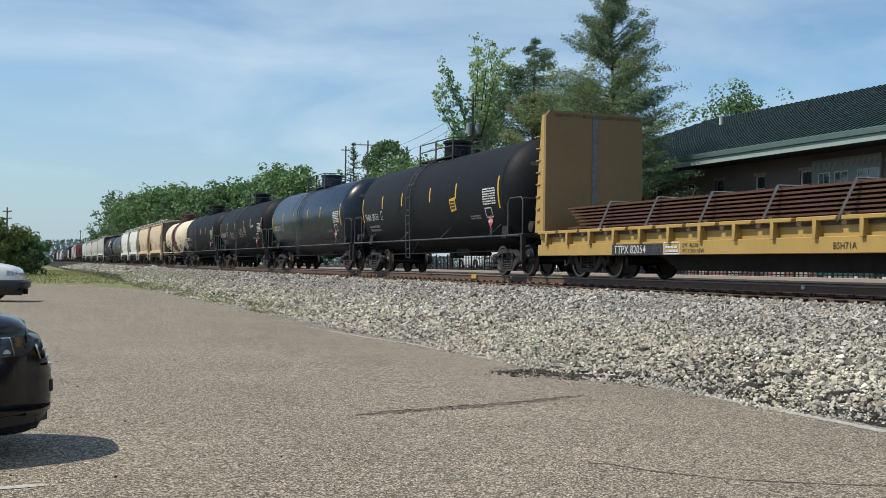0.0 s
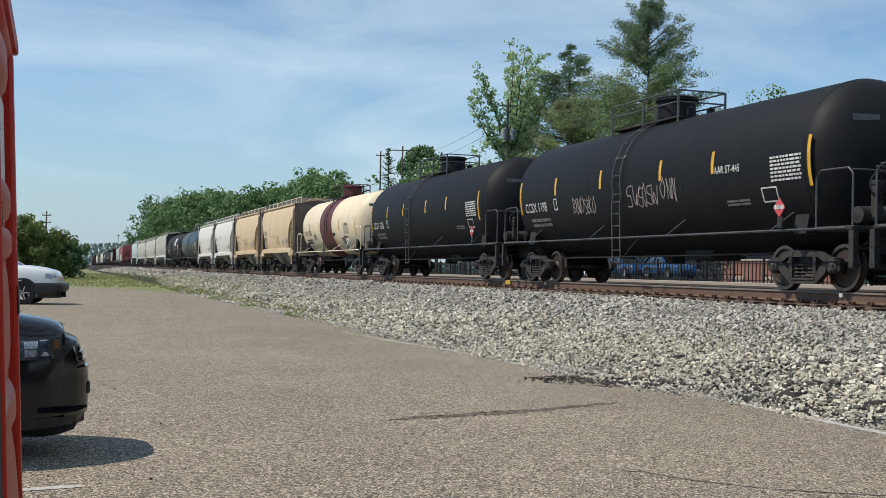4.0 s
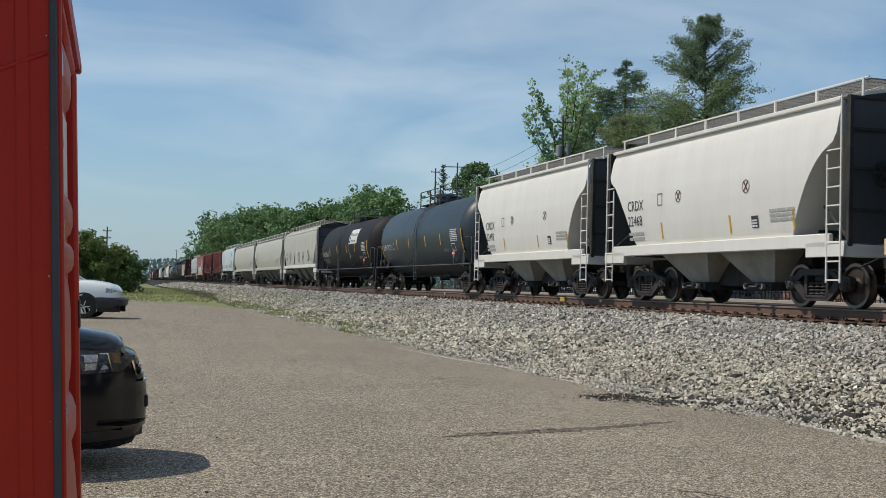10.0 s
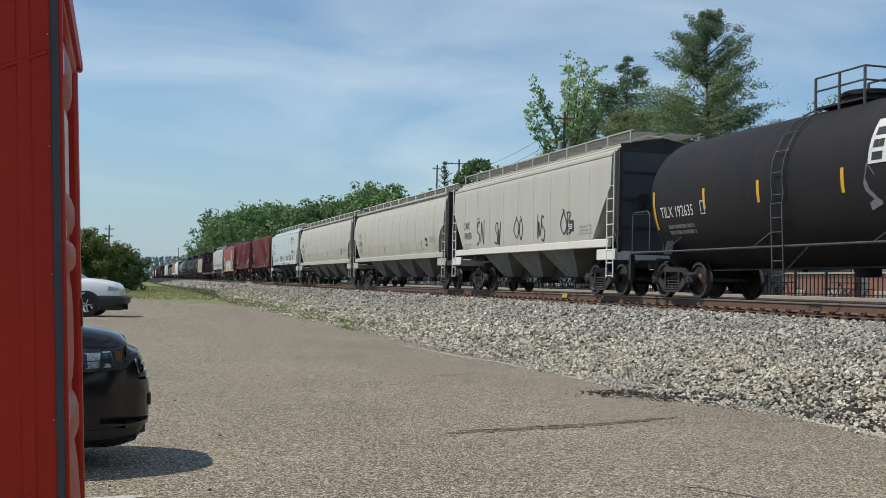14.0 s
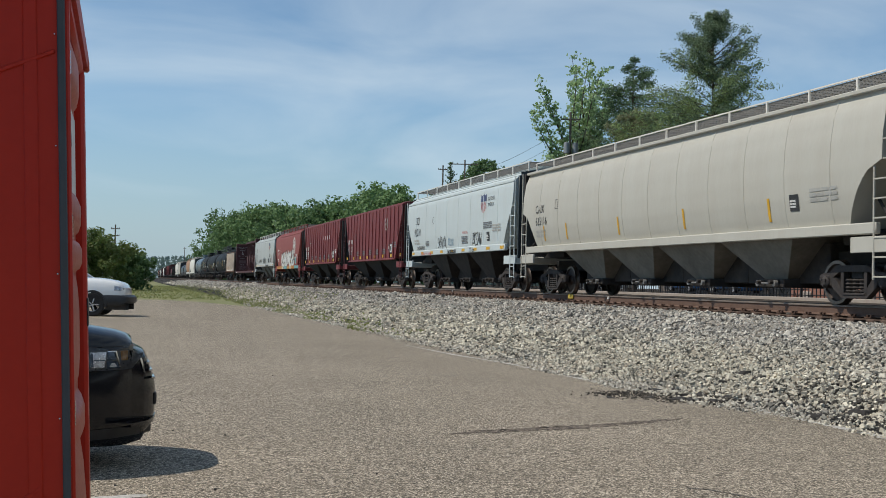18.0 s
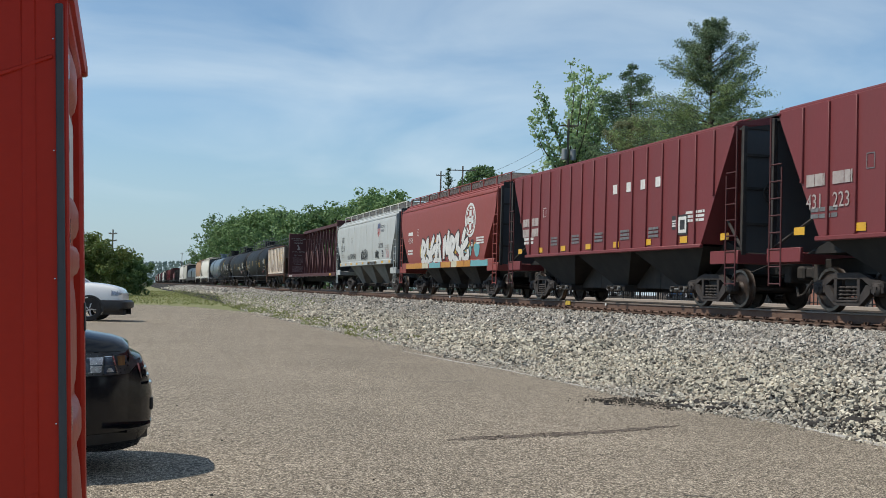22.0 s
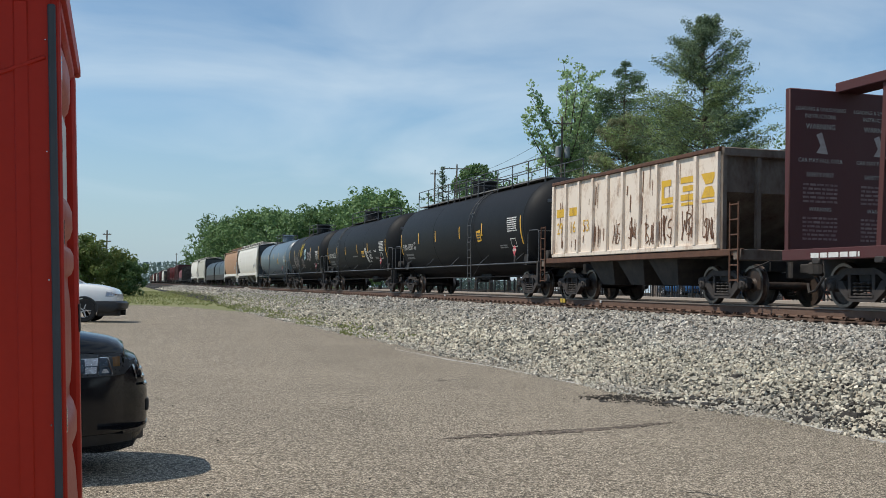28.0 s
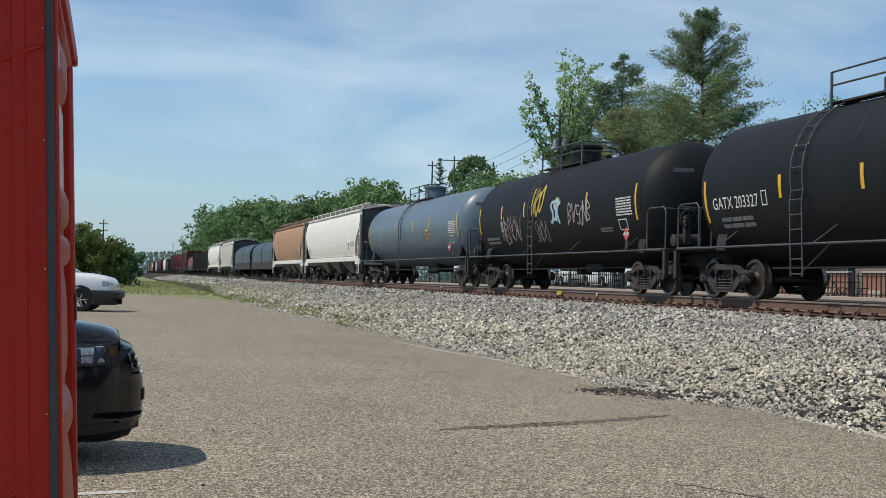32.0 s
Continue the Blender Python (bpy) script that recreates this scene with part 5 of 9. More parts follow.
def shield(seed):
    def f(car, skin, hb):
        far = hb - 0.85                      # the sill's far end
        y = far - 10.45
        flat = lambda z: -1.563
        part("emblem", decal(([(0, 0.6), (0.68, 0.6), (0.66, 0.86), (0.5, 0.82), (0.34, 0.9), (0.18, 0.82), (0.02, 0.86)], [tuple(range(7))]), skin, y, 2.82), SHIELD_BLUE, car, "shield emblem in blue and red")
        for k in range(6):
            x = 0.03 + 0.112 * k
            part("emblem_stripe", decal(([(x, 0.12 + 0.07 * abs(k - 2.5)), (x + 0.045, 0.12 + 0.07 * abs(k - 2.4)), (x + 0.045, 0.575), (x, 0.575)], [(0, 1, 2, 3)]), skin, y, 2.82), SHIELD_RED, car)
        for z, tx in ((3.42, "BUILDING"), (3.2, "AMERICA")):
            part("lettering", decal(letters(tx, 0.14, 0.85), skin, far - 11.3, z), BLACKMARK, car)
        # slanting initials, drawn as plain shapes
        for u in (0.0, 0.34):
            vs, fs = frame_rect(0.25, 0.34, 0.045)
            part("marking", decal(([(a + u + 0.12 * b, b) for a, b in vs], fs), skin, far - 0.72, 2.95), BLACKMARK, car)
        part("side_writing", decal(bars(1.0, 0.26, 4, 2, seed + 3), skin, far - 10.8, 2.38), FAINT, car)
        part("side_writing", decal(bars(0.6, 0.24, 4, 2, seed + 4), skin, far - 2.4, 1.92), FAINT, car)
        if seed == 90:
            part("lettering", decal(letters("WARNING", 0.1, 1.0), skin, far - 8.1, 2.28), SHIELD_RED, car)
            part("side_writing", decal(bars(0.8, 0.32, 5, 2, seed + 5), skin, far - 7.95, 1.88), FAINT, car)
            scribble(skin, far - 4.45, 1.8, 1.4, 0.42, 91, BLACKMARK, car, 0.03)
            scribble(skin, far - 6.05, 1.86, 0.75, 0.28, 92, BLUETAG, car, 0.022)
            scribble(skin, far - 9.4, 1.8, 1.2, 0.45, 93, BLACKMARK, car, 0.035)
            scribble(skin, far - 0.95, 1.78, 1.3, 0.16, 94, FAINT, car, 0.02)
            part("graffiti", decal(letters("California Swag", 0.15, 1.25), flat, far - 1.75, 1.53), SHIELD_RED, car, "red hand-painted words on the sill")
            part("graffiti", decal(letters("ITS the", 0.17, 1.0), flat, far - 9.0, 1.53), BLACKMARK, car, "black hand-painted words on the sill")
            scribble(flat, far - 5.95, 1.52, 1.3, 0.14, 95, BLACKMARK, car, 0.02)
        else:
            scribble(skin, far - 3.2, 1.93, 1.7, 0.26, 101, BLACKMARK, car, 0.03)
            scribble(skin, far - 6.25, 1.84, 1.8, 0.46, 102, BLACKMARK, car, 0.06)
            scribble(skin, far - 9.9, 1.84, 0.95, 0.34, 103, BLACKMARK, car, 0.06)
            scribble(skin, far - 12.4, 1.86, 0.65, 0.38, 104, SHIELD_PINK, car, 0.07)
            scribble(flat, far - 8.0, 1.53, 2.4, 0.13, 105, BLACKMARK, car, 0.02)
            scribble(skin, far - 0.55, 2.2, 0.25, 0.9, 106, BLACKMARK, car, 0.03)
    return f


def disc_emblem(y, z, r, car, skin, mat):
    vs, fs = [], []
    n = 28
    for k in range(n):
        t0, t1 = 2 * math.pi * k / n, 2 * math.pi * (k + 1) / n
        a = len(vs)
        for t, q in ((t0, r), (t1, r), (t1, r * 0.84), (t0, r * 0.84)):
            vs.append((r + q * math.cos(t), r + q * math.sin(t)))
        fs.append((a, a + 1, a + 2, a + 3))
        if k % 4 != 0:
            a = len(vs)
            for t, q in ((t0, r * 0.78), (t1, r * 0.78), (t1, r * 0.66), (t0, r * 0.66)):
                vs.append((r + q * math.cos(t), r + q * math.sin(t)))
            fs.append((a, a + 1, a + 2, a + 3))
    part("emblem", decal((vs, fs), skin, y, z), mat, car, "round emblem with a cross")
    w = 0.14 * r
    for x0, x1, z0, z1 in ((r - 1.6 * w, r + 1.6 * w, r * 0.42, r * 0.8), (r - 1.6 * w, r + 1.6 * w, r * 1.2, r * 1.58), (r * 0.42, r * 0.8, r - 1.6 * w, r + 1.6 * w), (r * 1.2, r * 1.58, r - 1.6 * w, r + 1.6 * w)):
        part("emblem_quarter", decal(([(x0, z0), (x1, z0), (x1, z1), (x0, z1)], [(0, 1, 2, 3)]), skin, y, z), mat, car)
    part("emblem_bar", decal(([(r * 0.55, r * 0.88), (r * 1.45, r * 0.88), (r * 1.45, r * 1.12), (r * 0.55, r * 1.12)], [(0, 1, 2, 3)]), skin, y, z), mat, car)


def ribbed_marks(seed, big):
    def f(car, skin, hb):
        sk = lambda z: -1.508
        for k in range(8):
            part("reflector_tape", decal(rect(0.36, 0.16), sk, -hb + 0.55 + k * (2 * hb - 1.2) / 7, 1.55), YSTRIPE, car)
        gap = (2 * hb - 0.1) / 17
        for q in (1, 2):
            part("marking", decal(bars(0.6, 0.33 if not big else 0.7, 1 if not big else 2, 2, seed + q, 0.25), sk, hb - gap * q - 0.2, 2.5 if not big else 2.1), DULLMARK, car)
        for q in range(4, 14, 2):
            part("small_writing", decal(bars(0.55, 0.3, 3, 2, seed + q), sk, hb - gap * q - 0.2, 1.75), FAINT, car)
        if big:
            for q in range(4):
                part("marking", decal(rect(0.34, 0.26), sk, hb * 0.1 - 1.45 - gap * q - 0.2, 3.05), WHITEMARK, car)
        else:
            disc_emblem(-hb * 0.47, 2.95, 0.36, car, sk, DULLMARK)
            for q, tx in ((1, "431"), (2, "223")):
                part("lettering", decal(letters(tx, 0.3, 0.85), sk, hb - gap * q - 0.2, 2.05), DULLMARK, car)
        part("data_panel", decal(rect(0.5, 0.5), sk, -hb + 2.6, 1.75), BLACKMARK, car)
        part("data_panel", decal(frame_rect(0.4, 0.4, 0.08), sk, -hb + 2.55, 1.8, 0.014), WHITEMARK, car)
    return f


def mural(car, skin, hb):
    """Sprayed lettering shapes that spell nothing, over colour patches."""
    rnd = random.Random(14)
    cols = [material("sprayed " + n, c, tuple(x * 0.8 for x in c), 0.5, big=4) for n, c in (("orange", (0.55, 0.25, 0.04)), ("turquoise", (0.16, 0.4, 0.42)), ("cream", (0.62, 0.58, 0.42)), ("ochre", (0.5, 0.33, 0.06)))]
    sill = lambda z: -1.562

    def blob(w, hgt):
        n = 14
        return [(w / 2 + w / 2 * rnd.uniform(0.75, 1.1) * math.cos(2 * math.pi * i / n), hgt / 2 + hgt / 2 * rnd.uniform(0.75, 1.1) * math.sin(2 * math.pi * i / n)) for i in range(n)], [tuple(range(n))]
    y = hb * 0.86
    while y > -hb * 0.86:        # the sill, sprayed in runs of colour
        w = rnd.uniform(0.5, 1.3)
        c = cols[0] if y > hb * 0.45 else cols[rnd.choice((0, 1, 1, 2))]
        part("paint_patch", decal(([(0, 0), (w, 0), (w * 0.97, 0.25), (w * 0.4, 0.25 * rnd.uniform(0.8, 1.0)), (0.03, 0.25)], [(0, 1, 2, 3, 4)]), sill, y, 1.19, 0.006), c, car)
        y -= w * rnd.uniform(0.9, 1.15)
    # invented glyphs, each of a few thick slanting strokes with a dark outline
    glyphs = (((0.0, 0.0, 0.3, 1.25), (0.1, 0.1, 0.85, 0.0), (0.8, -0.05, 0.6, 0.9), (0.6, 1.3, 0.95, 0.9)),
              ((0.0, 0.3, 0.35, 1.2), (0.35, 1.1, 0.9, 0.75), (0.85, 0.8, 0.35, 0.4), (0.1, 0.5, 0.95, -0.1), (0.0, 0.0, 0.5, 0.1)),
              ((0.25, 0.0, 0.0, 0.7), (0.1, 0.8, 0.6, 1.3), (0.2, 0.5, 0.95, 0.8), (0.3, -0.05, 1.0, 0.15), (0.95, 0.1, 0.9, 0.5)),
              ((0.0, 0.1, 0.1, 1.1), (0.2, 1.2, 0.5, 0.4), (0.55, 0.3, 0.8, 1.35), (0.85, 1.2, 0.95, 0.1), (0.95, 0.1, 1.2, 0.3)),
              ((0.0, 0.95, 0.55, 1.25), (0.5, 1.2, 0.3, 0.5), (0.35, 0.55, 0.9, 0.35), (0.9, 0.4, 0.5, -0.1), (0.5, -0.1, 0.0, 0.15)))

    def stroke(a, b, c, d, w, ext):
        L = math.hypot(c - a, d - b)
        ux, uz = (c - a) / L, (d - b) / L
        a, b, c, d = a - ux * ext, b - uz * ext, c + ux * ext, d + uz * ext
        n = max(2, int(L / 0.15))
        vs = []
        for i in range(n + 1):
            q = w * (0.8 + 0.35 * math.sin(3.1 * i / n)) / 2
            x, z = a + (c - a) * i / n, b + (d - b) * i / n
            vs += [(x - uz * q, z + ux * q), (x + uz * q, z - ux * q)]
        return vs, [(2 * i, 2 * i + 1, 2 * i + 3, 2 * i + 2) for i in range(n)]
    for k in range(30):
        w, hgt = rnd.uniform(0.35, 0.95), rnd.uniform(0.3, 0.7)
        u = rnd.uniform(-0.66, 0.52)
        low = u < -0.35 and k % 2
        part("paint_patch", decal(blob(w, hgt), skin, hb * u, 1.47 + rnd.uniform(0.0, 0.2) if low else 1.6 + rnd.uniform(0.0, 0.5), 0.007 + 0.0003 * k), cols[1 if low else rnd.choice((0, 3, 3))], car)
    y = hb * 0.46
    for k in range(8):
        gl = glyphs[(k * 3 + 1) % 5]
        if k == 4:
            y -= 0.4
        sc = rnd.uniform(0.78, 0.9) * (1.0 if k < 4 else 1.18)
        jit = [[v * sc + rnd.uniform(-0.06, 0.06) for v in st] for st in gl]
        for grow, ext, lift, mt in ((0.4, 0.07, 0.018, BLACKMARK), (0.28, 0.01, 0.026, WHITEMARK)):
            for q, st in enumerate(jit):
                part("sprayed_shape", decal(stroke(*st, grow, ext), skin, y, 1.42, lift + 0.001 * q), mt, car)
        y -= 0.9 * sc
    disc_emblem(-hb * 0.475, 2.34, 0.68, car, skin, WHITEMARK)
    part("marking", decal(bars(0.9, 0.24, 1, 1, 3), skin, hb - 1.4, 2.75), WHITEMARK, car)
    part("lettering", decal(letters("422518", 0.24, 0.85), skin, hb - 1.4, 2.4), WHITEMARK, car)


couple(flat_car(23.3), 4.7, 28.0)
couple(tank_car(17.75, 1.54, BLACK, "black tank car with yellow tape and white lettering", "FHRX 30150", 1, extra=yellow_board), 28.1, 45.95)
couple(tank_car(17.8, 1.54, BLUEBLACK, "glossy blue-black tank car with yellow tape", "CCSX 1017", 2, ladder_y=0.7), 45.8, 63.6)
couple(tank_car(17.23, 1.54, BLACK, "black tank car with faint sprayed scrawls", "CCSX 1198", 3, extra=tags_black(61), front_tape=-0.2, stripes=(-0.245, -0.1, 0.1, 0.28), ladder_y=0.5), 63.55, 80.78)
couple(tank_car(17.22, 1.54, BLACK, "plain black tank car with yellow tape", "CCSX 1070", 4), 80.78, 98.0)
couple(tank_car(15.3, 1.42, CREAM, "cream tank car with a broad brown band", "EAGX 27058", 5, zc=2.62, dome=MAROON_BAND, band=(-1.05, 1.55, MAROON_BAND), extra=vent_hole, mark_col=BLACKMARK, rod_mat=CREAM, top_mat=BANDROD, stripes=(-0.19, -0.03, 0.135, 0.315), tape_z=-0.25, ladder_y=0.0, dome_y=0.25, rail_ends=(-0.8, 1.7), stays=3.3, panel_y=1.95, panel_z=-0.22, placard=WHITEMARK), 98.0, 113.30)
for k, (mk, nr, mt, lab) in enumerate((("HLMX", "60621", TAN, "tan rust-stained two-bay covered hopper car"), ("HLMX", "60640", TAN, "tan two-bay covered hopper car with rust runs"), ("CRDX", "22468", WHITE, "off-white two-bay covered hopper car with painted rings"), ("CRDX", "22492", WHITE, "off-white two-bay covered hopper car with dark end frames"))):
    a = 113.3 + 12.19 * k
    # tan ends take the darker paint in place of their shade
    couple(hopper_car(12.19, "round", mt, lab, 200 + k, bays=2, cut_z=3.25, cut=0.8, curve=0.6, marks=mk, number=nr, mark_z=2.37, stripes=(0.2, -0.12, -0.36), rail_mat=WHITE, bay_mat=GREYHOP, extra=rust_runs(300 + k) if k < 2 else ring_tags, end_mat=END_RUST_SHADE if k < 2 else None), a, a + 12.19)
couple(tank_car(17.4, 1.55, SLATE, "slate-coloured tank car with yellow tape", "SHPX 201271", 7, zc=2.57, dome_h=0.25, ladder_y=-0.1, front_tape=-0.15, tape_z=-0.42, stripes=(-0.258, -0.1, 0.09, 0.24)), 161.8, 179.2)
couple(tank_car(17.55, 1.55, SOOTY, "sooty black tank car with a white sign board", "TILX 192635", 8, zc=2.57, dome_h=0.12, rail_ends=(-0.4, 1.2), extra=sign_board, tape_z=-0.3, front_tape=0.3), 179.2, 196.75)
couple(hopper_car(17.23, "tall_slab", GREYHOP, "grey covered hopper car with black tall scrawls", 210, sill=(1.36, 1.6), marks="CAIX", number="490350", mark_z=2.38, extra=tall_tags, seams=9, rail_mat=GREYHOP, sill_mat=WHITE), 196.75, 213.98)
couple(hopper_car(20.19, "cyl", GREYHOP, "long grey four-bay covered hopper car", 211, bays=4, cut_z=2.7, cut=0.6, curve=0.5, marks="CAIX", number="635096", seams=11, sill=(1.34, 1.56), stripes=(0.3, 0.1, -0.1, -0.3, 0.4), rail_mat=WHITE), 213.98, 234.17)
couple(hopper_car(20.65, "cyl", GREYHOP, "long grey four-bay covered hopper car, clean", 212, bays=4, cut_z=2.7, cut=0.6, curve=0.5, marks="CAIX", number="635116", seams=11, sill=(1.34, 1.56), stripes=(0.3, 0.1, -0.1, -0.3, 0.4), rail_mat=WHITE), 234.17, 254.82)
couple(hopper_car(16.54, "tall_slab", PALEBLUE, "pale blue-grey covered hopper car with a shield emblem", 213, cut_z=3.2, cut=0.7, number="92210", seams=8, sill=(1.5, 1.74), num_size=0.36, mark_z=2.82, sill_tape=True, rail_mat=WHITE, bay_mat=DARKSTEEL, extra=shield(90), end_mat=SLATE), 254.82, 271.36)
couple(hopper_car(16.92, "rib", RED, "oxide red ribbed hopper car with a round emblem", 214, cut_z=4.12, cut=0.8, ribs=18, roof_rail=False, bay_mat=UNDER, sill_mat=RED, mark_col=FAINT, extra=ribbed_marks(400, False)), 271.36, 288.28)
couple(hopper_car(16.93, "rib", RED, "oxide red ribbed hopper car with white marks", 215, cut_z=4.12, cut=0.8, ribs=18, roof_rail=False, bay_mat=UNDER, sill_mat=RED, mark_col=WHITEMARK, extra=ribbed_marks(410, True)), 288.28, 305.21)
couple(hopper_car(16.39, "tall_slab", RED2, "red covered hopper car with a big painted mural", 216, cut_z=3.2, cut=0.75, seams=0, mark_col=WHITEMARK, rail_mat=RED2, bay_mat=DARKSTEEL, extra=mural), 305.21, 321.60)
couple(hopper_car(16.89, "tall_slab", PALEGREY, "pale grey covered hopper car with black scrawls", 217, cut_z=3.2, cut=0.7, number="92213", seams=8, sill=(1.5, 1.74), num_size=0.36, mark_z=2.82, sill_tape=True, rail_mat=WHITE, extra=shield(100), end_mat=SLATE), 321.60, 338.49)
couple(centerbeam_car(23.2), 338.49, 361.7)
couple(open_hopper_car(13.60), 362.05, 375.65)
couple(tank_car(20.6, 1.54, BLACK, "long black tank car with a full-length top rail", "PLMX 135563", 9, extra=yellow_board, long_rail=True, tape_z=-0.2, ladder_y=-2.6, panel_z=0.1), 375.0, 395.6)
couple(tank_car(19.9, 1.54, BLACK, "long black tank car with white slash marks", "GATX 203327", 10, extra=lpg_marks, front_tape=0.0, tape_z=-0.3, ladder_y=4.2, dome_y=1.5, rail_ends=(-2.5, 4.4)), 395.6, 415.5)
couple(tank_car(17.0, 1.54, BLACK, "dark tank car with yellow and blue scrawls", None, 11, extra=colour_tags), 415.5, 432.5)
GREY_TANK = tank_car(20.0, 1.45, STEELBLUE, "light grey-blue tank car", None, 12, zc=2.64, extra=yellow_board)
couple(GREY_TANK, 432.3, 452.1)
WHITE_HOP = hopper_car(19.5, "cyl", WHITE, "white covered hopper car with dark ends", 220, cut_z=2.9, curve=0.6)
couple(WHITE_HOP, 451.9, 471.4)
TAN_HOP = hopper_car(17.3, "cyl", RUSTTAN, "faded orange-tan covered hopper car", 221, cut_z=2.9, curve=0.6, sill_mat=WHITE)
couple(TAN_HOP, 471.4, 488.7)
COIL = coil_car(16.7, SLATE, "dark coil car with rounded hoods")
couple(COIL, 488.7, 505.4)
GREY_HOP = hopper_car(17.6, "slab", GREYHOP, "grey covered hopper car, far off", 222)
DARK_GON = gondola_car(17.6, DARKSTEEL, "tall dark open car", top=3.6)
RED_COIL = coil_car(16.7, RED, "coil car with red rounded hoods")
RED_BOX = box_car(18.2, DKRED, "dark red box car")
FAR_TANK = tank_car(17.6, 1.5, SOOTY, "black tank car, far off", None, 13, stripe_mat=None)
RED_HOP = hopper_car(17.6, "rib", RED, "red ribbed hopper car, far off", 223, ribs=14, roof_rail=False)
place = 505.4
LENGTH = {COIL: 16.7, GREY_HOP: 17.6, WHITE_HOP: 19.5, DARK_GON: 17.6, RED_COIL: 16.7, RED_BOX: 18.2, FAR_TANK: 17.6, RED_HOP: 17.6, TAN_HOP: 17.3, GREY_TANK: 20.0}
ORDER = [COIL, GREY_HOP, WHITE_HOP, DARK_GON, DARK_GON, RED_COIL, RED_BOX, RED_HOP, RED_HOP, RED_BOX, DARK_GON, FAR_TANK, WHITE_HOP, RED_BOX, RED_HOP, FAR_TANK, FAR_TANK, GREY_HOP, RED_HOP, DARK_GON, RED_BOX, WHITE_HOP, FAR_TANK, RED_HOP, TAN_HOP, RED_BOX, DARK_GON, FAR_TANK, GREY_HOP, RED_HOP, RED_BOX, RED_HOP, FAR_TANK, DARK_GON, WHITE_HOP, RED_BOX, RED_HOP, FAR_TANK, RED_BOX, DARK_GON]
USED = {COIL, WHITE_HOP, TAN_HOP, GREY_TANK}
for c in ORDER:
    if c in USED:
        o = copy_thing(c, pose(0, 0, 0))
        for q in o.children:
            if q.name.startswith("truck"):
                for w in q.children:
                    if w.name.startswith("wheelset"):
                        WHEELSETS[-1 if w.location.y < 0 else 1].append(w)
    else:
        o = c
        USED.add(c)
    couple(o, place, place + LENGTH[c])
    place += LENGTH[c]


def motions():
    """The train runs by at a steady pace, its wheels rolling."""
    for car, s in TRAIN:
        walk(car, [(t, line_pose(s - travel(t))) for t in range(0, 33, 2)])
    steps = [k / FPS for k in range(int(32 * FPS) + 1)]
    for side in (-1, 1):
        first = WHEELSETS[side][0]
        walk(first, [(t, pose(0, side * 0.889, 0.457) @ Matrix.Rotation(travel(t) / (0.457 * STOCK), 4, "X")) for t in steps])
        for w in WHEELSETS[side][1:]:
            keys = w.animation_data_create()
            w.rotation_mode = "QUATERNION"
            keys.action = first.animation_data.action
            keys.action_slot = first.animation_data.action_slot


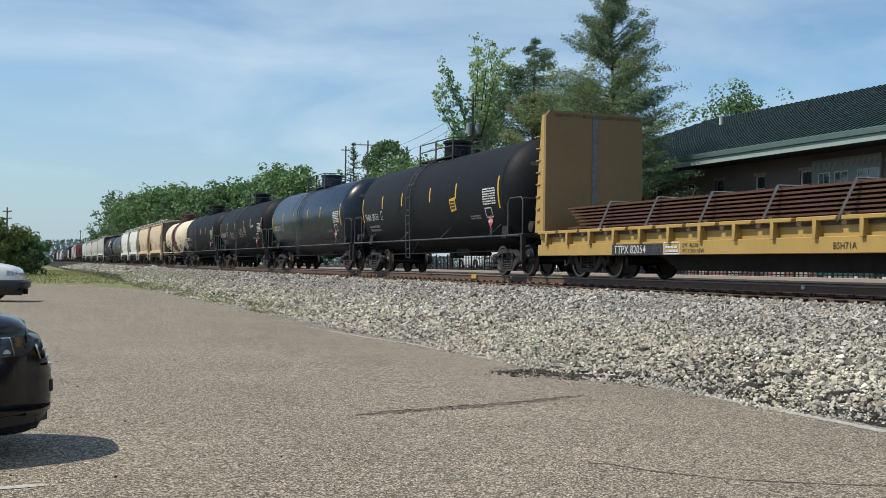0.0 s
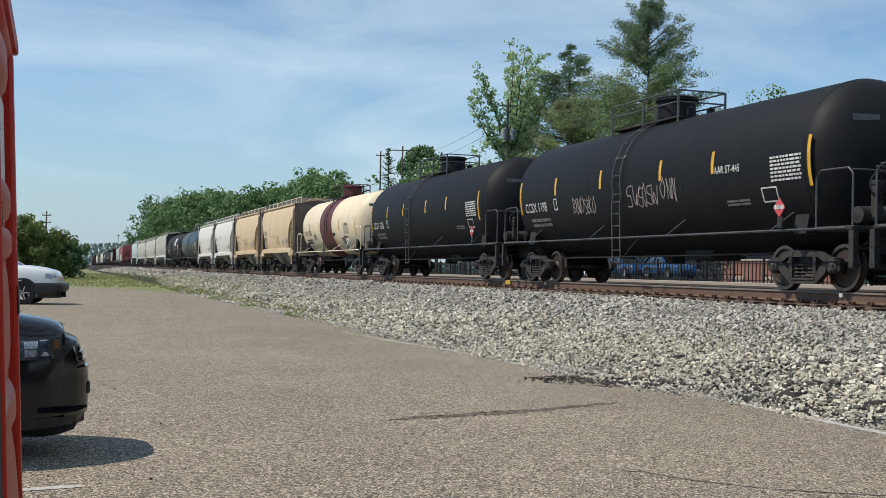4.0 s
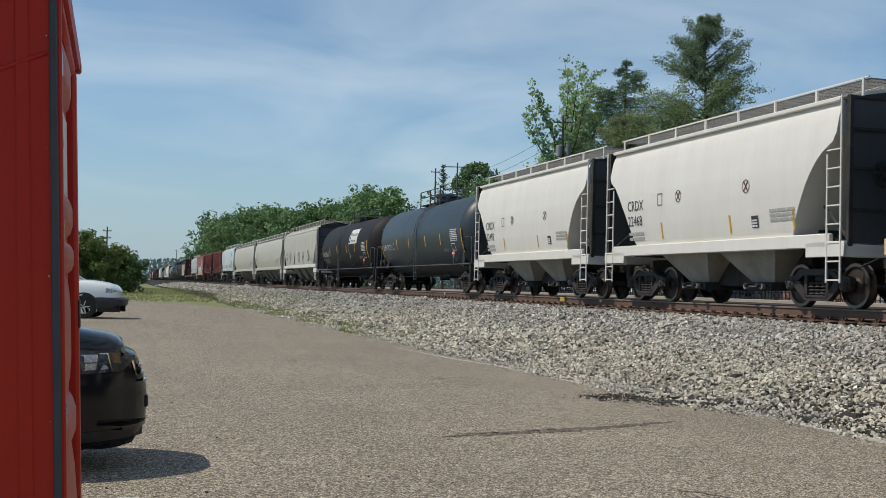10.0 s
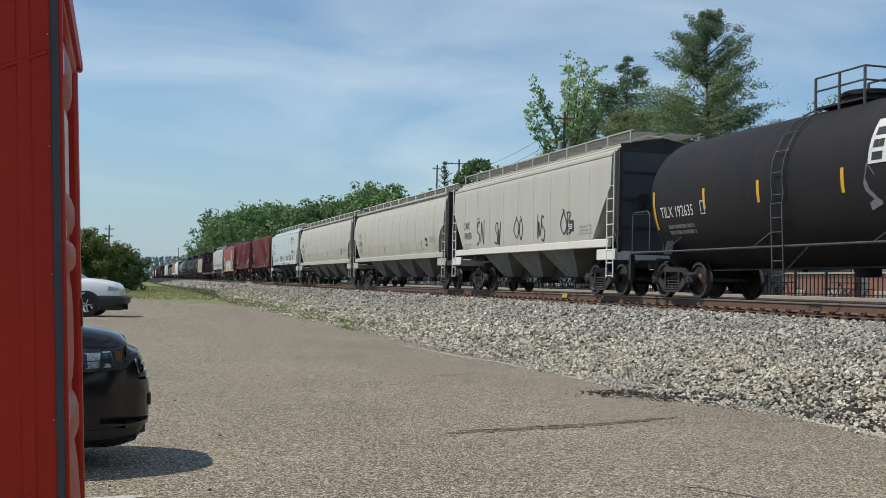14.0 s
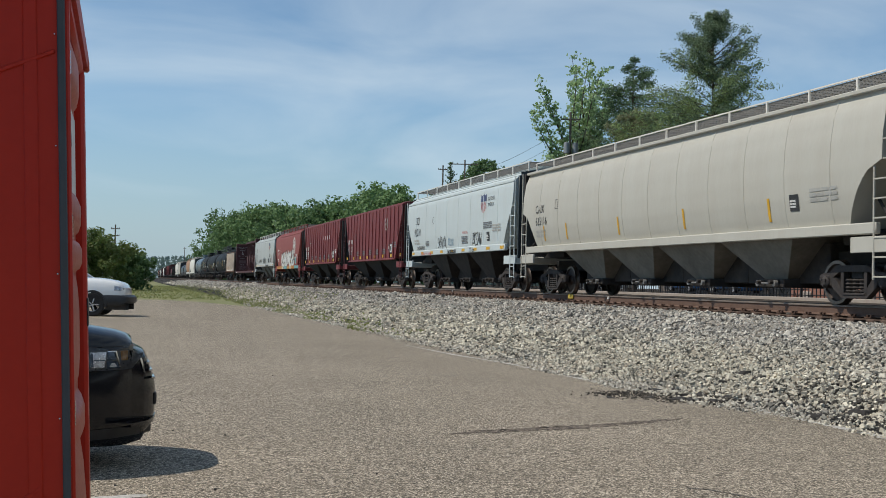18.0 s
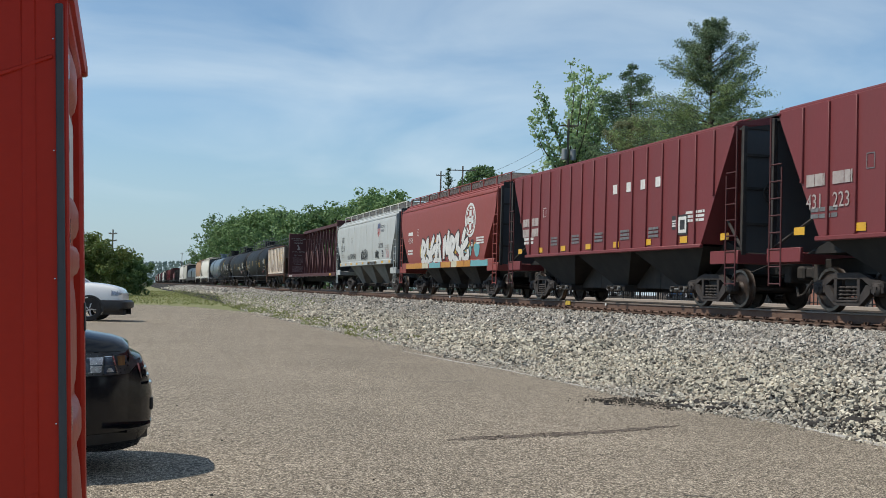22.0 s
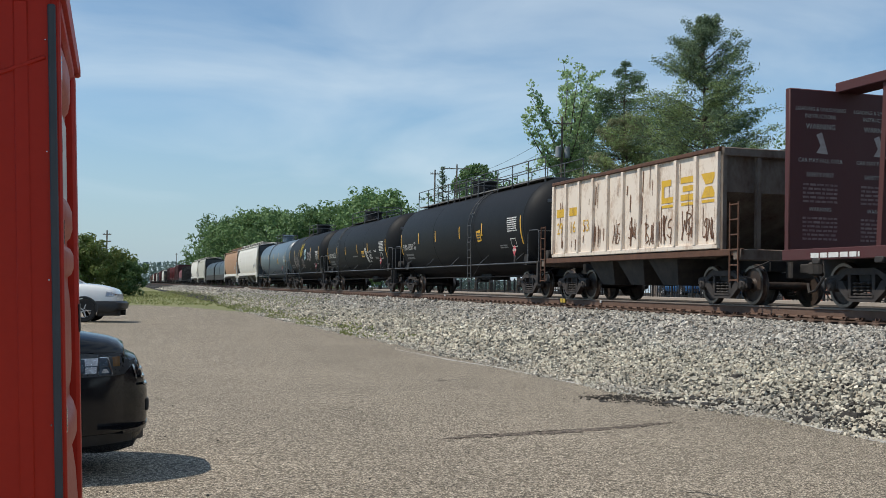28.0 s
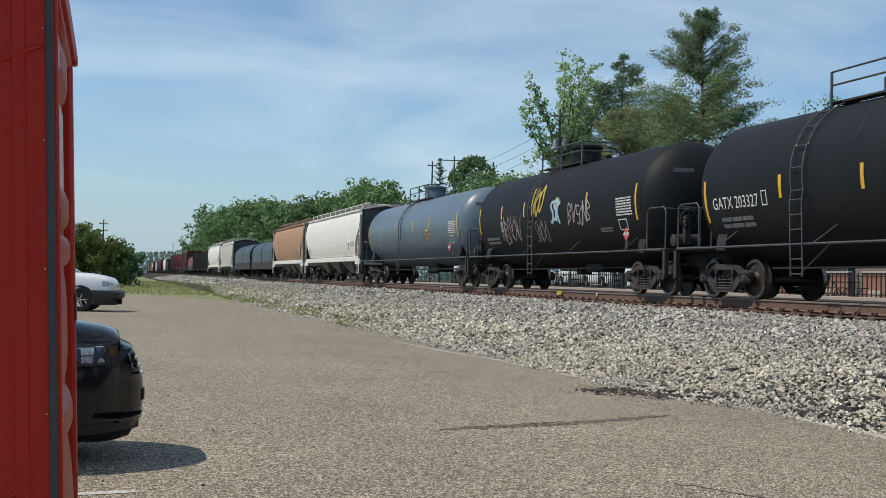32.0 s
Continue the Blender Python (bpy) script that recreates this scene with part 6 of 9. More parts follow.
# ---- ground ----
def speckled(name, cols, scale, patch, rough=0.92, bump=0.4, dist=0.006, binder=0.4):
    """Small stones set in a binder: cells of varied tone over broad worn patches."""
    m = bpy.data.materials.new(name)
    m.use_nodes = True
    n, l = m.node_tree.nodes, m.node_tree.links
    bs, co = n["Principled BSDF"], n.new("ShaderNodeTexCoord")
    vo, no, n2 = n.new("ShaderNodeTexVoronoi"), n.new("ShaderNodeTexNoise"), n.new("ShaderNodeTexNoise")
    vo.inputs["Scale"].default_value = scale
    no.inputs["Scale"].default_value, no.inputs["Detail"].default_value, no.inputs["Roughness"].default_value = patch, 8, 0.65
    n2.inputs["Scale"].default_value, n2.inputs["Detail"].default_value = scale * 0.14, 4
    for x in (vo, no, n2):
        l.new(co.outputs["Object"], x.inputs["Vector"])
    sep = n.new("ShaderNodeSeparateColor")
    l.new(vo.outputs["Color"], sep.inputs["Color"])
    rp = n.new("ShaderNodeValToRGB")
    e = rp.color_ramp.elements
    e[0].color, e[0].position, e[1].color, e[1].position = (*cols[0], 1), 0.05, (*cols[2], 1), 0.95
    e.new(0.55).color = (*cols[1], 1)
    l.new(sep.outputs["Red"], rp.inputs["Fac"])
    mr = n.new("ShaderNodeMapRange")
    mr.inputs["From Min"].default_value, mr.inputs["From Max"].default_value, mr.inputs["To Min"].default_value, mr.inputs["To Max"].default_value = 0.3, 0.7, 0.84, 1.14
    l.new(no.outputs["Fac"], mr.inputs["Value"])
    m3 = n.new("ShaderNodeMapRange")
    m3.inputs["From Min"].default_value, m3.inputs["From Max"].default_value, m3.inputs["To Min"].default_value, m3.inputs["To Max"].default_value = 0.35, 0.65, 0.88, 1.1
    l.new(n2.outputs["Fac"], m3.inputs["Value"])
    mu = n.new("ShaderNodeMath")
    mu.operation = "MULTIPLY"
    l.new(mr.outputs["Result"], mu.inputs[0])
    l.new(m3.outputs["Result"], mu.inputs[1])
    # dark binder between the chips
    gap, mg = n.new("ShaderNodeMapRange"), n.new("ShaderNodeMath")
    gap.inputs["From Min"].default_value, gap.inputs["From Max"].default_value, gap.inputs["To Min"].default_value, gap.inputs["To Max"].default_value = 0.3, 0.6, 1.0, binder
    mg.operation = "MULTIPLY"
    l.new(vo.outputs["Distance"], gap.inputs["Value"])
    l.new(gap.outputs["Result"], mg.inputs[0])
    l.new(mu.outputs["Value"], mg.inputs[1])
    mu = mg
    mx = n.new("ShaderNodeMix")
    mx.data_type, mx.blend_type = "RGBA", "MULTIPLY"
    mx.inputs["Factor"].default_value = 1
    l.new(rp.outputs["Color"], mx.inputs["A"])
    l.new(mu.outputs["Value"], mx.inputs["B"])
    l.new(mx.outputs["Result"], bs.inputs["Base Color"])
    bs.inputs["Roughness"].default_value = rough
    bs.inputs["Specular IOR Level"].default_value = 0.3
    bp = n.new("ShaderNodeBump")
    bp.inputs["Strength"].default_value, bp.inputs["Distance"].default_value = bump, dist
    l.new(vo.outputs["Distance"], bp.inputs["Height"])
    bp.invert = True
    l.new(bp.outputs["Normal"], bs.inputs["Normal"])
    return m


ASPHALT = speckled("chip-seal asphalt", [(0.105, 0.087, 0.062), (0.395, 0.328, 0.24), (0.78, 0.67, 0.52)], 72, 0.3, bump=0.6, dist=0.007, binder=0.45)
# near-black bed: painted shade that shows in the gaps between the stones
BED_SHADE = speckled("ballast bed with gap shade painted in", [(0.01, 0.0095, 0.008), (0.05, 0.046, 0.04), (0.15, 0.14, 0.12)], 22, 0.6, bump=1.0, dist=0.05)
GRASS = material("dry lawn", (0.12, 0.15, 0.04), (0.28, 0.25, 0.12), 0.95, big=0.25, fine=8, bump=0.8, grain=10)
FARGROUND = material("far ground", (0.08, 0.1, 0.04), (0.14, 0.13, 0.07), 0.95, big=0.02, fine=1)
# pavement colours lowered to hold the shade on the train's far side
PAVE = material("worn pavement with train shade in it", (0.045, 0.037, 0.03), (0.085, 0.07, 0.056), 0.97, big=0.3, bump=0.2, spec=0.05)
g = Shape()
g.raw([(-2500, -2500, -0.1), (2500, -2500, -0.1), (2500, 3500, -0.1), (-2500, 3500, -0.1)], [(0, 1, 2, 3)])
solid("ground", g, FARGROUND, "open country ground reaching the horizon", "ground", kind="structure")
lot = Shape().raw([(-60, -30, 0), (7.9, -30, 0), (7.9, 52, 0), (6.6, 62, 0), (4.6, 71, 0), (2.4, 75, 0), (-0.5, 74, 0), (-60, 72, 0)], [(0, 1, 2, 3, 4, 5, 6, 7)])
solid("parking_lot", lot, ASPHALT, "pale chip-seal asphalt parking lot with cracks", "parking lot", kind="structure")
lawn = Shape().raw([(-60, 71, -0.02), (12, 50, -0.02), (12, 400, 0.02), (-60, 400, 0.02)], [(0, 1, 2, 3)])
solid("lawn", lawn, GRASS, "patchy grass strip beyond the lot", "lawn", kind="structure")
# embankment: shoulder, crown and the flat land beyond, following the line
BED = [(-7.75, -0.04), (-7.35, 0.03), (-6.1, 0.27), (-3.1, 0.78), (-1.9, 0.89), (-1.2, 0.915), (1.9, 0.93), (3.4, 1.1)]


def bed_z(dx):
    return float(np.interp(dx, [p[0] for p in BED], [p[1] for p in BED]))


ys = [-40 + 4 * k for k in range(36)] + [110 + 15 * k for k in range(70)]
vs = [(line_x(y) + x, y, z) for y in ys for x, z in BED]
n = len(BED)
solid("ballast_bed", Shape().raw(vs, [(i * n + k, i * n + k + 1, (i + 1) * n + k + 1, (i + 1) * n + k) for i in range(len(ys) - 1) for k in range(n - 1)]), BED_SHADE, "crushed-stone embankment, near-black for the shade between its stones", "track bed", kind="structure")
vs = [(line_x(y) + x, y, z) for y in ys for x, z in ((3.4, 1.1), (300, 1.3))]
solid("pavement", Shape().raw(vs, [(2 * i, 2 * i + 1, 2 * i + 3, 2 * i + 2) for i in range(len(ys) - 1)]), PAVE, "worn paved ground beyond the track, darkened for shade", "pavement", kind="structure")

# ---- track ----
track = thing("track", "rusty rails on dark ties in pale ballast", "railway track", kind="structure")


def rail(x0):
    half = [(0.0, 0.0), (0.03, -0.002), (0.037, -0.01), (0.038, -0.036), (0.012, -0.05), (0.011, -0.185), (0.03, -0.2), (0.08, -0.21), (0.08, -0.226)]
    ring = [(x, z) for x, z in half] + [(-x, z) for x, z in reversed(half[1:])]
    vs = [(line_x(y) + x0 + x, y, RAIL_Z + z) for y in ys for x, z in ring]
    n = len(ring)
    me = Shape().raw(vs, [(i * n + k, i * n + (k + 1) % n, (i + 1) * n + (k + 1) % n, (i + 1) * n + k) for i in range(len(ys) - 1) for k in range(n)]).mesh("rail", 30)
    me.materials.append(RAILSIDE)
    me.materials.append(RAILTOP)
    for p in me.polygons:
        if p.center.z > RAIL_Z - 0.03:
            p.material_index = 1
    return part("rail", me, RAILSIDE, track, "rusty steel rail with a polished head")


rail(-GAUGE)
rail(GAUGE)


def quads(name, centers, size, rng, mat, up=0.0, ratio=1.0, facing=None):
    """Many small leaf-like quads in one mesh."""
    n = len(centers)
    nrm = rng.normal(size=(n, 3))
    if facing is not None:
        nrm = nrm * 0.45 + facing
    nrm[:, 2] += up * np.sign(nrm[:, 2])
    nrm /= np.linalg.norm(nrm, axis=1)[:, None]
    a = np.cross(nrm, rng.normal(size=(n, 3)))
    a /= np.linalg.norm(a, axis=1)[:, None]
    b = np.cross(nrm, a) * ratio
    s = (size * rng.uniform(0.6, 1.3, n))[:, None] / 2
    # a leaf: four corners, drawn in to a point at the tips
    co = np.stack([centers - a * s, centers - b * s * 0.75 + nrm * s * 0.2, centers + a * s, centers + b * s * 0.75 + nrm * s * 0.2], 1).reshape(-1, 3)
    me = bpy.data.meshes.new(name)
    me.vertices.add(4 * n)
    me.vertices.foreach_set("co", co.astype(np.float32).ravel())
    me.loops.add(4 * n)
    me.loops.foreach_set("vertex_index", np.arange(4 * n, dtype=np.int32))
    me.polygons.add(n)
    me.polygons.foreach_set("loop_start", np.arange(0, 4 * n, 4, dtype=np.int32))
    me.update(calc_edges=True)
    me.materials.append(mat)
    return me


def island(name, cols, rough=0.9, transl=0.0, spec=0.3, bump=0.0, dusty=None):
    """Each loose piece takes its own tone from the ramp."""
    m = bpy.data.materials.new(name)
    m.use_nodes = True
    nn, l = m.node_tree.nodes, m.node_tree.links
    bs, ge, rp = nn["Principled BSDF"], nn.new("ShaderNodeNewGeometry"), nn.new("ShaderNodeValToRGB")
    e = rp.color_ramp.elements
    e[0].color, e[1].color = (*cols[0], 1), (*cols[-1], 1)
    for k, c in enumerate(cols[1:-1]):
        e.new((k + 1) / (len(cols) - 1)).color = (*c, 1)
    l.new(ge.outputs["Random Per Island"], rp.inputs["Fac"])
    col = rp.outputs["Color"]
    if bump:
        # broad paler and darker drifts
        pt, pm, px, pc = nn.new("ShaderNodeTexNoise"), nn.new("ShaderNodeMapRange"), nn.new("ShaderNodeMix"), nn.new("ShaderNodeTexCoord")
        pt.inputs["Scale"].default_value, pt.inputs["Detail"].default_value = 0.55, 4
        pm.inputs["From Min"].default_value, pm.inputs["From Max"].default_value = 0.35, 0.65
        pm.inputs["To Min"].default_value, pm.inputs["To Max"].default_value = 0.86, 1.14
        px.data_type, px.blend_type = "RGBA", "MULTIPLY"
        px.inputs["Factor"].default_value = 1.0
        l.new(pc.outputs["Object"], pt.inputs["Vector"])
        l.new(pt.outputs["Fac"], pm.inputs["Value"])
        l.new(col, px.inputs["A"])
        l.new(pm.outputs["Result"], px.inputs["B"])
        col = px.outputs["Result"]
        if dusty:
            # a strip of cream dust along the bank, frayed at its borders
            sx, wob, fa = nn.new("ShaderNodeSeparateXYZ"), nn.new("ShaderNodeMath"), nn.new("ShaderNodeValToRGB")
            wob.operation = "MULTIPLY_ADD"
            wob.inputs[1].default_value = 3.6
            l.new(pc.outputs["Object"], sx.inputs["Vector"])
            l.new(pt.outputs["Fac"], wob.inputs[0])
            l.new(sx.outputs["X"], wob.inputs[2])
            rg = nn.new("ShaderNodeMapRange")
            rg.inputs["From Min"].default_value, rg.inputs["From Max"].default_value = dusty[0] + 0.9, dusty[2] + 2.6
            l.new(wob.outputs["Value"], rg.inputs["Value"])
            q = fa.color_ramp.elements
            q[0].color, q[1].color = (1.06, 1.04, 1.0, 1), (0.97, 0.95, 0.93, 1)
            q.new(0.25).color = (1.15, 1.1, 0.99, 1)
            q.new(0.55).color = (1.14, 1.1, 0.99, 1)
            du = nn.new("ShaderNodeMix")
            du.data_type, du.blend_type = "RGBA", "MULTIPLY"
            du.inputs["Factor"].default_value = 1.0
            l.new(rg.outputs["Result"], fa.inputs["Fac"])
            l.new(col, du.inputs["A"])
            l.new(fa.outputs["Color"], du.inputs["B"])
            col = du.outputs["Result"]
    l.new(col, bs.inputs["Base Color"])
    bs.inputs["Roughness"].default_value, bs.inputs["Specular IOR Level"].default_value = rough, spec
    if transl:
        tr, mx = nn.new("ShaderNodeBsdfTranslucent"), nn.new("ShaderNodeMixShader")
        mx.inputs["Fac"].default_value = transl
        l.new(rp.outputs["Color"], tr.inputs["Color"])
        l.new(bs.outputs["BSDF"], mx.inputs[1])
        l.new(tr.outputs["BSDF"], mx.inputs[2])
        l.new(mx.outputs["Shader"], nn["Material Output"].inputs["Surface"])
    if bump:
        no, bp, co = nn.new("ShaderNodeTexNoise"), nn.new("ShaderNodeBump"), nn.new("ShaderNodeTexCoord")
        no.inputs["Scale"].default_value = 30
        l.new(co.outputs["Object"], no.inputs["Vector"])
        l.new(no.outputs["Fac"], bp.inputs["Height"])
        bp.inputs["Strength"].default_value, bp.inputs["Distance"].default_value = bump, 0.02
        l.new(bp.outputs["Normal"], bs.inputs["Normal"])
    return m


STONE = island("crushed limestone", [(0.1, 0.097, 0.088), (0.24, 0.232, 0.208), (0.4, 0.384, 0.337), (0.56, 0.53, 0.465), (0.34, 0.298, 0.246), (0.46, 0.437, 0.383), (0.74, 0.705, 0.62)], 0.95, bump=0.4, dusty=(7.9, 9.0, 10.9))


# where the lot's asphalt ends and the gravel begins
EDGE_Y = [8.0, 9.5, 10.8, 12.0, 12.8, 14.9, 16.2, 20.5, 23.4, 31, 40, 59, 76, 110]
EDGE_X = [7.85, 7.76, 7.6, 7.5, 7.28, 7.15, 7.15, 7.15, 7.08, 7.1, 6.9, 6.9, 7.3, 9.5]


def stones(name, x0, x1, y0, y1, count, size, seed, lift=0.2, mat=None, label="pale angular crushed-stone ballast on the bank", spots=None):
    """Angular stones strewn on the bank; x is the distance from the track's middle."""
    rng = np.random.default_rng(seed)
    y = rng.uniform(y0, y1, count)
    dx = rng.uniform(x0, x1, count)
    z = np.interp(dx, [p[0] for p in BED], [p[1] for p in BED])
    x = TRACK_X + BEND * np.maximum(y, 0) ** 2 + dx
    if spots:
        pick = rng.integers(0, len(spots), count)
        ctr = np.array(spots)[pick]
        dx, y = ctr[:, 0] + rng.normal(0, 1, count) * ctr[:, 2] - TRACK_X, ctr[:, 1] + rng.normal(0, 1, count) * ctr[:, 3]
        z = np.maximum(np.interp(dx, [p[0] for p in BED], [p[1] for p in BED]), 0.0)
        x = TRACK_X + dx
    s = size * rng.lognormal(0, 0.27, count)
    edge = np.interp(y, EDGE_Y, EDGE_X) + 0.09 * np.sin(y * 2.3 + 1) + 0.05 * np.sin(y * 6.1)
    keep = np.ones(count, bool) if spots else x > edge + np.abs(rng.normal(0, 0.05, count))
    keep &= x < 1.0 * y + 0.6      # nothing beside and behind the standing place
    z = np.maximum(z, 0.0)
    s *= np.clip(0.62 + (x - edge) / 2.6, 0.6, 1.0)      # finer towards the foot
    x, y, z, s = x[keep], y[keep], z[keep], s[keep]
    count = len(x)
    c = np.stack([x, y, z + s * (lift + rng.uniform(-0.6, 0.55, count))], 1)
    base = np.array([(-0.72, -0.5, -0.36), (0.7, -0.54, -0.38), (0.74, 0.5, -0.36), (-0.68, 0.54, -0.38), (-0.6, -0.42, 0.36), (0.56, -0.46, 0.34), (0.58, 0.42, 0.38), (-0.56, 0.4, 0.33)], float)
    co = base[None] * rng.uniform(0.65, 1.2, (count, 1, 3)) * (1.08, 0.92, 1.45) + rng.normal(0, 0.13, (count, 8, 3))
    half, tilt = rng.uniform(0, math.pi, count), rng.normal(0, 0.3, (count, 2))      # lying flat, with some tilt
    q = np.stack([np.cos(half), tilt[:, 0], tilt[:, 1], np.sin(half)], 1)
    q /= np.linalg.norm(q, axis=1)[:, None]
    w, a, b, d = q.T
    R = np.stack([np.stack([1 - 2 * (b * b + d * d), 2 * (a * b - d * w), 2 * (a * d + b * w)], 1), np.stack([2 * (a * b + d * w), 1 - 2 * (a * a + d * d), 2 * (b * d - a * w)], 1), np.stack([2 * (a * d - b * w), 2 * (b * d + a * w), 1 - 2 * (a * a + b * b)], 1)], 1)
    co = np.einsum("nij,nkj->nki", R, co) * s[:, None, None]
    co = (co + c[:, None]).reshape(-1, 3)
    f = np.array([(3, 2, 1, 0), (4, 5, 6, 7), (0, 1, 5, 4), (1, 2, 6, 5), (2, 3, 7, 6), (3, 0, 4, 7)])
    fa = (np.arange(count)[:, None, None] * 8 + f[None]).reshape(-1)
    me = bpy.data.meshes.new(name)
    me.vertices.add(len(co))
    me.vertices.foreach_set("co", co.astype(np.float32).ravel())
    me.loops.add(len(fa))
    me.loops.foreach_set("vertex_index", fa.astype(np.int32))
    me.polygons.add(count * 6)
    me.polygons.foreach_set("loop_start", np.arange(0, count * 24, 4, dtype=np.int32))
    me.update(calc_edges=True)
    me.shade_flat()
    me.materials.append(mat or STONE)
    return tagged(new(name, me), label, "ballast", kind="stuff")


# ---- trees ----
BARK = material("grey-brown bark", (0.06, 0.048, 0.036), (0.13, 0.105, 0.08), 0.95, big=2, stretch=(4, 4, 0.6), bump=0.8, grain=12)
LEAF = island("fresh green leaves", [(0.105, 0.19, 0.07), (0.15, 0.25, 0.095), (0.21, 0.32, 0.13), (0.125, 0.215, 0.08)], 0.6, 0.3)
LEAF_PALE = island("young pale leaves", [(0.32, 0.46, 0.21), (0.4, 0.54, 0.28), (0.27, 0.4, 0.17), (0.5, 0.62, 0.38)], 0.6, 0.5)
LEAF_DARK = island("dark green leaves", [(0.085, 0.155, 0.06), (0.12, 0.205, 0.08), (0.155, 0.25, 0.1)], 0.6, 0.3)
LEAF_OLIVE = island("olive and rusty leaves", [(0.1, 0.14, 0.04), (0.15, 0.21, 0.06), (0.18, 0.2, 0.07), (0.12, 0.2, 0.055)], 0.6, 0.35)
NEEDLE = island("blue-green pine needles", [(0.11, 0.165, 0.1), (0.16, 0.225, 0.13), (0.22, 0.3, 0.17), (0.13, 0.19, 0.11)], 0.65, 0.4)
# lit copy of the pine needles, sunlight put into the colour
NEEDLE_LIT = island("yellow-green pine needles with sunlight painted in", [(0.2, 0.28, 0.11), (0.27, 0.36, 0.14), (0.34, 0.44, 0.19), (0.22, 0.3, 0.12)], 0.65, 0.4)
NEEDLE_DK = island("dark spruce needles", [(0.09, 0.155, 0.09), (0.135, 0.215, 0.115), (0.19, 0.285, 0.15)], 0.65, 0.4)
NEEDLE_BROWN = island("olive-brown conifer needles", [(0.17, 0.2, 0.105), (0.22, 0.25, 0.13), (0.28, 0.3, 0.165), (0.21, 0.19, 0.12)], 0.65, 0.4)


def crooked(rnd, p, d, length, n, wander, rise=0.0):
    pts, p, d = [Vector(p)], Vector(p), Vector(d).normalized()
    for _ in range(n):
        d = (d + Vector((rnd.uniform(-1, 1), rnd.uniform(-1, 1), rnd.uniform(-1, 1))) * wander + Vector((0, 0, rise))).normalized()
        p = p + d * (length / n)
        pts.append(p.copy())
    return pts


def leafy_tree(label, x, y, z, height, width, seed, leaf, count, size, sparse=False, low=0.25, name="tree", round_crown=False):
    rnd, rng = random.Random(seed), np.random.default_rng(seed)
    t = thing(name, label, "tree", pose(x, y, z))
    trunk = crooked(rnd, (0, 0, -0.2), (0, 0, 1), height * (0.9 if sparse else 0.72), 8, 0.06, 0.12)
    r0 = height * (0.0085 if sparse else 0.016)
    tr = Shape().rod(trunk, [r0 * (1 - 0.85 * k / 8) for k in range(9)], 8)
    part("trunk", tr, BARK, t)
    tips = []
    limbs = 16 if sparse else 13
    for k in range(limbs):
        q = low + (0.97 - low) * (k + rnd.random() * 0.6) / limbs
        base = trunk[min(8, int(q * 8))].lerp(trunk[min(8, int(q * 8) + 1)], (q * 8) % 1)
        ang = k * 2.4 + rnd.uniform(-0.4, 0.4)
        up = 1.5 if sparse else 0.45
        reach = width * 0.5 * (math.sin(math.pi * min(1, 0.25 + 0.75 * q)) ** 0.6) * rnd.uniform(0.75, 1.1)
        pts = crooked(rnd, base, (math.cos(ang), math.sin(ang), up), reach * (1.35 if sparse else 1.15), 5, 0.16, 0.1 if sparse else 0.04)
        part("limb", Shape().rod(pts, [r0 * 0.4 * (1 - 0.16 * i) for i in range(6)], 5), BARK, t)
        tips += [(p, 0.6) for p in pts[2:]]
        if sparse:
            for i in (2, 3, 4):
                tw = crooked(rnd, pts[i], (rnd.uniform(-1, 1), rnd.uniform(-1, 1), 0.9), reach * 0.45, 3, 0.2, 0.1)
                part("twig", Shape().rod(tw, [r0 * 0.14, r0 * 0.1, r0 * 0.07, r0 * 0.04], 4), BARK, t)
                tips += [(p, 0.35) for p in tw[1:]]
    tips += [(p, 0.5) for p in trunk[5:]]
    cs, fc = [], []
    per = max(3, count // len(tips))
    spread = width * (0.035 if sparse else 0.105)
    for p, w in tips:
        m = int(per * rnd.uniform(0.4, 1.6))
        sub = [Vector((rnd.uniform(-1.4, 1.4), rnd.uniform(-1.4, 1.4), rnd.uniform(-1, 1))) * spread + p for _ in range(2 if sparse else 5)]
        for s in sub:
            k = max(1, m // len(sub))
            d = rng.normal(size=(k, 3))
            d /= np.linalg.norm(d, axis=1)[:, None]
            rad = spread * (0.55 if sparse else 0.75) * rng.uniform(0.45, 1.0, k)[:, None] ** 0.6
            cs.append(np.array(s)[None] + d * rad * np.array([1, 1, 0.8]))
            fc.append(d + np.array((0, 0, 0.35)))
    cs, fc = np.concatenate(cs), np.concatenate(fc)
    if round_crown:
        o, r = np.array((0, 0, height * 0.68)), np.array((width * 0.5, width * 0.5, height * 0.32))
        mid = (np.percentile(cs, 4, axis=0) + np.percentile(cs, 96, axis=0)) / 2
        q = (cs - mid) / np.percentile(np.abs(cs - mid), 88, axis=0)
        far = np.maximum(np.linalg.norm(q, axis=1), 1e-6)[:, None]
        cs = o + q / far * np.minimum(far, rng.uniform(0.8, 1.02, (len(q), 1))) * r
    part("crown", quads("crown", cs, size, rng, leaf, facing=None if sparse else fc), leaf, t)
    return t


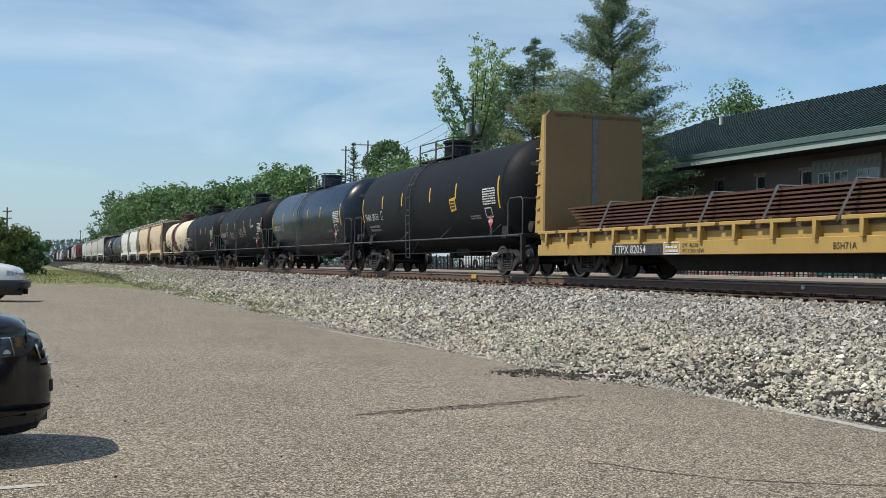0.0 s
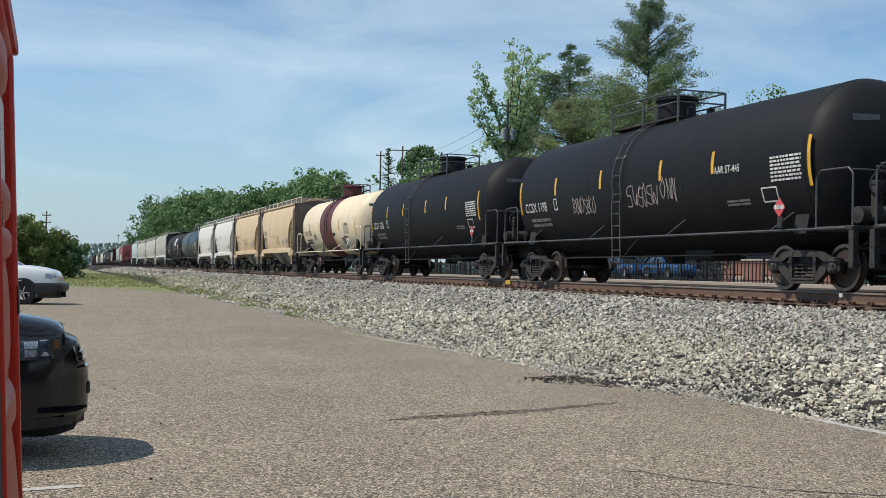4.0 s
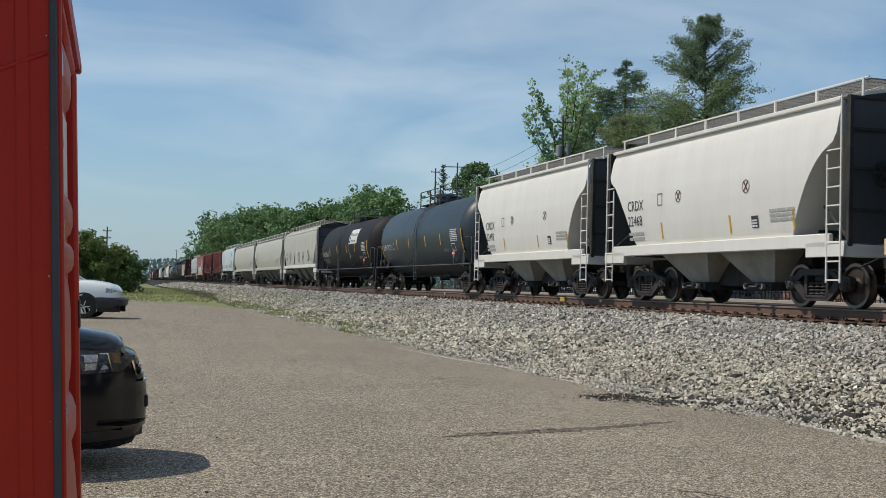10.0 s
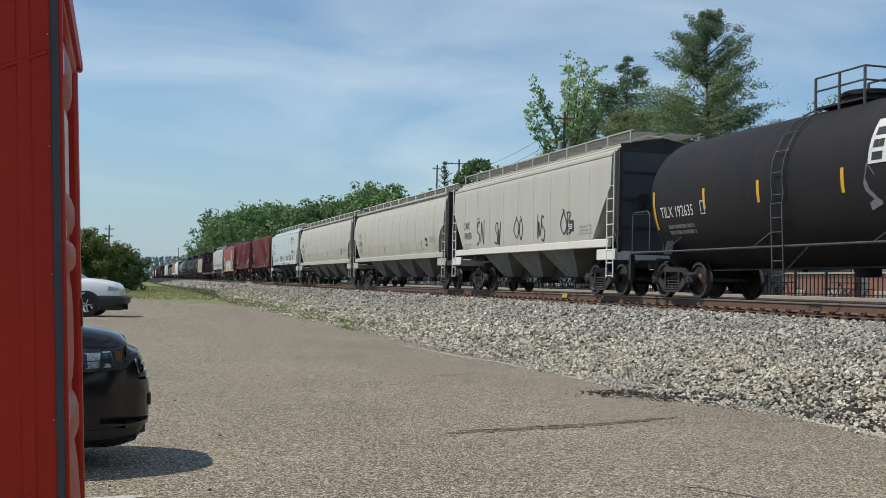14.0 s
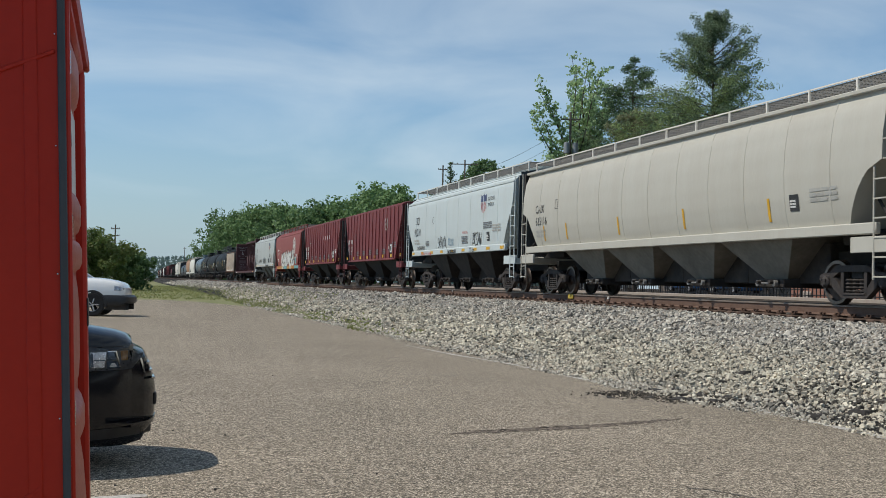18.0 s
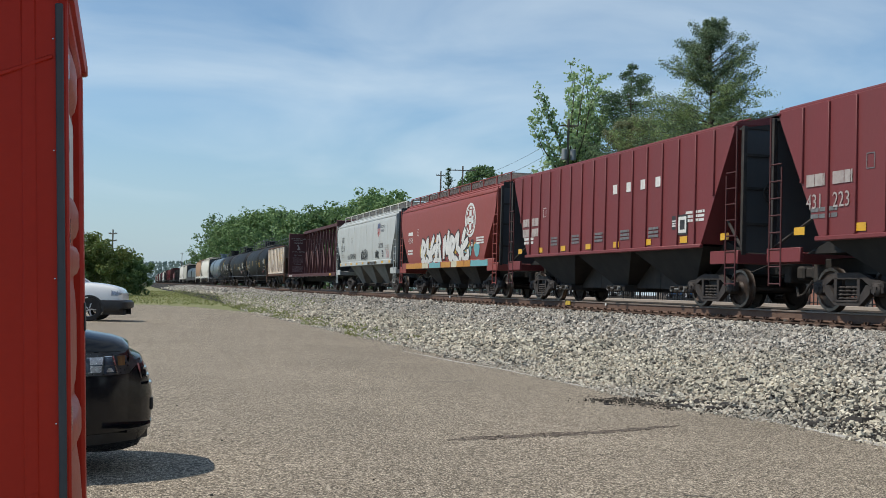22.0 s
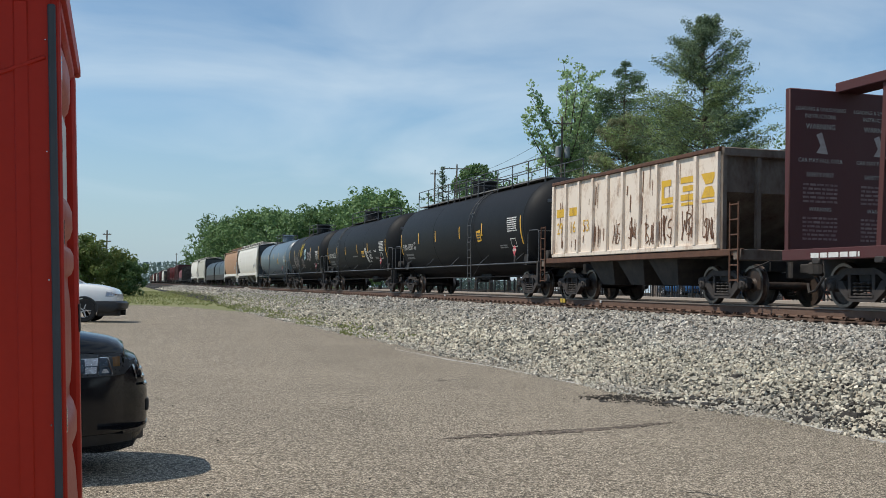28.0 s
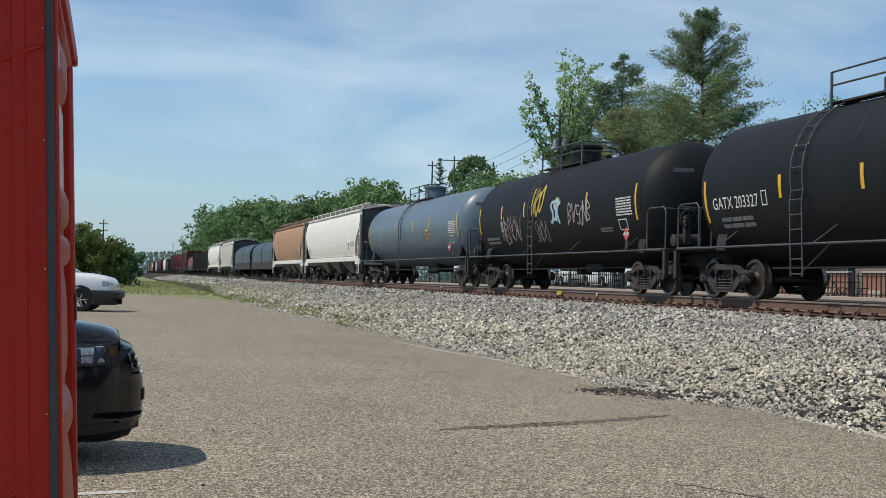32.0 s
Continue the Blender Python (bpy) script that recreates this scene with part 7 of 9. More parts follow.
def vase_tree(label, x, y, z, height, fork, spread, stems, seed, leaf, size):
    """Slender stems that fan out from one fork, with loose tufts of leaves along them and sky between."""
    rnd, rng = random.Random(seed), np.random.default_rng(seed)
    t = thing("tree", label, "tree", pose(x, y, z))
    part("trunk", Shape().rod(crooked(rnd, (0, 0, -0.2), (0, 0, 1), fork + 0.2, 5, 0.03, 0.2), [0.2, 0.19, 0.18, 0.17, 0.16, 0.15], 8), BARK, t)
    cs = []

    def tuft(p, r, m):
        cs.append(np.array(p)[None] + rng.normal(size=(m, 3)) * r * np.array((1, 1, 0.75)))
    for k in range(stems):
        u = (k + 0.5) / stems * 2 - 1
        out = spread * (u + rnd.uniform(-0.12, 0.12))
        top = (height - fork) * (1 - 0.32 * u * u) * rnd.uniform(0.72, 1.0)
        stem = crooked(rnd, (0, 0, fork), (out / top * 1.2, rnd.uniform(-0.4, 0.4), 1.0), math.hypot(out, top), 8, 0.1, 0.02)
        wood = Shape().rod(stem, [0.09 * (1 - 0.1 * i) for i in range(9)], 5)
        for i in range(1, 9):
            for q in range(2 if i < 8 else 1):
                reach = rnd.uniform(0.5, 1.5) * (1.15 - 0.09 * i)
                tw = crooked(rnd, stem[i], (rnd.uniform(-1, 1), rnd.uniform(-1, 1), rnd.uniform(0.2, 1.0)), reach, 3, 0.2, 0.1)
                wood.rod(tw, [0.03, 0.022, 0.016, 0.008], 4)
                for p in tw[1:]:
                    tuft(p, 0.17 if rnd.random() < 0.7 else 0.28, rnd.randrange(4, 11))
            tuft(stem[i], 0.22, 6)
        part("stem", wood, BARK, t)
    for _ in range(16):        # fuller leaves round the fork
        p = Vector((rnd.uniform(-0.65, 0.65) * spread, rnd.uniform(-1.2, 1.2), fork + rnd.uniform(-1.5, 2.6)))
        for _ in range(3):
            tuft(p + Vector((rnd.uniform(-0.5, 0.5), rnd.uniform(-0.5, 0.5), rnd.uniform(-0.4, 0.4))), 0.24, 12)
    part("crown", quads("crown", np.concatenate(cs), size, rng, leaf), leaf, t)
    return t


def tufted_pine(label, x, y, z, height, envelope, seed, needles, size, tufts, whorls=17, start=0.2, droop=0.0, name="pine_tree", limbs=5):
    """Irregular whorls of branches that carry needle tufts: dense and spreading below, loose against the sky above.
    envelope: (share of the height, reach to -x, reach to +x), from the foot up."""
    rnd, rng = random.Random(seed), np.random.default_rng(seed)
    t = thing(name, label, "tree", pose(x, y, z))
    trunk = crooked(rnd, (0, 0, -0.2), (0, 0, 1), height * 0.97, 10, 0.012, 0.25)
    r0 = height * 0.013
    part("trunk", Shape().rod(trunk, [r0 * (1 - 0.92 * k / 10) for k in range(11)], 8), BARK, t)
    crowns = [[[], []] for _ in needles]
    eq, el, er = zip(*envelope)
    for k in range(whorls):
        q0 = start + (0.985 - start) * (k + 0.5) / whorls
        for j in range(limbs):
            q = min(0.985, q0 + rnd.uniform(-1.1, 1.1) * (0.985 - start) / whorls)
            ang = j * 2 * math.pi / limbs + k * 1.7 + rnd.uniform(-0.4, 0.4)
            side = 0.5 + 0.5 * math.cos(ang)
            env = float(np.interp(q, eq, el)) * (1 - side) + float(np.interp(q, eq, er)) * side
            reach = env * rnd.uniform(0.6, 1.08)
            if reach < 1.1 and rnd.random() < 0.3:
                continue
            base = trunk[min(9, int(q * 10))].lerp(trunk[min(10, int(q * 10) + 1)], (q * 10) % 1)
            pts = crooked(rnd, base, (math.cos(ang), math.sin(ang), rnd.uniform(-0.05, 0.35) - droop + (0.45 * min(1.0, max(0.0, (q - 0.62) / 0.25)) if not droop else 0.0)), reach, 5, 0.1, 0.08 + droop * 0.12)
            wood = Shape().rod(pts, [r0 * 0.2, r0 * 0.16, r0 * 0.12, r0 * 0.09, r0 * 0.06, r0 * 0.03], 4)
            loose = min(1.0, max(0.0, (q - 0.62) / 0.25))
            spots = [(p, 1.0) for p in pts[2:]]
            for i in (2, 3, 4, 5):
                for sgn in (-1, 1):
                    a2 = ang + sgn * rnd.uniform(0.5, 1.1)
                    tw = pts[i] + Vector((math.cos(a2), math.sin(a2), rnd.uniform(0.0, 0.4) - droop)) * reach * rnd.uniform(0.12, 0.3)
                    wood.rod([pts[i], tw], [r0 * 0.07, r0 * 0.03], 3)
                    spots += [(tw, 1.0), (pts[i].lerp(tw, 0.5), 0.7)]
            part("branch", wood, BARK, t)
            for p, w in spots:
                if rnd.random() < 0.1 + 0.2 * loose:
                    continue
                m = max(4, int(tufts * w * rnd.uniform(0.6, 1.4) * min(1.0, 0.25 + reach / 2.6)))
                r = (0.32 - 0.13 * loose) * (1.0 if reach > 1.5 else 0.75)
                d = np.clip(rng.normal(size=(m, 3)), -1.5, 1.5)
                # upper tufts keep to the first needles; lower ones mix in the others
                c = crowns[min(len(needles) - 1, int(rnd.random() * 0.999 * len(needles) * (1 - 0.65 * loose)))]
                c[0].append(np.array(p)[None] + d * r * np.array((1, 1, 0.5 + 0.45 * loose)))
                c[1].append(d * 0.6 + np.array((0, 0, 0.5)))
    tip = np.array([trunk[-1].lerp(trunk[-2], rnd.random()) for _ in range(60)]) + rng.normal(size=(60, 3)) * 0.12
    crowns[0][0].append(tip)
    crowns[0][1].append(np.zeros((60, 3)))
    for (cs, fc), mat in zip(crowns, needles):
        if cs:
            part("crown", quads("crown", np.concatenate(cs), size, rng, mat, 0.0, 0.45, np.concatenate(fc)), mat, t)
    return t


def larch_tree(label, x, y, z, height, width, seed, needle, size, count):
    rnd, rng = random.Random(seed), np.random.default_rng(seed)
    t = thing("larch_tree", label, "tree", pose(x, y, z))
    trunk = crooked(rnd, (0, 0, -0.2), (0, 0, 1), height * 0.98, 10, 0.02, 0.2)
    r0 = height * 0.013
    part("trunk", Shape().rod(trunk, [r0 * (1 - 0.9 * k / 10) for k in range(11)], 8), BARK, t)
    cs, levels = [], 22
    for k in range(levels):
        q0 = 0.16 + 0.83 * (k + 0.5) / levels
        env = width * 0.5 * (1.01 - q0) ** 0.72 * 1.2 * rnd.uniform(0.75, 1.1)
        for j in range(7):
            ang = j * 2 * math.pi / 7 + k * 1.3 + rnd.uniform(-0.35, 0.35)
            reach = env * rnd.uniform(0.45, 1.2)
            rise = rnd.uniform(-0.3, 0.12) if q0 < 0.8 else 0.35
            q = min(0.99, q0 + rnd.uniform(-0.5, 0.5) * 0.83 / levels)
            base = trunk[min(9, int(q * 10))].lerp(trunk[min(10, int(q * 10) + 1)], (q * 10) % 1)
            pts = crooked(rnd, base, (math.cos(ang), math.sin(ang), rise), reach, 4, 0.1, 0.07)
            part("branch", Shape().rod(pts, [r0 * 0.28, r0 * 0.22, r0 * 0.16, r0 * 0.1, r0 * 0.05], 4), BARK, t)
            for i, p in enumerate(pts[1:]):
                m = max(4, int(count / (levels * 20) * rnd.uniform(0.5, 1.5)))
                fl = np.array([1, 1, 0.34]) * width * 0.055
                cs.append(np.array(p)[None] + rng.normal(size=(m, 3)) * fl * (0.75 if i < 3 else 0.55) * (0.3 + 0.7 * min(1.0, env / (width * 0.3))))
    # the leading shoot
    cs.append(np.array([trunk[-1].lerp(trunk[-3], rnd.random()) for _ in range(int(count / 60))]) + rng.normal(size=(int(count / 60), 3)) * width * 0.014)
    part("crown", quads("crown", np.concatenate(cs), size, rng, needle, 0.4, 0.55), needle, t)
    return t


tufted_pine("tall irregular pine with open dark tufts at its top", 40.3, 69.5, 1.3, 20.6, ((0.2, 6.0, 5.5), (0.55, 5.6, 4.8), (0.66, 4.4, 3.8), (0.7, 2.4, 3.6), (0.75, 3.5, 3.4), (0.82, 2.4, 3.7), (0.88, 2.2, 2.7), (0.94, 1.5, 1.7), (1.0, 0.4, 0.4)), 7, (NEEDLE, NEEDLE_LIT), 0.21, 30, 21, limbs=7)
tufted_pine("dark pointed spruce with drooping branch tips", 41.9, 86, 1.3, 21.0, ((0.2, 5.5, 5.5), (0.6, 4.6, 4.6), (0.75, 3.4, 3.6), (0.86, 2.2, 2.7), (0.94, 1.0, 1.2), (1.0, 0.12, 0.12)), 4, (NEEDLE_DK,), 0.22, 19, 21, 0.25, 0.3, "spruce_tree", 7)
tufted_pine("broad lower pine with lit yellow-green sprays", 43.3, 77.5, 1.3, 15.2, ((0.2, 6.5, 6.0), (0.6, 6.2, 5.5), (0.8, 4.6, 4.6), (0.92, 2.6, 2.8), (1.0, 0.6, 0.6)), 8, (NEEDLE, NEEDLE_LIT, NEEDLE_LIT), 0.24, 32, 14, 0.25)
tufted_pine("olive-brown conifer in front of the spruce", 38.6, 78.5, 1.3, 14.6, ((0.2, 4.4, 4.6), (0.6, 3.6, 4.2), (0.85, 2.4, 2.8), (1.0, 0.7, 0.7)), 11, (NEEDLE_BROWN, NEEDLE_LIT, NEEDLE_BROWN), 0.24, 28, 14, 0.25)
vase_tree("open young tree with sparse pale leaves", 38.0, 90, 1.3, 20.6, 9.6, 4.0, 12, 5, LEAF_PALE, 0.3)
vase_tree("second open young tree with sparse pale leaves", 40.6, 92, 1.3, 21.6, 11.0, 2.2, 7, 25, LEAF_PALE, 0.3)
leafy_tree("low pale tree under the open ones", 37.6, 94, 1.3, 13.2, 8, 31, LEAF_PALE, 2600, 0.26)
leafy_tree("bright green tree under the wires", 46, 122, 1.3, 16.5, 12, 6, LEAF, 5500, 0.42)
leafy_tree("bright green tree behind the line", 48.5, 139, 1.3, 18.5, 12, 16, LEAF, 5500, 0.45)
leafy_tree("rounded dark green tree", 60.5, 181, 1.3, 22.0, 10.5, 7, LEAF_DARK, 7000, 0.5, round_crown=True)
leafy_tree("green tree beside the rounded one", 58, 158, 1.3, 21.5, 12, 17, LEAF, 4500, 0.5)
leafy_tree("green tree behind the depot roof", 86.0, 120, 1.3, 31.5, 16, 9, LEAF, 9000, 0.42)
larch_tree("thin bare-branched larch by the pole", 45, 150, 1.3, 18.2, 6.6, 12, NEEDLE_DK, 0.26, 2200)
rnd = random.Random(77)
for k, (y, off, h, w) in enumerate(((205, 33, 21, 17), (222, 34, 23, 18), (238, 27, 20, 15), (246, 38, 23, 17), (262, 25, 20, 16), (280, 23, 22.5, 17), (300, 19, 24, 18), (318, 17, 23.5, 17), (338, 17, 23.5, 18), (358, 17, 22, 17), (380, 16, 18, 17), (402, 17, 15, 15), (424, 17, 12, 14), (450, 18, 9, 12), (474, 18, 7, 10), (500, 20, 6, 9), (540, 22, 6, 10))):
    leafy_tree(("leafy tree in the row along the line", "full green tree in the row along the line", "darker tree in the row along the line")[k % 3], line_x(y) + off, y, 1.2, h * 1.1, w * 1.1, 100 + k, (LEAF, LEAF, LEAF_DARK)[k % 3], 6500, 0.72, low=0.1)
for k, (y, off) in enumerate(((168, 26), (186, 24), (204, 22), (226, 19), (250, 16), (275, 14), (305, 12), (340, 10), (380, 9), (420, 9))):
    leafy_tree("low shrub at the foot of the tree row", line_x(y) + off, y, 1.0, rnd.uniform(6, 9), rnd.uniform(9, 13), 140 + k, (LEAF_DARK, LEAF)[k % 2], 1300, 0.8, low=0.05, name="shrub")
# the large bush past the lot
for k, (x, y, h, w) in enumerate(((-7.5, 118, 7.0, 8.0), (-2.6, 121, 7.4, 7.6), (0.6, 126, 5.6, 5.2), (-12, 122, 7.4, 8.5))):
    leafy_tree("dense green bush past the lot's end", x, y, 0, h, w, 160 + k, LEAF_OLIVE if k % 2 else LEAF_DARK, 12000, 0.29, low=0.02, name="bush")
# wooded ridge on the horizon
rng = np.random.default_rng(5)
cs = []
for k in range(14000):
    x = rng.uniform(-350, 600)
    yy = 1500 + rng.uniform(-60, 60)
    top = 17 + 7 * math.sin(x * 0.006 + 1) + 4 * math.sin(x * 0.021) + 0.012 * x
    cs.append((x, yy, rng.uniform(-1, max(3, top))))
# pale blue-green tones carry the distance haze in the colour
RIDGE = island("far woods with haze in the colour", [(0.15, 0.21, 0.19), (0.175, 0.24, 0.22), (0.16, 0.225, 0.205)], 0.95, 0.5)
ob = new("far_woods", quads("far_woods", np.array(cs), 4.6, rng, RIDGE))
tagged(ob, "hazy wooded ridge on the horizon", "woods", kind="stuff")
# grass tufts at the lot's far edge and along the bank's foot
rng = np.random.default_rng(9)
BLADE = island("dry grass blades", [(0.19, 0.23, 0.07), (0.28, 0.3, 0.11), (0.38, 0.36, 0.18), (0.2, 0.26, 0.08)], 0.9, 0.3)
pts = []
while len(pts) < 9000:
    x, y = rng.uniform(-6, 12), rng.uniform(60, 190)
    if (y > 76 or x > 6.8) and rng.random() < 0.75:
        pts.append((x, y, 0.06 + max(0, bed_z(x - line_x(y))) * (x > 7.2)))
for _ in range(2600):
    y = 30 + 48 * rng.random() ** 0.7
    x = 7.3 + abs(rng.normal(0, 0.5)) + 0.35 * math.sin(y * 0.7)
    pts.append((x, y, 0.05 + bed_z(x - line_x(y))))
ob = new("grass_tufts", quads("grass_tufts", np.array(pts), 0.22, rng, BLADE, -0.5, 0.4))
tagged(ob, "dry and green grass tufts at the gravel's edge", "grass", kind="stuff")


# ---- vehicles in the lot and beyond ----
TYRE = material("tyre rubber", (0.012, 0.012, 0.012), (0.03, 0.028, 0.026), 0.85, big=5)
ALLOY = material("alloy wheel", (0.55, 0.55, 0.55), (0.42, 0.42, 0.42), 0.45, 0.4, big=5)
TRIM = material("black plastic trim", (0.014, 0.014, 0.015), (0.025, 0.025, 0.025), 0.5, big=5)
CARBLACK = material("black car lacquer", (0.005, 0.006, 0.008), (0.008, 0.009, 0.012), 0.12, big=2, coat=0.0, spec=0.4)
CARWHITE = material("white car lacquer", (0.82, 0.82, 0.8), (0.76, 0.76, 0.74), 0.2, big=2, coat=0.8)
CARBLUE = material("blue car lacquer", (0.02, 0.09, 0.22), (0.02, 0.07, 0.17), 0.2, big=2, coat=0.8)
CHROME = material("chrome trim", (0.6, 0.6, 0.6), (0.5, 0.5, 0.5), 0.15, 1.0, big=5)
LENS_GREY = material("headlamp reflector", (0.75, 0.76, 0.78), (0.2, 0.2, 0.21), 0.25, 0.6, big=22, fine=60)
LENS_DARK = material("smoked lamp housing", (0.02, 0.022, 0.025), (0.07, 0.075, 0.08), 0.3, 0.3, big=12, fine=40)
AMBER = material("amber lens", (0.24, 0.13, 0.05), (0.12, 0.06, 0.025), 0.2, big=14)
LENS_PALE = material("pale lamp housing", (0.5, 0.5, 0.48), (0.3, 0.3, 0.3), 0.3, 0.2, big=12)
LENS_BLUE = material("tinted lamp glass", (0.09, 0.12, 0.16), (0.03, 0.04, 0.055), 0.2, 0.4, big=14)


def glass(name, tint, rough=0.03):
    m = bpy.data.materials.new(name)
    m.use_nodes = True
    b = m.node_tree.nodes["Principled BSDF"]
    b.inputs["Base Color"].default_value = (*tint, 1)
    b.inputs["Roughness"].default_value = rough
    b.inputs["Transmission Weight"].default_value = 1.0
    b.inputs["IOR"].default_value = 1.45
    return m


CLEAR = glass("clear lamp cover", (0.95, 0.97, 1.0))
CLEAR.node_tree.nodes["Principled BSDF"].inputs["IOR"].default_value = 1.12
CARGLASS = material("dark car glass", (0.012, 0.015, 0.018), (0.02, 0.024, 0.028), 0.06, big=2, coat=1.0)
S_V = [0.0, 0.06, 0.14, 0.3, 0.5, 0.66, 0.8, 0.9, 0.96, 1.0]
S_Y = [0.86, 0.94, 0.98, 1.0, 1.0, 0.985, 0.955, 0.905, 0.85, 0.77]


def vehicle(name, label, lacquer, L, W, at, hood=1.1, roof=1.68, wheel=0.36, axle=0.95, group="", skirt=0.33, blunt=0.0, sharp=False):
    """A car whose nose is at x = 0, pointing along +x."""
    car = thing(name, label, "car", at, group)
    k = hood / 1.13
    xs = [0.0, -0.015, -0.05, -0.1, -0.17, -0.27, -0.45, -0.75, -1.15, -1.5, -2.4, -3.4, -L + 0.6, -L + 0.2, -L + 0.05, -L]
    hw = [0.60, 0.66, 0.735, 0.79, 0.83, 0.86, 0.89, 0.92, 0.935, 0.94, 0.94, 0.94, 0.93, 0.88, 0.8, 0.7]
    zb = [0.42, 0.36, 0.29, 0.24, 0.215, 0.2, 0.195, 0.2, 0.22, 0.23, 0.23, 0.23, 0.25, 0.3, 0.36, 0.45]
    zt = [0.54, 0.62, 0.72, 0.83, 0.95, 1.04, 1.09, 1.13, 1.16, 1.16, 1.1, 1.1, 1.1, 1.05, 0.95, 0.8]
    if blunt:
        xs, zb = [q - 0.14 * (q > -1.2) for q in xs], [q + 0.2 for q in zb]
        bump = Shape()
        ring = [(-0.9, 0.9), (-0.45, 0.89), (-0.2, 0.86), (-0.06, 0.78), (0.02, 0.6), (0.05, 0.0), (0.02, -0.6), (-0.06, -0.78), (-0.2, -0.86), (-0.45, -0.89), (-0.9, -0.9)]
        bz = ((0.4, 0.05), (0.48, 0.0), (0.72, 0.0), (0.79, 0.05))
        bump.raw([(x - d * 2 + 0.03, y * W / 1.8 * (1 - d * 0.5), z + 0.06 * (z < 0.5) * (x > -0.1)) for z, d in bz for x, y in ring], [(11 * r + c, 11 * r + c + 1, 11 * r + c + 12, 11 * r + c + 11) for r in range(3) for c in range(10)] + [tuple(range(11)), tuple(range(33, 44))[::-1]])
        part("bumper", bump, TRIM, car, "black plastic lower bumper", smooth=40)
    if sharp:      # upright grille, hood that ends in a crisp lip
        xs = [0.0, -0.012, -0.035, -0.06, -0.085, -0.11, -0.19, -0.205, -0.25, -0.33, -0.45, -0.6, -0.85, -1.15, -1.5, -2.4, -3.4, -L + 0.6, -L + 0.2, -L + 0.05, -L]
        hw = [0.11, 0.18, 0.24, 0.29, 0.33, 0.37, 0.45, 0.47, 0.535, 0.625, 0.72, 0.81, 0.92, 0.935, 0.94, 0.94, 0.94, 0.93, 0.88, 0.8, 0.7]
        zb = [0.4, 0.35, 0.3, 0.27, 0.24, 0.2, 0.185, 0.18, 0.18, 0.18, 0.19, 0.2, 0.21, 0.22, 0.23, 0.23, 0.23, 0.25, 0.3, 0.36, 0.45]
        zt = [0.6, 0.66, 0.72, 0.79, 0.85, 0.885, 0.925, 0.985, 1.01, 1.035, 1.055, 1.08, 1.1, 1.115, 1.12, 1.1, 1.1, 1.1, 1.05, 0.95, 0.8]
        k = 1.0
    hw, zt = [q * W / 1.88 for q in hw], [max(q * k, blunt + 0.5 * q) if blunt else q * k for q in zt]
    def half(x, z):
        w, b, t = (float(np.interp(-x, [-q for q in xs], a)) for a in (hw, zb, zt))
        return w * float(np.interp((z - b) / max(t - b, 0.01), S_V, S_Y))
    sh = Shape()
    ring, rows = 2 * len(S_V) + 1, []
    vs = []
    for x, w, b, t in zip(xs, hw, zb, zt):
        row = [(x, -w * y, b + (t - b) * v) for v, y in zip(S_V, S_Y)] + [(x, 0, t + 0.03)] + [(x, w * y, b + (t - b) * v) for v, y in reversed(list(zip(S_V, S_Y)))]
        vs += row
    fs = [(i * ring + j, i * ring + j + 1, (i + 1) * ring + j + 1, (i + 1) * ring + j) for i in range(len(xs) - 1) for j in range(ring - 1)]
    fs += [(i * ring + ring - 1, i * ring, (i + 1) * ring, (i + 1) * ring + ring - 1) for i in range(len(xs) - 1)]
    fs += [tuple(range(ring)), tuple(range((len(xs) - 1) * ring, len(xs) * ring))[::-1]]
    body = part("body", sh.raw(vs, fs), lacquer, car, smooth=50)
    # cabin
    x0, x1, x2, x3 = (-1.62 if blunt else -1.35), (-2.3 if blunt else -2.15), -L + 1.0, -L + 0.35
    zb2, w0 = hood + 0.02, W * 0.47
    vs = []
    for s in (-1, 1):
        vs += [(x0, s * w0 * 0.93, zb2), (x1, s * w0 * 0.8, roof - 0.04), (x2, s * w0 * 0.8, roof - 0.06), (x3, s * w0 * 0.9, zb2)]
    part("window_glass", Shape().raw(vs, [(0, 1, 2, 3), (7, 6, 5, 4), (0, 4, 5, 1), (2, 6, 7, 3), (1, 5, 6, 2)]), CARGLASS, car, "dark tinted car windows")
    sh = Shape()
    sh.box(x2 - 0.05, x1 + 0.08, -w0 * 0.82, w0 * 0.82, roof - 0.07, roof, 0.03)
    part("roof", sh, lacquer, car)
    for s in (-1, 1):
        for xa, xb, wd in ((x0, x1, 0.05), (x3, x2, 0.09), ((x1 + x2) / 2 - 0.1, (x1 + x2) / 2, 0.06)):
            part("pillar", Shape().rod([(xa, s * w0 * 0.94, zb2), (xb, s * w0 * 0.815, roof - 0.03)], wd, 5), lacquer, car)
    # near and far lamps, following the body
    def skin_patch(pts_x, pts_z, lift):
        p = Shape()
        g = [[(x, -(half(x, z) + lift), z) for x in pts_x] for z in pts_z]
        n = len(pts_x)
        return p.raw([q for row in g for q in row], [(i * n + j, i * n + j + 1, (i + 1) * n + j + 1, (i + 1) * n + j) for i in range(len(pts_z) - 1) for j in range(n - 1)])
    def lamp_patch(pts_x, lo, hi, lift, rows=5):
        p, n, vs = Shape(), len(pts_x), []
        for i in range(rows):
            for x in pts_x:
                z = (lo(x) + (hi(x) - lo(x)) * i / (rows - 1)) * hood
                vs.append((x, -(half(x, z) + lift), z))
        return p.raw(vs, [(i * n + j, i * n + j + 1, (i + 1) * n + j + 1, (i + 1) * n + j) for i in range(rows - 1) for j in range(n - 1)])
    low = lambda x: 0.7 + 0.05 * max(0.0, 1 + (x + 0.1) / 0.2)
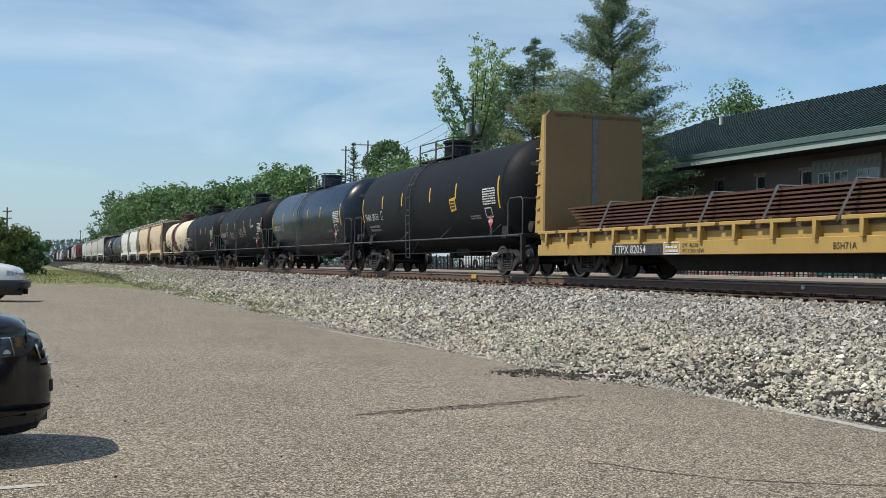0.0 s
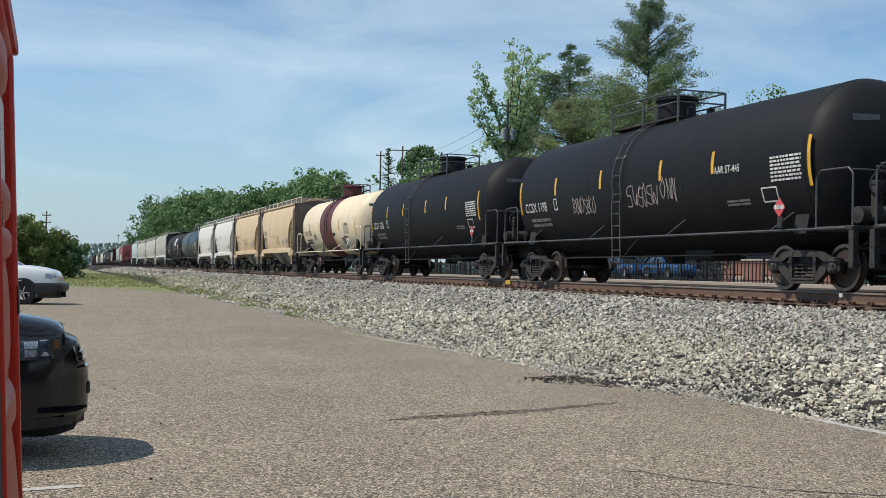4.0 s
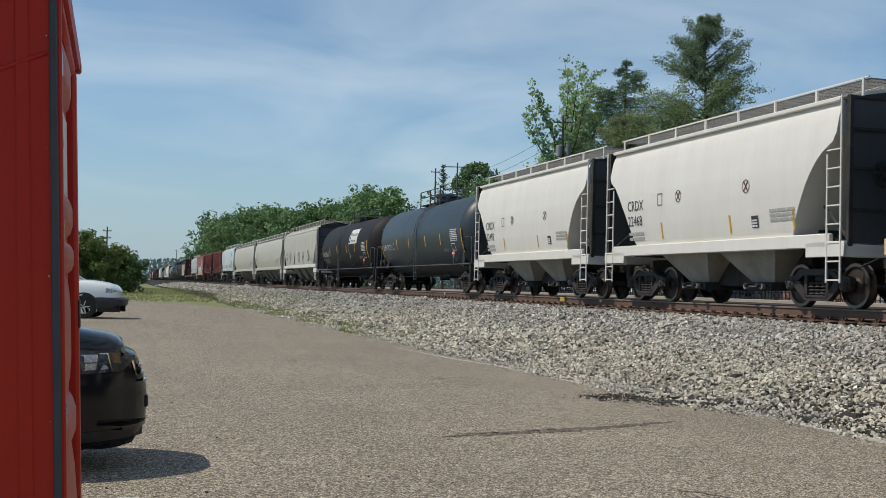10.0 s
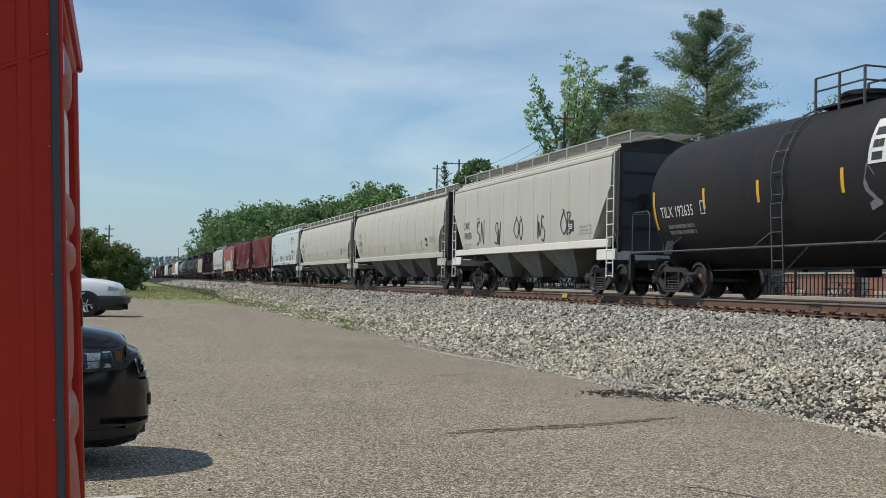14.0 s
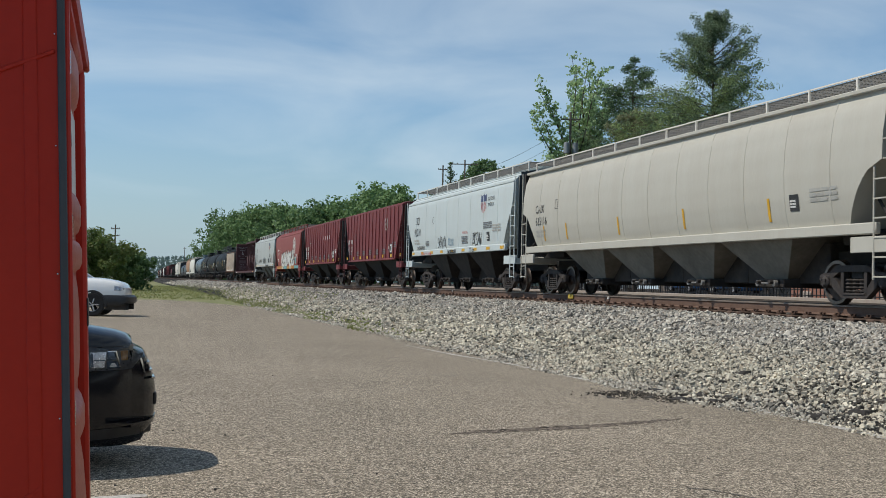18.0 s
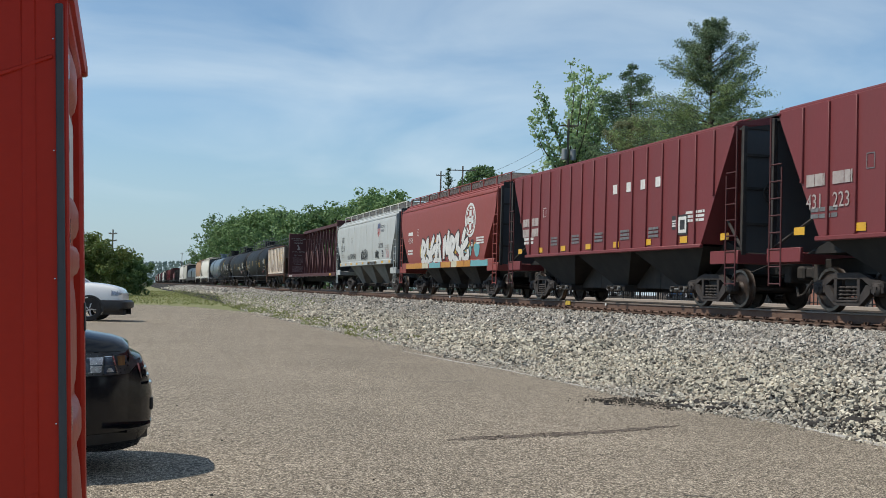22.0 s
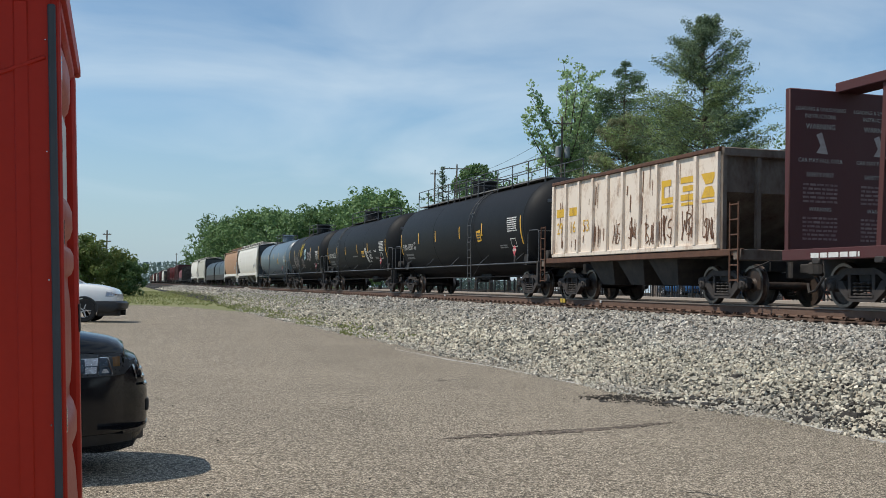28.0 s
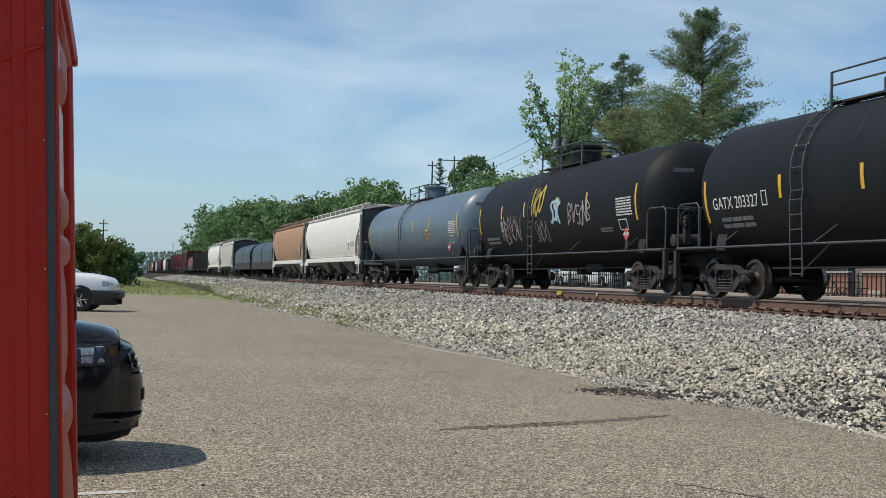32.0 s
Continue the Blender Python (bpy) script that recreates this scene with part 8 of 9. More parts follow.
    high = lambda x: min(0.77 - 0.2 * (x + 0.12), 0.845)
    for s in (-1, 1):
        m = Matrix.Diagonal((1, 1 if s < 0 else -1, 1, 1))
        def put(nm, shp, mt, lb=""):
            me = shp.mesh(nm)
            me.transform(m)
            part(nm, me, mt, car, lb)
        xa = [-0.14 - 0.055 * i for i in range(8)]
        za = [hood * (0.71 + 0.022 * i) for i in range(7)]
        if sharp:
            xa = [-0.11 - 0.042 * i for i in range(12)]
            low = lambda x: (0.775 + 0.1 * max(0.0, (x + 0.2) / 0.09)) / hood
            high = lambda x: (0.905 - 0.12 * (x + 0.11)) / hood if x < -0.16 else (0.895 + 0.3 * (x + 0.11)) / hood
        put("headlamp", lamp_patch(xa, low, high, 0.006), LENS_PALE if blunt else LENS_DARK, "clear wrap-round headlamp")
        if sharp:
            def slab(x0, x1, x2, x3, z0, z1, lift):
                vs = [(x, -(half(x, z) + lift), z) for q in range(4) for z in (z0 + (z1 - z0) * q / 3,) for x in (x0 + (x3 - x0) * q / 3, ((x0 + x1) + (x2 + x3 - x0 - x1) * q / 3) / 2, x1 + (x2 - x1) * q / 3)]
                return Shape().raw(vs, [(3 * r + c, 3 * r + c + 1, 3 * r + c + 4, 3 * r + c + 3) for r in range(3) for c in range(2)])
            put("headlamp_bowl", slab(-0.5, -0.405, -0.395, -0.515, 0.8, 0.915, 0.01), LENS_GREY)
            put("headlamp_fin", slab(-0.51, -0.4, -0.405, -0.512, 0.85, 0.858, 0.013), LENS_BLUE)
            put("headlamp_fin", slab(-0.52, -0.485, -0.495, -0.53, 0.805, 0.91, 0.013), LENS_BLUE)
            put("headlamp_bowl", slab(-0.385, -0.29, -0.315, -0.39, 0.79, 0.845, 0.01), LENS_BLUE)
            put("headlamp_bowl", slab(-0.388, -0.32, -0.34, -0.385, 0.85, 0.92, 0.01), LENS_BLUE)
            put("headlamp_fin", slab(-0.37, -0.31, -0.33, -0.355, 0.8, 0.83, 0.013), LENS_GREY)
            put("headlamp_fin", slab(-0.29, -0.282, -0.318, -0.328, 0.79, 0.92, 0.013), CHROME)
            put("headlamp_fin", slab(-0.38, -0.32, -0.322, -0.39, 0.915, 0.922, 0.013), CHROME)
            put("headlamp_marker", slab(-0.28, -0.23, -0.235, -0.292, 0.845, 0.92, 0.011), AMBER)
            put("grille_blade", slab(-0.1, -0.088, -0.12, -0.135, 0.735, 0.85, 0.009), CHROME)
            put("hood_lip", skin_patch([-0.22, -0.27, -0.34, -0.44, -0.57, -0.75], [0.955, 0.963, 0.972], 0.01), lacquer)
        else:
          put("headlamp_bowl", skin_patch([-0.36, -0.4, -0.45, -0.5], [hood * 0.725, hood * 0.76, hood * 0.8, hood * 0.825], 0.01), LENS_GREY)
          put("headlamp_bowl", skin_patch([-0.24, -0.27, -0.3], [hood * 0.73, hood * 0.76, hood * 0.79], 0.01), LENS_GREY)
          put("headlamp_bowl", skin_patch([-0.31, -0.33], [hood * 0.72, hood * 0.76, hood * 0.8, hood * 0.835], 0.011), CHROME)
          put("headlamp_marker", skin_patch([-0.17, -0.19, -0.205], [hood * 0.745, hood * 0.765], 0.011), AMBER)
        put("headlamp_cover", lamp_patch(xa, low, high, 0.014), CLEAR)
        if not blunt:
            put("hood_seam", skin_patch([-0.26, -0.34, -0.5, -0.8, -1.1], [hood * 0.862, hood * 0.872], 0.004), TRIM)
        if not sharp and not blunt:
            put("bumper_crease", skin_patch([-0.03, -0.06, -0.12, -0.2, -0.3, -0.45], [hood * 0.5, hood * 0.51], 0.006), LENS_DARK)
        put("bumper_trim", skin_patch([-0.03 - 0.1 * i for i in range(9)], [0.25, 0.25 + (skirt - 0.25) * 0.5, skirt], 0.008), TRIM)
        if not sharp and not blunt:
            put("fender_seam", skin_patch([-0.06, -0.12, -0.2, -0.3, -0.45, -0.7], [hood * 0.64, hood * 0.648], 0.004), TRIM)
        if not sharp:
            put("fog_lamp", skin_patch([-0.05, -0.09, -0.13], [0.42, 0.46, 0.5], 0.008), TRIM)
        for xw in (-axle, -L + axle):
            y = s * (W / 2 - 0.1)
            wh = part("wheel", Shape().rev([(-0.11, wheel * 0.62), (-0.11, wheel * 0.93), (-0.08, wheel), (0.08, wheel), (0.11, wheel * 0.93), (0.11, wheel * 0.62)], "y", (0, 0, 0), 26), TYRE, car, at=pose(xw, y, wheel))
            rim = Shape().rev([(s * 0.1, wheel * 0.63), (s * 0.07, wheel * 0.6), (s * 0.02, wheel * 0.58)], "y", (0, 0, 0), 26)
            for q in range(5):
                t = 2 * math.pi * q / 5
                rim.rod([(0.04 * math.cos(t), s * 0.08, 0.04 * math.sin(t)), (wheel * 0.6 * math.cos(t), s * 0.07, wheel * 0.6 * math.sin(t))], 0.03, 5)
            rim.rev([(s * 0.1, 0.0), (s * 0.09, 0.07), (s * 0.02, 0.07)], "y", (0, 0, 0), 12)
            part("rim", rim, ALLOY, wh)
            arch = Shape().rev([(s * (W / 2 - 0.03), wheel + 0.01), (s * (W / 2 + 0.006), wheel + 0.02), (s * (W / 2 + 0.006), wheel + 0.08), (s * (W / 2 - 0.05), wheel + 0.09)], "y", (xw, 0, wheel), 20, radians(-8), radians(188))
            part("wheel_arch", arch, TRIM, car)
            part("wheel_well", Shape().rev([(s * (W / 2 - 0.25), 0.0), (s * (W / 2 - 0.004), 0.001), (s * (W / 2 - 0.004), wheel + 0.03)], "y", (xw, 0, wheel), 20, radians(-15), radians(195)), TYRE, car)
    if sharp:
        lipv = [(x, y * W / 1.88, z) for x, y in ((-0.2, -0.71), (-0.09, -0.56), (-0.02, -0.36), (0.01, 0.0), (-0.02, 0.36), (-0.09, 0.56), (-0.2, 0.71)) for z in (0.345, 0.375)]
        lipv += [(x - 0.1, y * 0.97, z) for x, y, z in lipv]
        part("bumper_lip", Shape().raw(lipv, [(2 * i, 2 * i + 2, 2 * i + 3, 2 * i + 1) for i in range(6)] + [(2 * i, 14 + 2 * i, 16 + 2 * i, 2 * i + 2) for i in range(6)] + [(2 * i + 1, 2 * i + 3, 17 + 2 * i, 15 + 2 * i) for i in range(6)]), lacquer, car, smooth=50)
        for z in (0.69, 0.75, 0.81):
            x = float(np.interp(z, [0.66, 0.72, 0.79, 0.86], [-0.012, -0.035, -0.06, -0.085]))
            part("grille_bar", Shape().box(x - 0.02, x + 0.012, -0.3, 0.3, z - 0.01, z + 0.01, 0.004), CHROME, car)
    part("grille", Shape().box(-0.02, 0.012, -0.42 + 0.26 * sharp, 0.42 - 0.26 * sharp, 0.46 * k, 0.56 * k, 0.01), TRIM, car)
    part("windscreen_cowl", Shape().box(x0 - 0.05, x0 + 0.12, -w0 * 0.85, w0 * 0.85, hood + 0.0, hood + 0.045, 0.01), TRIM, car)
    return car


vehicle("sedan_car", "glossy black car parked with its nose out", CARBLACK, 4.7, 1.82, pose(0.30, 9.46, 0, 0, 0, 1.0), hood=1.1, roof=1.6, axle=1.25, sharp=True)
vehicle("suv_car", "white sport utility car parked further back", CARWHITE, 4.5, 1.85, pose(0.46, 43.1, 0, 0, 0, -11), hood=1.36, roof=1.84, wheel=0.44, axle=1.28, skirt=0.56, blunt=0.74)
vehicle("blue_car", "blue car parked beyond the fence", CARBLUE, 4.5, 1.8, pose(38.0, 60.5, 1.3, 0, 0, -90), hood=1.0, roof=1.48, group="cars beyond the fence")
vehicle("blue_car", "second blue car parked beyond the fence", CARBLUE, 4.5, 1.8, pose(38.2, 66.5, 1.3, 0, 0, -90), hood=1.0, roof=1.48, group="cars beyond the fence")
vehicle("pickup_truck", "white truck parked beyond the fence", CARWHITE, 5.0, 1.95, pose(37.5, 85.0, 1.3, 0, 0, -90), hood=1.2, roof=1.85, wheel=0.4, group="cars beyond the fence")
vehicle("pickup_truck", "white van parked beyond the fence", CARWHITE, 5.0, 1.95, pose(38.5, 79.0, 1.3, 0, 0, -90), hood=1.25, roof=2.0, wheel=0.4, group="cars beyond the fence")
vehicle("far_car", "grey car on the far road", CARWHITE, 4.5, 1.8, pose(5.0, 330, 0.01, 0, 0, -90), hood=1.0, roof=1.5, group="far road cars")
vehicle("far_car", "dark car on the far road", CARBLUE, 4.5, 1.8, pose(1.5, 345, 0.01, 0, 0, -80), hood=1.0, roof=1.5, group="far road cars")

# ---- portable toilet at the camera's left ----
RED_PLASTIC = material("red moulded plastic", (0.48, 0.026, 0.0105), (0.4, 0.022, 0.0095), 0.5, big=1.2, fine=40, bump=0.06, grain=5, spec=0.25)
RED_PALE = material("sun-bleached red plastic", (0.46, 0.075, 0.038), (0.38, 0.055, 0.028), 0.5, big=2, fine=40, bump=0.08, grain=8)
SEAL = material("dark grey rubber seal", (0.04, 0.047, 0.052), (0.065, 0.073, 0.08), 0.6, big=5)
ROOFW = material("translucent white roof plastic", (0.7, 0.66, 0.62), (0.6, 0.55, 0.5), 0.5, big=3)
to = thing("portable_toilet", "red moulded plastic portable toilet with a hinged door", "portable toilet", pose(-0.046, 2.9, 0.025, 0, -2.6, -0.1))
Wt, Dt, Ht = 1.12, 1.1, 2.2
part("skid", Shape().box(-Wt - 0.02, -0.02, 0.02, Dt - 0.02, -0.02, 0.14, 0.03), TRIM, to)
part("side_wall", Shape().box(-Wt, -0.012, 0.0, 0.035, 0.1, Ht, 0.012), RED_PLASTIC, to)
part("side_wall", Shape().box(-Wt, -0.05, Dt - 0.045, Dt, 0.1, Ht, 0.015), RED_PLASTIC, to)
part("back_wall", Shape().box(-Wt - 0.02, -Wt + 0.03, 0.02, Dt - 0.02, 0.1, Ht, 0.015), RED_PLASTIC, to)
for x0, x1, z0, z1 in ((-0.98, -0.2, 0.25, 0.95), (-0.98, -0.2, 1.05, 1.75)):
    fr = Shape()
    for a, b, c, d in ((x0, x1, z0, z0 + 0.05), (x0, x1, z1 - 0.05, z1), (x0, x0 + 0.05, z0 + 0.05, z1 - 0.05), (x1 - 0.05, x1, z0 + 0.05, z1 - 0.05)):
        fr.box(a, b, -0.004, 0.004, c, d, 0.003)
    part("panel_rib", fr, RED_PLASTIC, to)
part("corner_rib", Shape().box(-0.115, -0.075, -0.004, 0.01, 0.12, Ht - 0.02, 0.006), RED_PLASTIC, to)
part("slant_rib", Shape().box(-0.1, 0.1, -0.005, 0.004, -0.006, 0.006, 0.003), RED_PLASTIC, to, at=pose(-0.13, 0, 2.0, 0, -22, 0))
part("slant_rib", Shape().box(-0.06, 0.06, -0.005, 0.004, -0.006, 0.006, 0.003), RED_PLASTIC, to, at=pose(-0.13, 0, 0.92, 0, -35, 0))
part("corner_seal", Shape().box(-0.031, -0.012, -0.008, 0.01, 0.12, Ht - 0.03, 0.003), SEAL, to, "dark grey strip at the corner")
for z in (0.4, 0.76, 1.12, 1.48, 1.8, 2.08):
    part("rivet", Shape().rev([(-0.001, 0.0025), (-0.003, 0.002), (-0.0035, 0.0)], "y", (-0.037, 0, z), 8), CHROME, to)
# door frame and door on the lot's side
part("door_post", Shape().box(-0.05, -0.002, 0.003, 0.045, 0.1, Ht, 0.006), RED_PLASTIC, to)
part("door_post", Shape().box(-0.06, 0.002, Dt - 0.13, Dt, 0.1, Ht - 0.02, 0.012), RED_PLASTIC, to)
part("door_head", Shape().box(-0.06, 0.0, 0.045, Dt - 0.1, Ht - 0.05, Ht, 0.012), RED_PLASTIC, to)
dr = part("door", Shape().box(-0.055, -0.03, 0.05, Dt - 0.13, 0.14, Ht - 0.04, 0.006), RED_PALE, to, "sun-bleached red door with moulded panels")
for z0, z1, d in ((0.2, 1.0, 0.038), (0.995, 1.11, 0.035), (1.12, 1.48, 0.021), (1.485, 1.585, 0.033), (1.6, 1.72, 0.031), (2.0, 2.14, 0.03)):
    bulge = Shape()
    rows = [(0.0, 0.0), (0.25, 0.75), (0.6, 1.0), (1.0, 1.0), (1.4, 1.0), (1.75, 0.75), (2.0, 0.0)]
    zc, zh = (z0 + z1) / 2, (z1 - z0) / 2
    vs = [(-0.031 + d * q * math.sin(math.pi * i / 8) ** 0.45, 0.1 + (Dt - 0.27) * i / 8, zc + (p - 1) * zh) for p, q in rows for i in range(9)]
    bulge.raw(vs, [(a * 9 + i, a * 9 + i + 1, a * 9 + i + 10, a * 9 + i + 9) for a in range(6) for i in range(8)])
    part("door_panel", bulge, RED_PALE, dr, smooth=60)
for z in (0.62, 1.125, 1.6, 2.02):
    hg = Shape()
    for i in range(5):
        a = z - 0.03 + 0.0125 * i
        hg.rev([(a, 0.0), (a, 0.0035), (a + 0.0105, 0.0035), (a + 0.0105, 0.0)], "z", (-0.004, 0.05, 0), 8)
    part("hinge", hg, CHROME, dr)
sg = part("sign", Shape().box(-0.03, -0.024, 0.1, 0.86, 1.68, 1.98, 0.003), ROOFW, dr, "white notice on the toilet door")
part("sign_mark", Shape().rev([(-0.0235, 0.04), (-0.0235, 0.1)], "x", (0, 0.5, 1.84), 14, 0.3, 4.6), BLACKMARK, sg)
part("sign_bar", Shape().box(-0.024, -0.0228, 0.3, 0.7, 1.7, 1.715), FAINT, sg)
part("latch", Shape().box(0.0, 0.006, Dt - 0.12, Dt - 0.02, 1.305, 1.4, 0.002), TRIM, to)
# roof: a red rim that draws in upwards, a pale top and a pale lip at the front
rv = []
for d, z in ((-0.012, Ht - 0.01), (-0.016, Ht + 0.03), (0.015, Ht + 0.16), (0.09, Ht + 0.28), (0.22, Ht + 0.33)):
    rv += [(-Wt + d, d, z), (-d, d, z), (-d, Dt - d, z), (-Wt + d, Dt - d, z)]
part("roof", Shape().raw(rv, [(4 * i + j, 4 * i + (j + 1) % 4, 4 * i + 4 + (j + 1) % 4, 4 * i + 4 + j) for i in range(4) for j in range(4)] + [(16, 17, 18, 19), (0, 1, 2, 3)]), RED_PLASTIC, to, "red roof cap drawn in upwards")
part("roof_lip", Shape().box(-Wt + 0.02, -0.05, -0.03, -0.012, Ht + 0.0, Ht + 0.045, 0.008), ROOFW, to, "pale lip along the roof's edge")
part("roof_catch", Shape().box(-0.01, 0.018, Dt - 0.04, Dt + 0.0, Ht - 0.02, Ht + 0.02, 0.006), RED_PALE, to)


# ---- depot beyond the line ----
BRICK = bpy.data.materials.new("dark red brick")
BRICK.use_nodes = True
bn, bl = BRICK.node_tree.nodes, BRICK.node_tree.links
bt, bc = bn.new("ShaderNodeTexBrick"), bn.new("ShaderNodeTexCoord")
bm_, bx = bn.new("ShaderNodeMapping"), bn.new("ShaderNodeTexNoise")
bm_.inputs["Rotation"].default_value = (radians(90), 0, radians(90))
bt.inputs["Color1"].default_value, bt.inputs["Color2"].default_value, bt.inputs["Mortar"].default_value = (0.13, 0.055, 0.04, 1), (0.18, 0.085, 0.06, 1), (0.2, 0.17, 0.15, 1)
bt.inputs["Scale"].default_value, bt.inputs["Mortar Size"].default_value, bt.inputs["Brick Width"].default_value, bt.inputs["Row Height"].default_value = 1.0, 0.008, 0.215, 0.075
bl.new(bc.outputs["Object"], bm_.inputs["Vector"])
bl.new(bm_.outputs["Vector"], bt.inputs["Vector"])
bl.new(bt.outputs["Color"], bn["Principled BSDF"].inputs["Base Color"])
bn["Principled BSDF"].inputs["Roughness"].default_value = 0.9
ROOFGREEN = material("green standing-seam metal", (0.06, 0.13, 0.102), (0.075, 0.15, 0.12), 0.5, 0.1, big=0.5, stretch=(0.3, 2, 1))
# darkened roof green: the seams' shadow lines put into their colour
SEAM_SHADE = material("roof seams painted as shadow lines", (0.012, 0.03, 0.025), (0.02, 0.042, 0.034), 0.5, 0.2, big=2)
FASCIA = material("pale green fascia paint", (0.36, 0.44, 0.38), (0.3, 0.38, 0.33), 0.6, big=1)
GUTTER = material("grey-green gutter", (0.11, 0.17, 0.15), (0.09, 0.14, 0.12), 0.5, big=1)
STONETRIM = material("pale stone trim", (0.42, 0.36, 0.3), (0.34, 0.29, 0.24), 0.85, big=2)
WHITEPAINT = material("white joinery paint", (0.72, 0.72, 0.7), (0.62, 0.62, 0.6), 0.5, big=3)
PANE = material("dark window pane", (0.02, 0.028, 0.035), (0.03, 0.04, 0.05), 0.05, big=3, coat=1.0)

dep = thing("depot_building", "two-storey brick depot with a green metal hip roof", "building", pose(0, 0, 0))
X0, X1, Y0, Y1 = 48.6, 68.5, 12.0, 93.5
GZ, EZ = 1.25, 9.2
WINS = [(y, 6.35, 8.15) for y in (90.0, 85.6, 81.2, 76.6, 72.1, 68.3, 63.6, 58.8, 51.0, 46.6, 42.0, 37.6, 33.0, 28.6)]
LOWS = [(y, 2.0, 4.2) for y in (88, 82, 76, 70, 64, 58)]
# the wall towards the line, in strips round its openings
wl_ = Shape()
def wall_strip(ya, yb, za, zb):
    if yb > ya and zb > za:
        wl_.box(X0, X0 + 0.35, ya, yb, za, zb)
for lev, (za, zb) in ((LOWS, (GZ - 0.3, 5.2)), (WINS, (5.2, EZ))):
    edge = Y0
    for y, s, t in sorted(lev):
        wall_strip(edge, y - 0.55, za, zb)
        wall_strip(y - 0.55, y + 0.55, za, s)
        wall_strip(y - 0.55, y + 0.55, t, zb)
        edge = y + 0.55
    wall_strip(edge, Y1, za, zb)
part("wall", wl_, BRICK, dep, smooth=0)
ow = Shape()
ow.box(X0 + 0.35, X1, Y1 - 0.35, Y1, GZ - 0.3, EZ)
ow.box(X0 + 0.35, X1, Y0, Y0 + 0.35, GZ - 0.3, EZ)
ow.box(X1 - 0.35, X1, Y0 + 0.35, Y1 - 0.35, GZ - 0.3, EZ)
part("wall", ow, BRICK, dep, smooth=0)
for lev in (WINS, LOWS):
    for y, s, t in lev:
        w = part("window", Shape().box(X0 + 0.2, X0 + 0.22, y - 0.55, y + 0.55, s, t), PANE, dep)
        fr = Shape()
        for a, b, c, d in ((y - 0.55, y - 0.47, s, t), (y + 0.47, y + 0.55, s, t), (y - 0.47, y + 0.47, s, s + 0.08), (y - 0.47, y + 0.47, t - 0.08, t), (y - 0.47, y + 0.47, (s + t) / 2 - 0.03, (s + t) / 2 + 0.03)):
            fr.box(X0 + 0.1, X0 + 0.2, a, b, c, d)
        part("window_frame", fr, WHITEPAINT if (y * 10) % 3 < 1.5 else GUTTER, w)
        part("window_sill", Shape().box(X0 - 0.08, X0 + 0.1, y - 0.65, y + 0.65, s - 0.14, s, 0.01), STONETRIM, w)
        part("window_lintel", Shape().box(X0 - 0.03, X0 + 0.05, y - 0.7, y + 0.7, t, t + 0.22, 0.01), STONETRIM, w)
for k in range(9):
    part("pilaster", Shape().box(X0 - 0.12, X0 + 0.01, 49.0 + 2.4 * k - 12.0, 49.35 + 2.4 * k - 12.0, GZ - 0.2, 4.5, 0.01), WHITEPAINT, dep)
# pale bay with its own small windows and a scalloped board above them
BAYPAINT = material("grey-green bay paint", (0.3, 0.33, 0.3), (0.24, 0.27, 0.25), 0.6, big=1)
bay = part("bay_panel", Shape().box(X0 - 0.25, X0 - 0.004, 51.8, 57.9, 5.3, 8.7, 0.02), BAYPAINT, dep, "pale painted bay with small windows")
for ya, yb in ((56.25, 57.2), (54.62, 55.69), (51.95, 53.65)):
    part("bay_window", Shape().box(X0 - 0.262, X0 - 0.252, ya, yb, 6.5, 7.78), PANE, bay)
    for a, b, c, d in ((ya - 0.07, ya, 6.43, 7.85), (yb, yb + 0.07, 6.43, 7.85), (ya, yb, 7.78, 7.85), (ya, yb, 6.43, 6.5), ((ya + yb) / 2 - 0.03, (ya + yb) / 2 + 0.03, 6.5, 7.78)):
        part("bay_window_frame", Shape().box(X0 - 0.285, X0 - 0.25, a, b, c, d), WHITEPAINT, bay)
sc = Shape()
for k in range(12):
    sc.prism([(51.9 + 0.5 * k, 8.5), (52.4 + 0.5 * k, 8.5), (52.15 + 0.5 * k, 8.05)], "x", X0 - 0.3, X0 - 0.26)
part("scalloped_board", sc, STONETRIM, bay)
part("band_course", Shape().box(X0 - 0.06, X0 + 0.02, Y0, Y1, 4.7, 5.0, 0.01), STONETRIM, dep)
# roof: eaves 2 m out, hipped ends
E0, E1, F0, F1, RX, RZ = 45.0, 70.5, 10.0, 95.5, 57.75, 14.85
rv = [(E0, F0, EZ + 0.25), (E1, F0, EZ + 0.25), (E1, F1, EZ + 0.25), (E0, F1, EZ + 0.25), (RX, F0 + 12.75, RZ), (RX, F1 - 12.75, RZ)]
part("roof", Shape().raw(rv, [(0, 4, 5, 3), (1, 2, 5, 4), (0, 1, 4), (2, 3, 5), (0, 3, 2, 1)]), ROOFGREEN, dep, "green standing-seam metal roof", smooth=0)
# near-black soffit, in the same colour as the car trim
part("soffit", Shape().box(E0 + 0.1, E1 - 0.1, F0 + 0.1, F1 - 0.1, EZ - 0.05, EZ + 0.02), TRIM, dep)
part("fascia", Shape().box(E0 - 0.03, E0 + 0.04, F0, F1, EZ - 0.28, EZ + 0.12, 0.01), FASCIA, dep)
part("fascia", Shape().box(E0 + 0.04, E1, F1 - 0.04, F1 + 0.03, EZ - 0.28, EZ + 0.12, 0.01), FASCIA, dep)
part("gutter", Shape().box(E0 - 0.16, E0 + 0.02, F0, F1, EZ + 0.12, EZ + 0.5, 0.03), GUTTER, dep)
seam_len = math.hypot(12.75, RZ - EZ - 0.25)
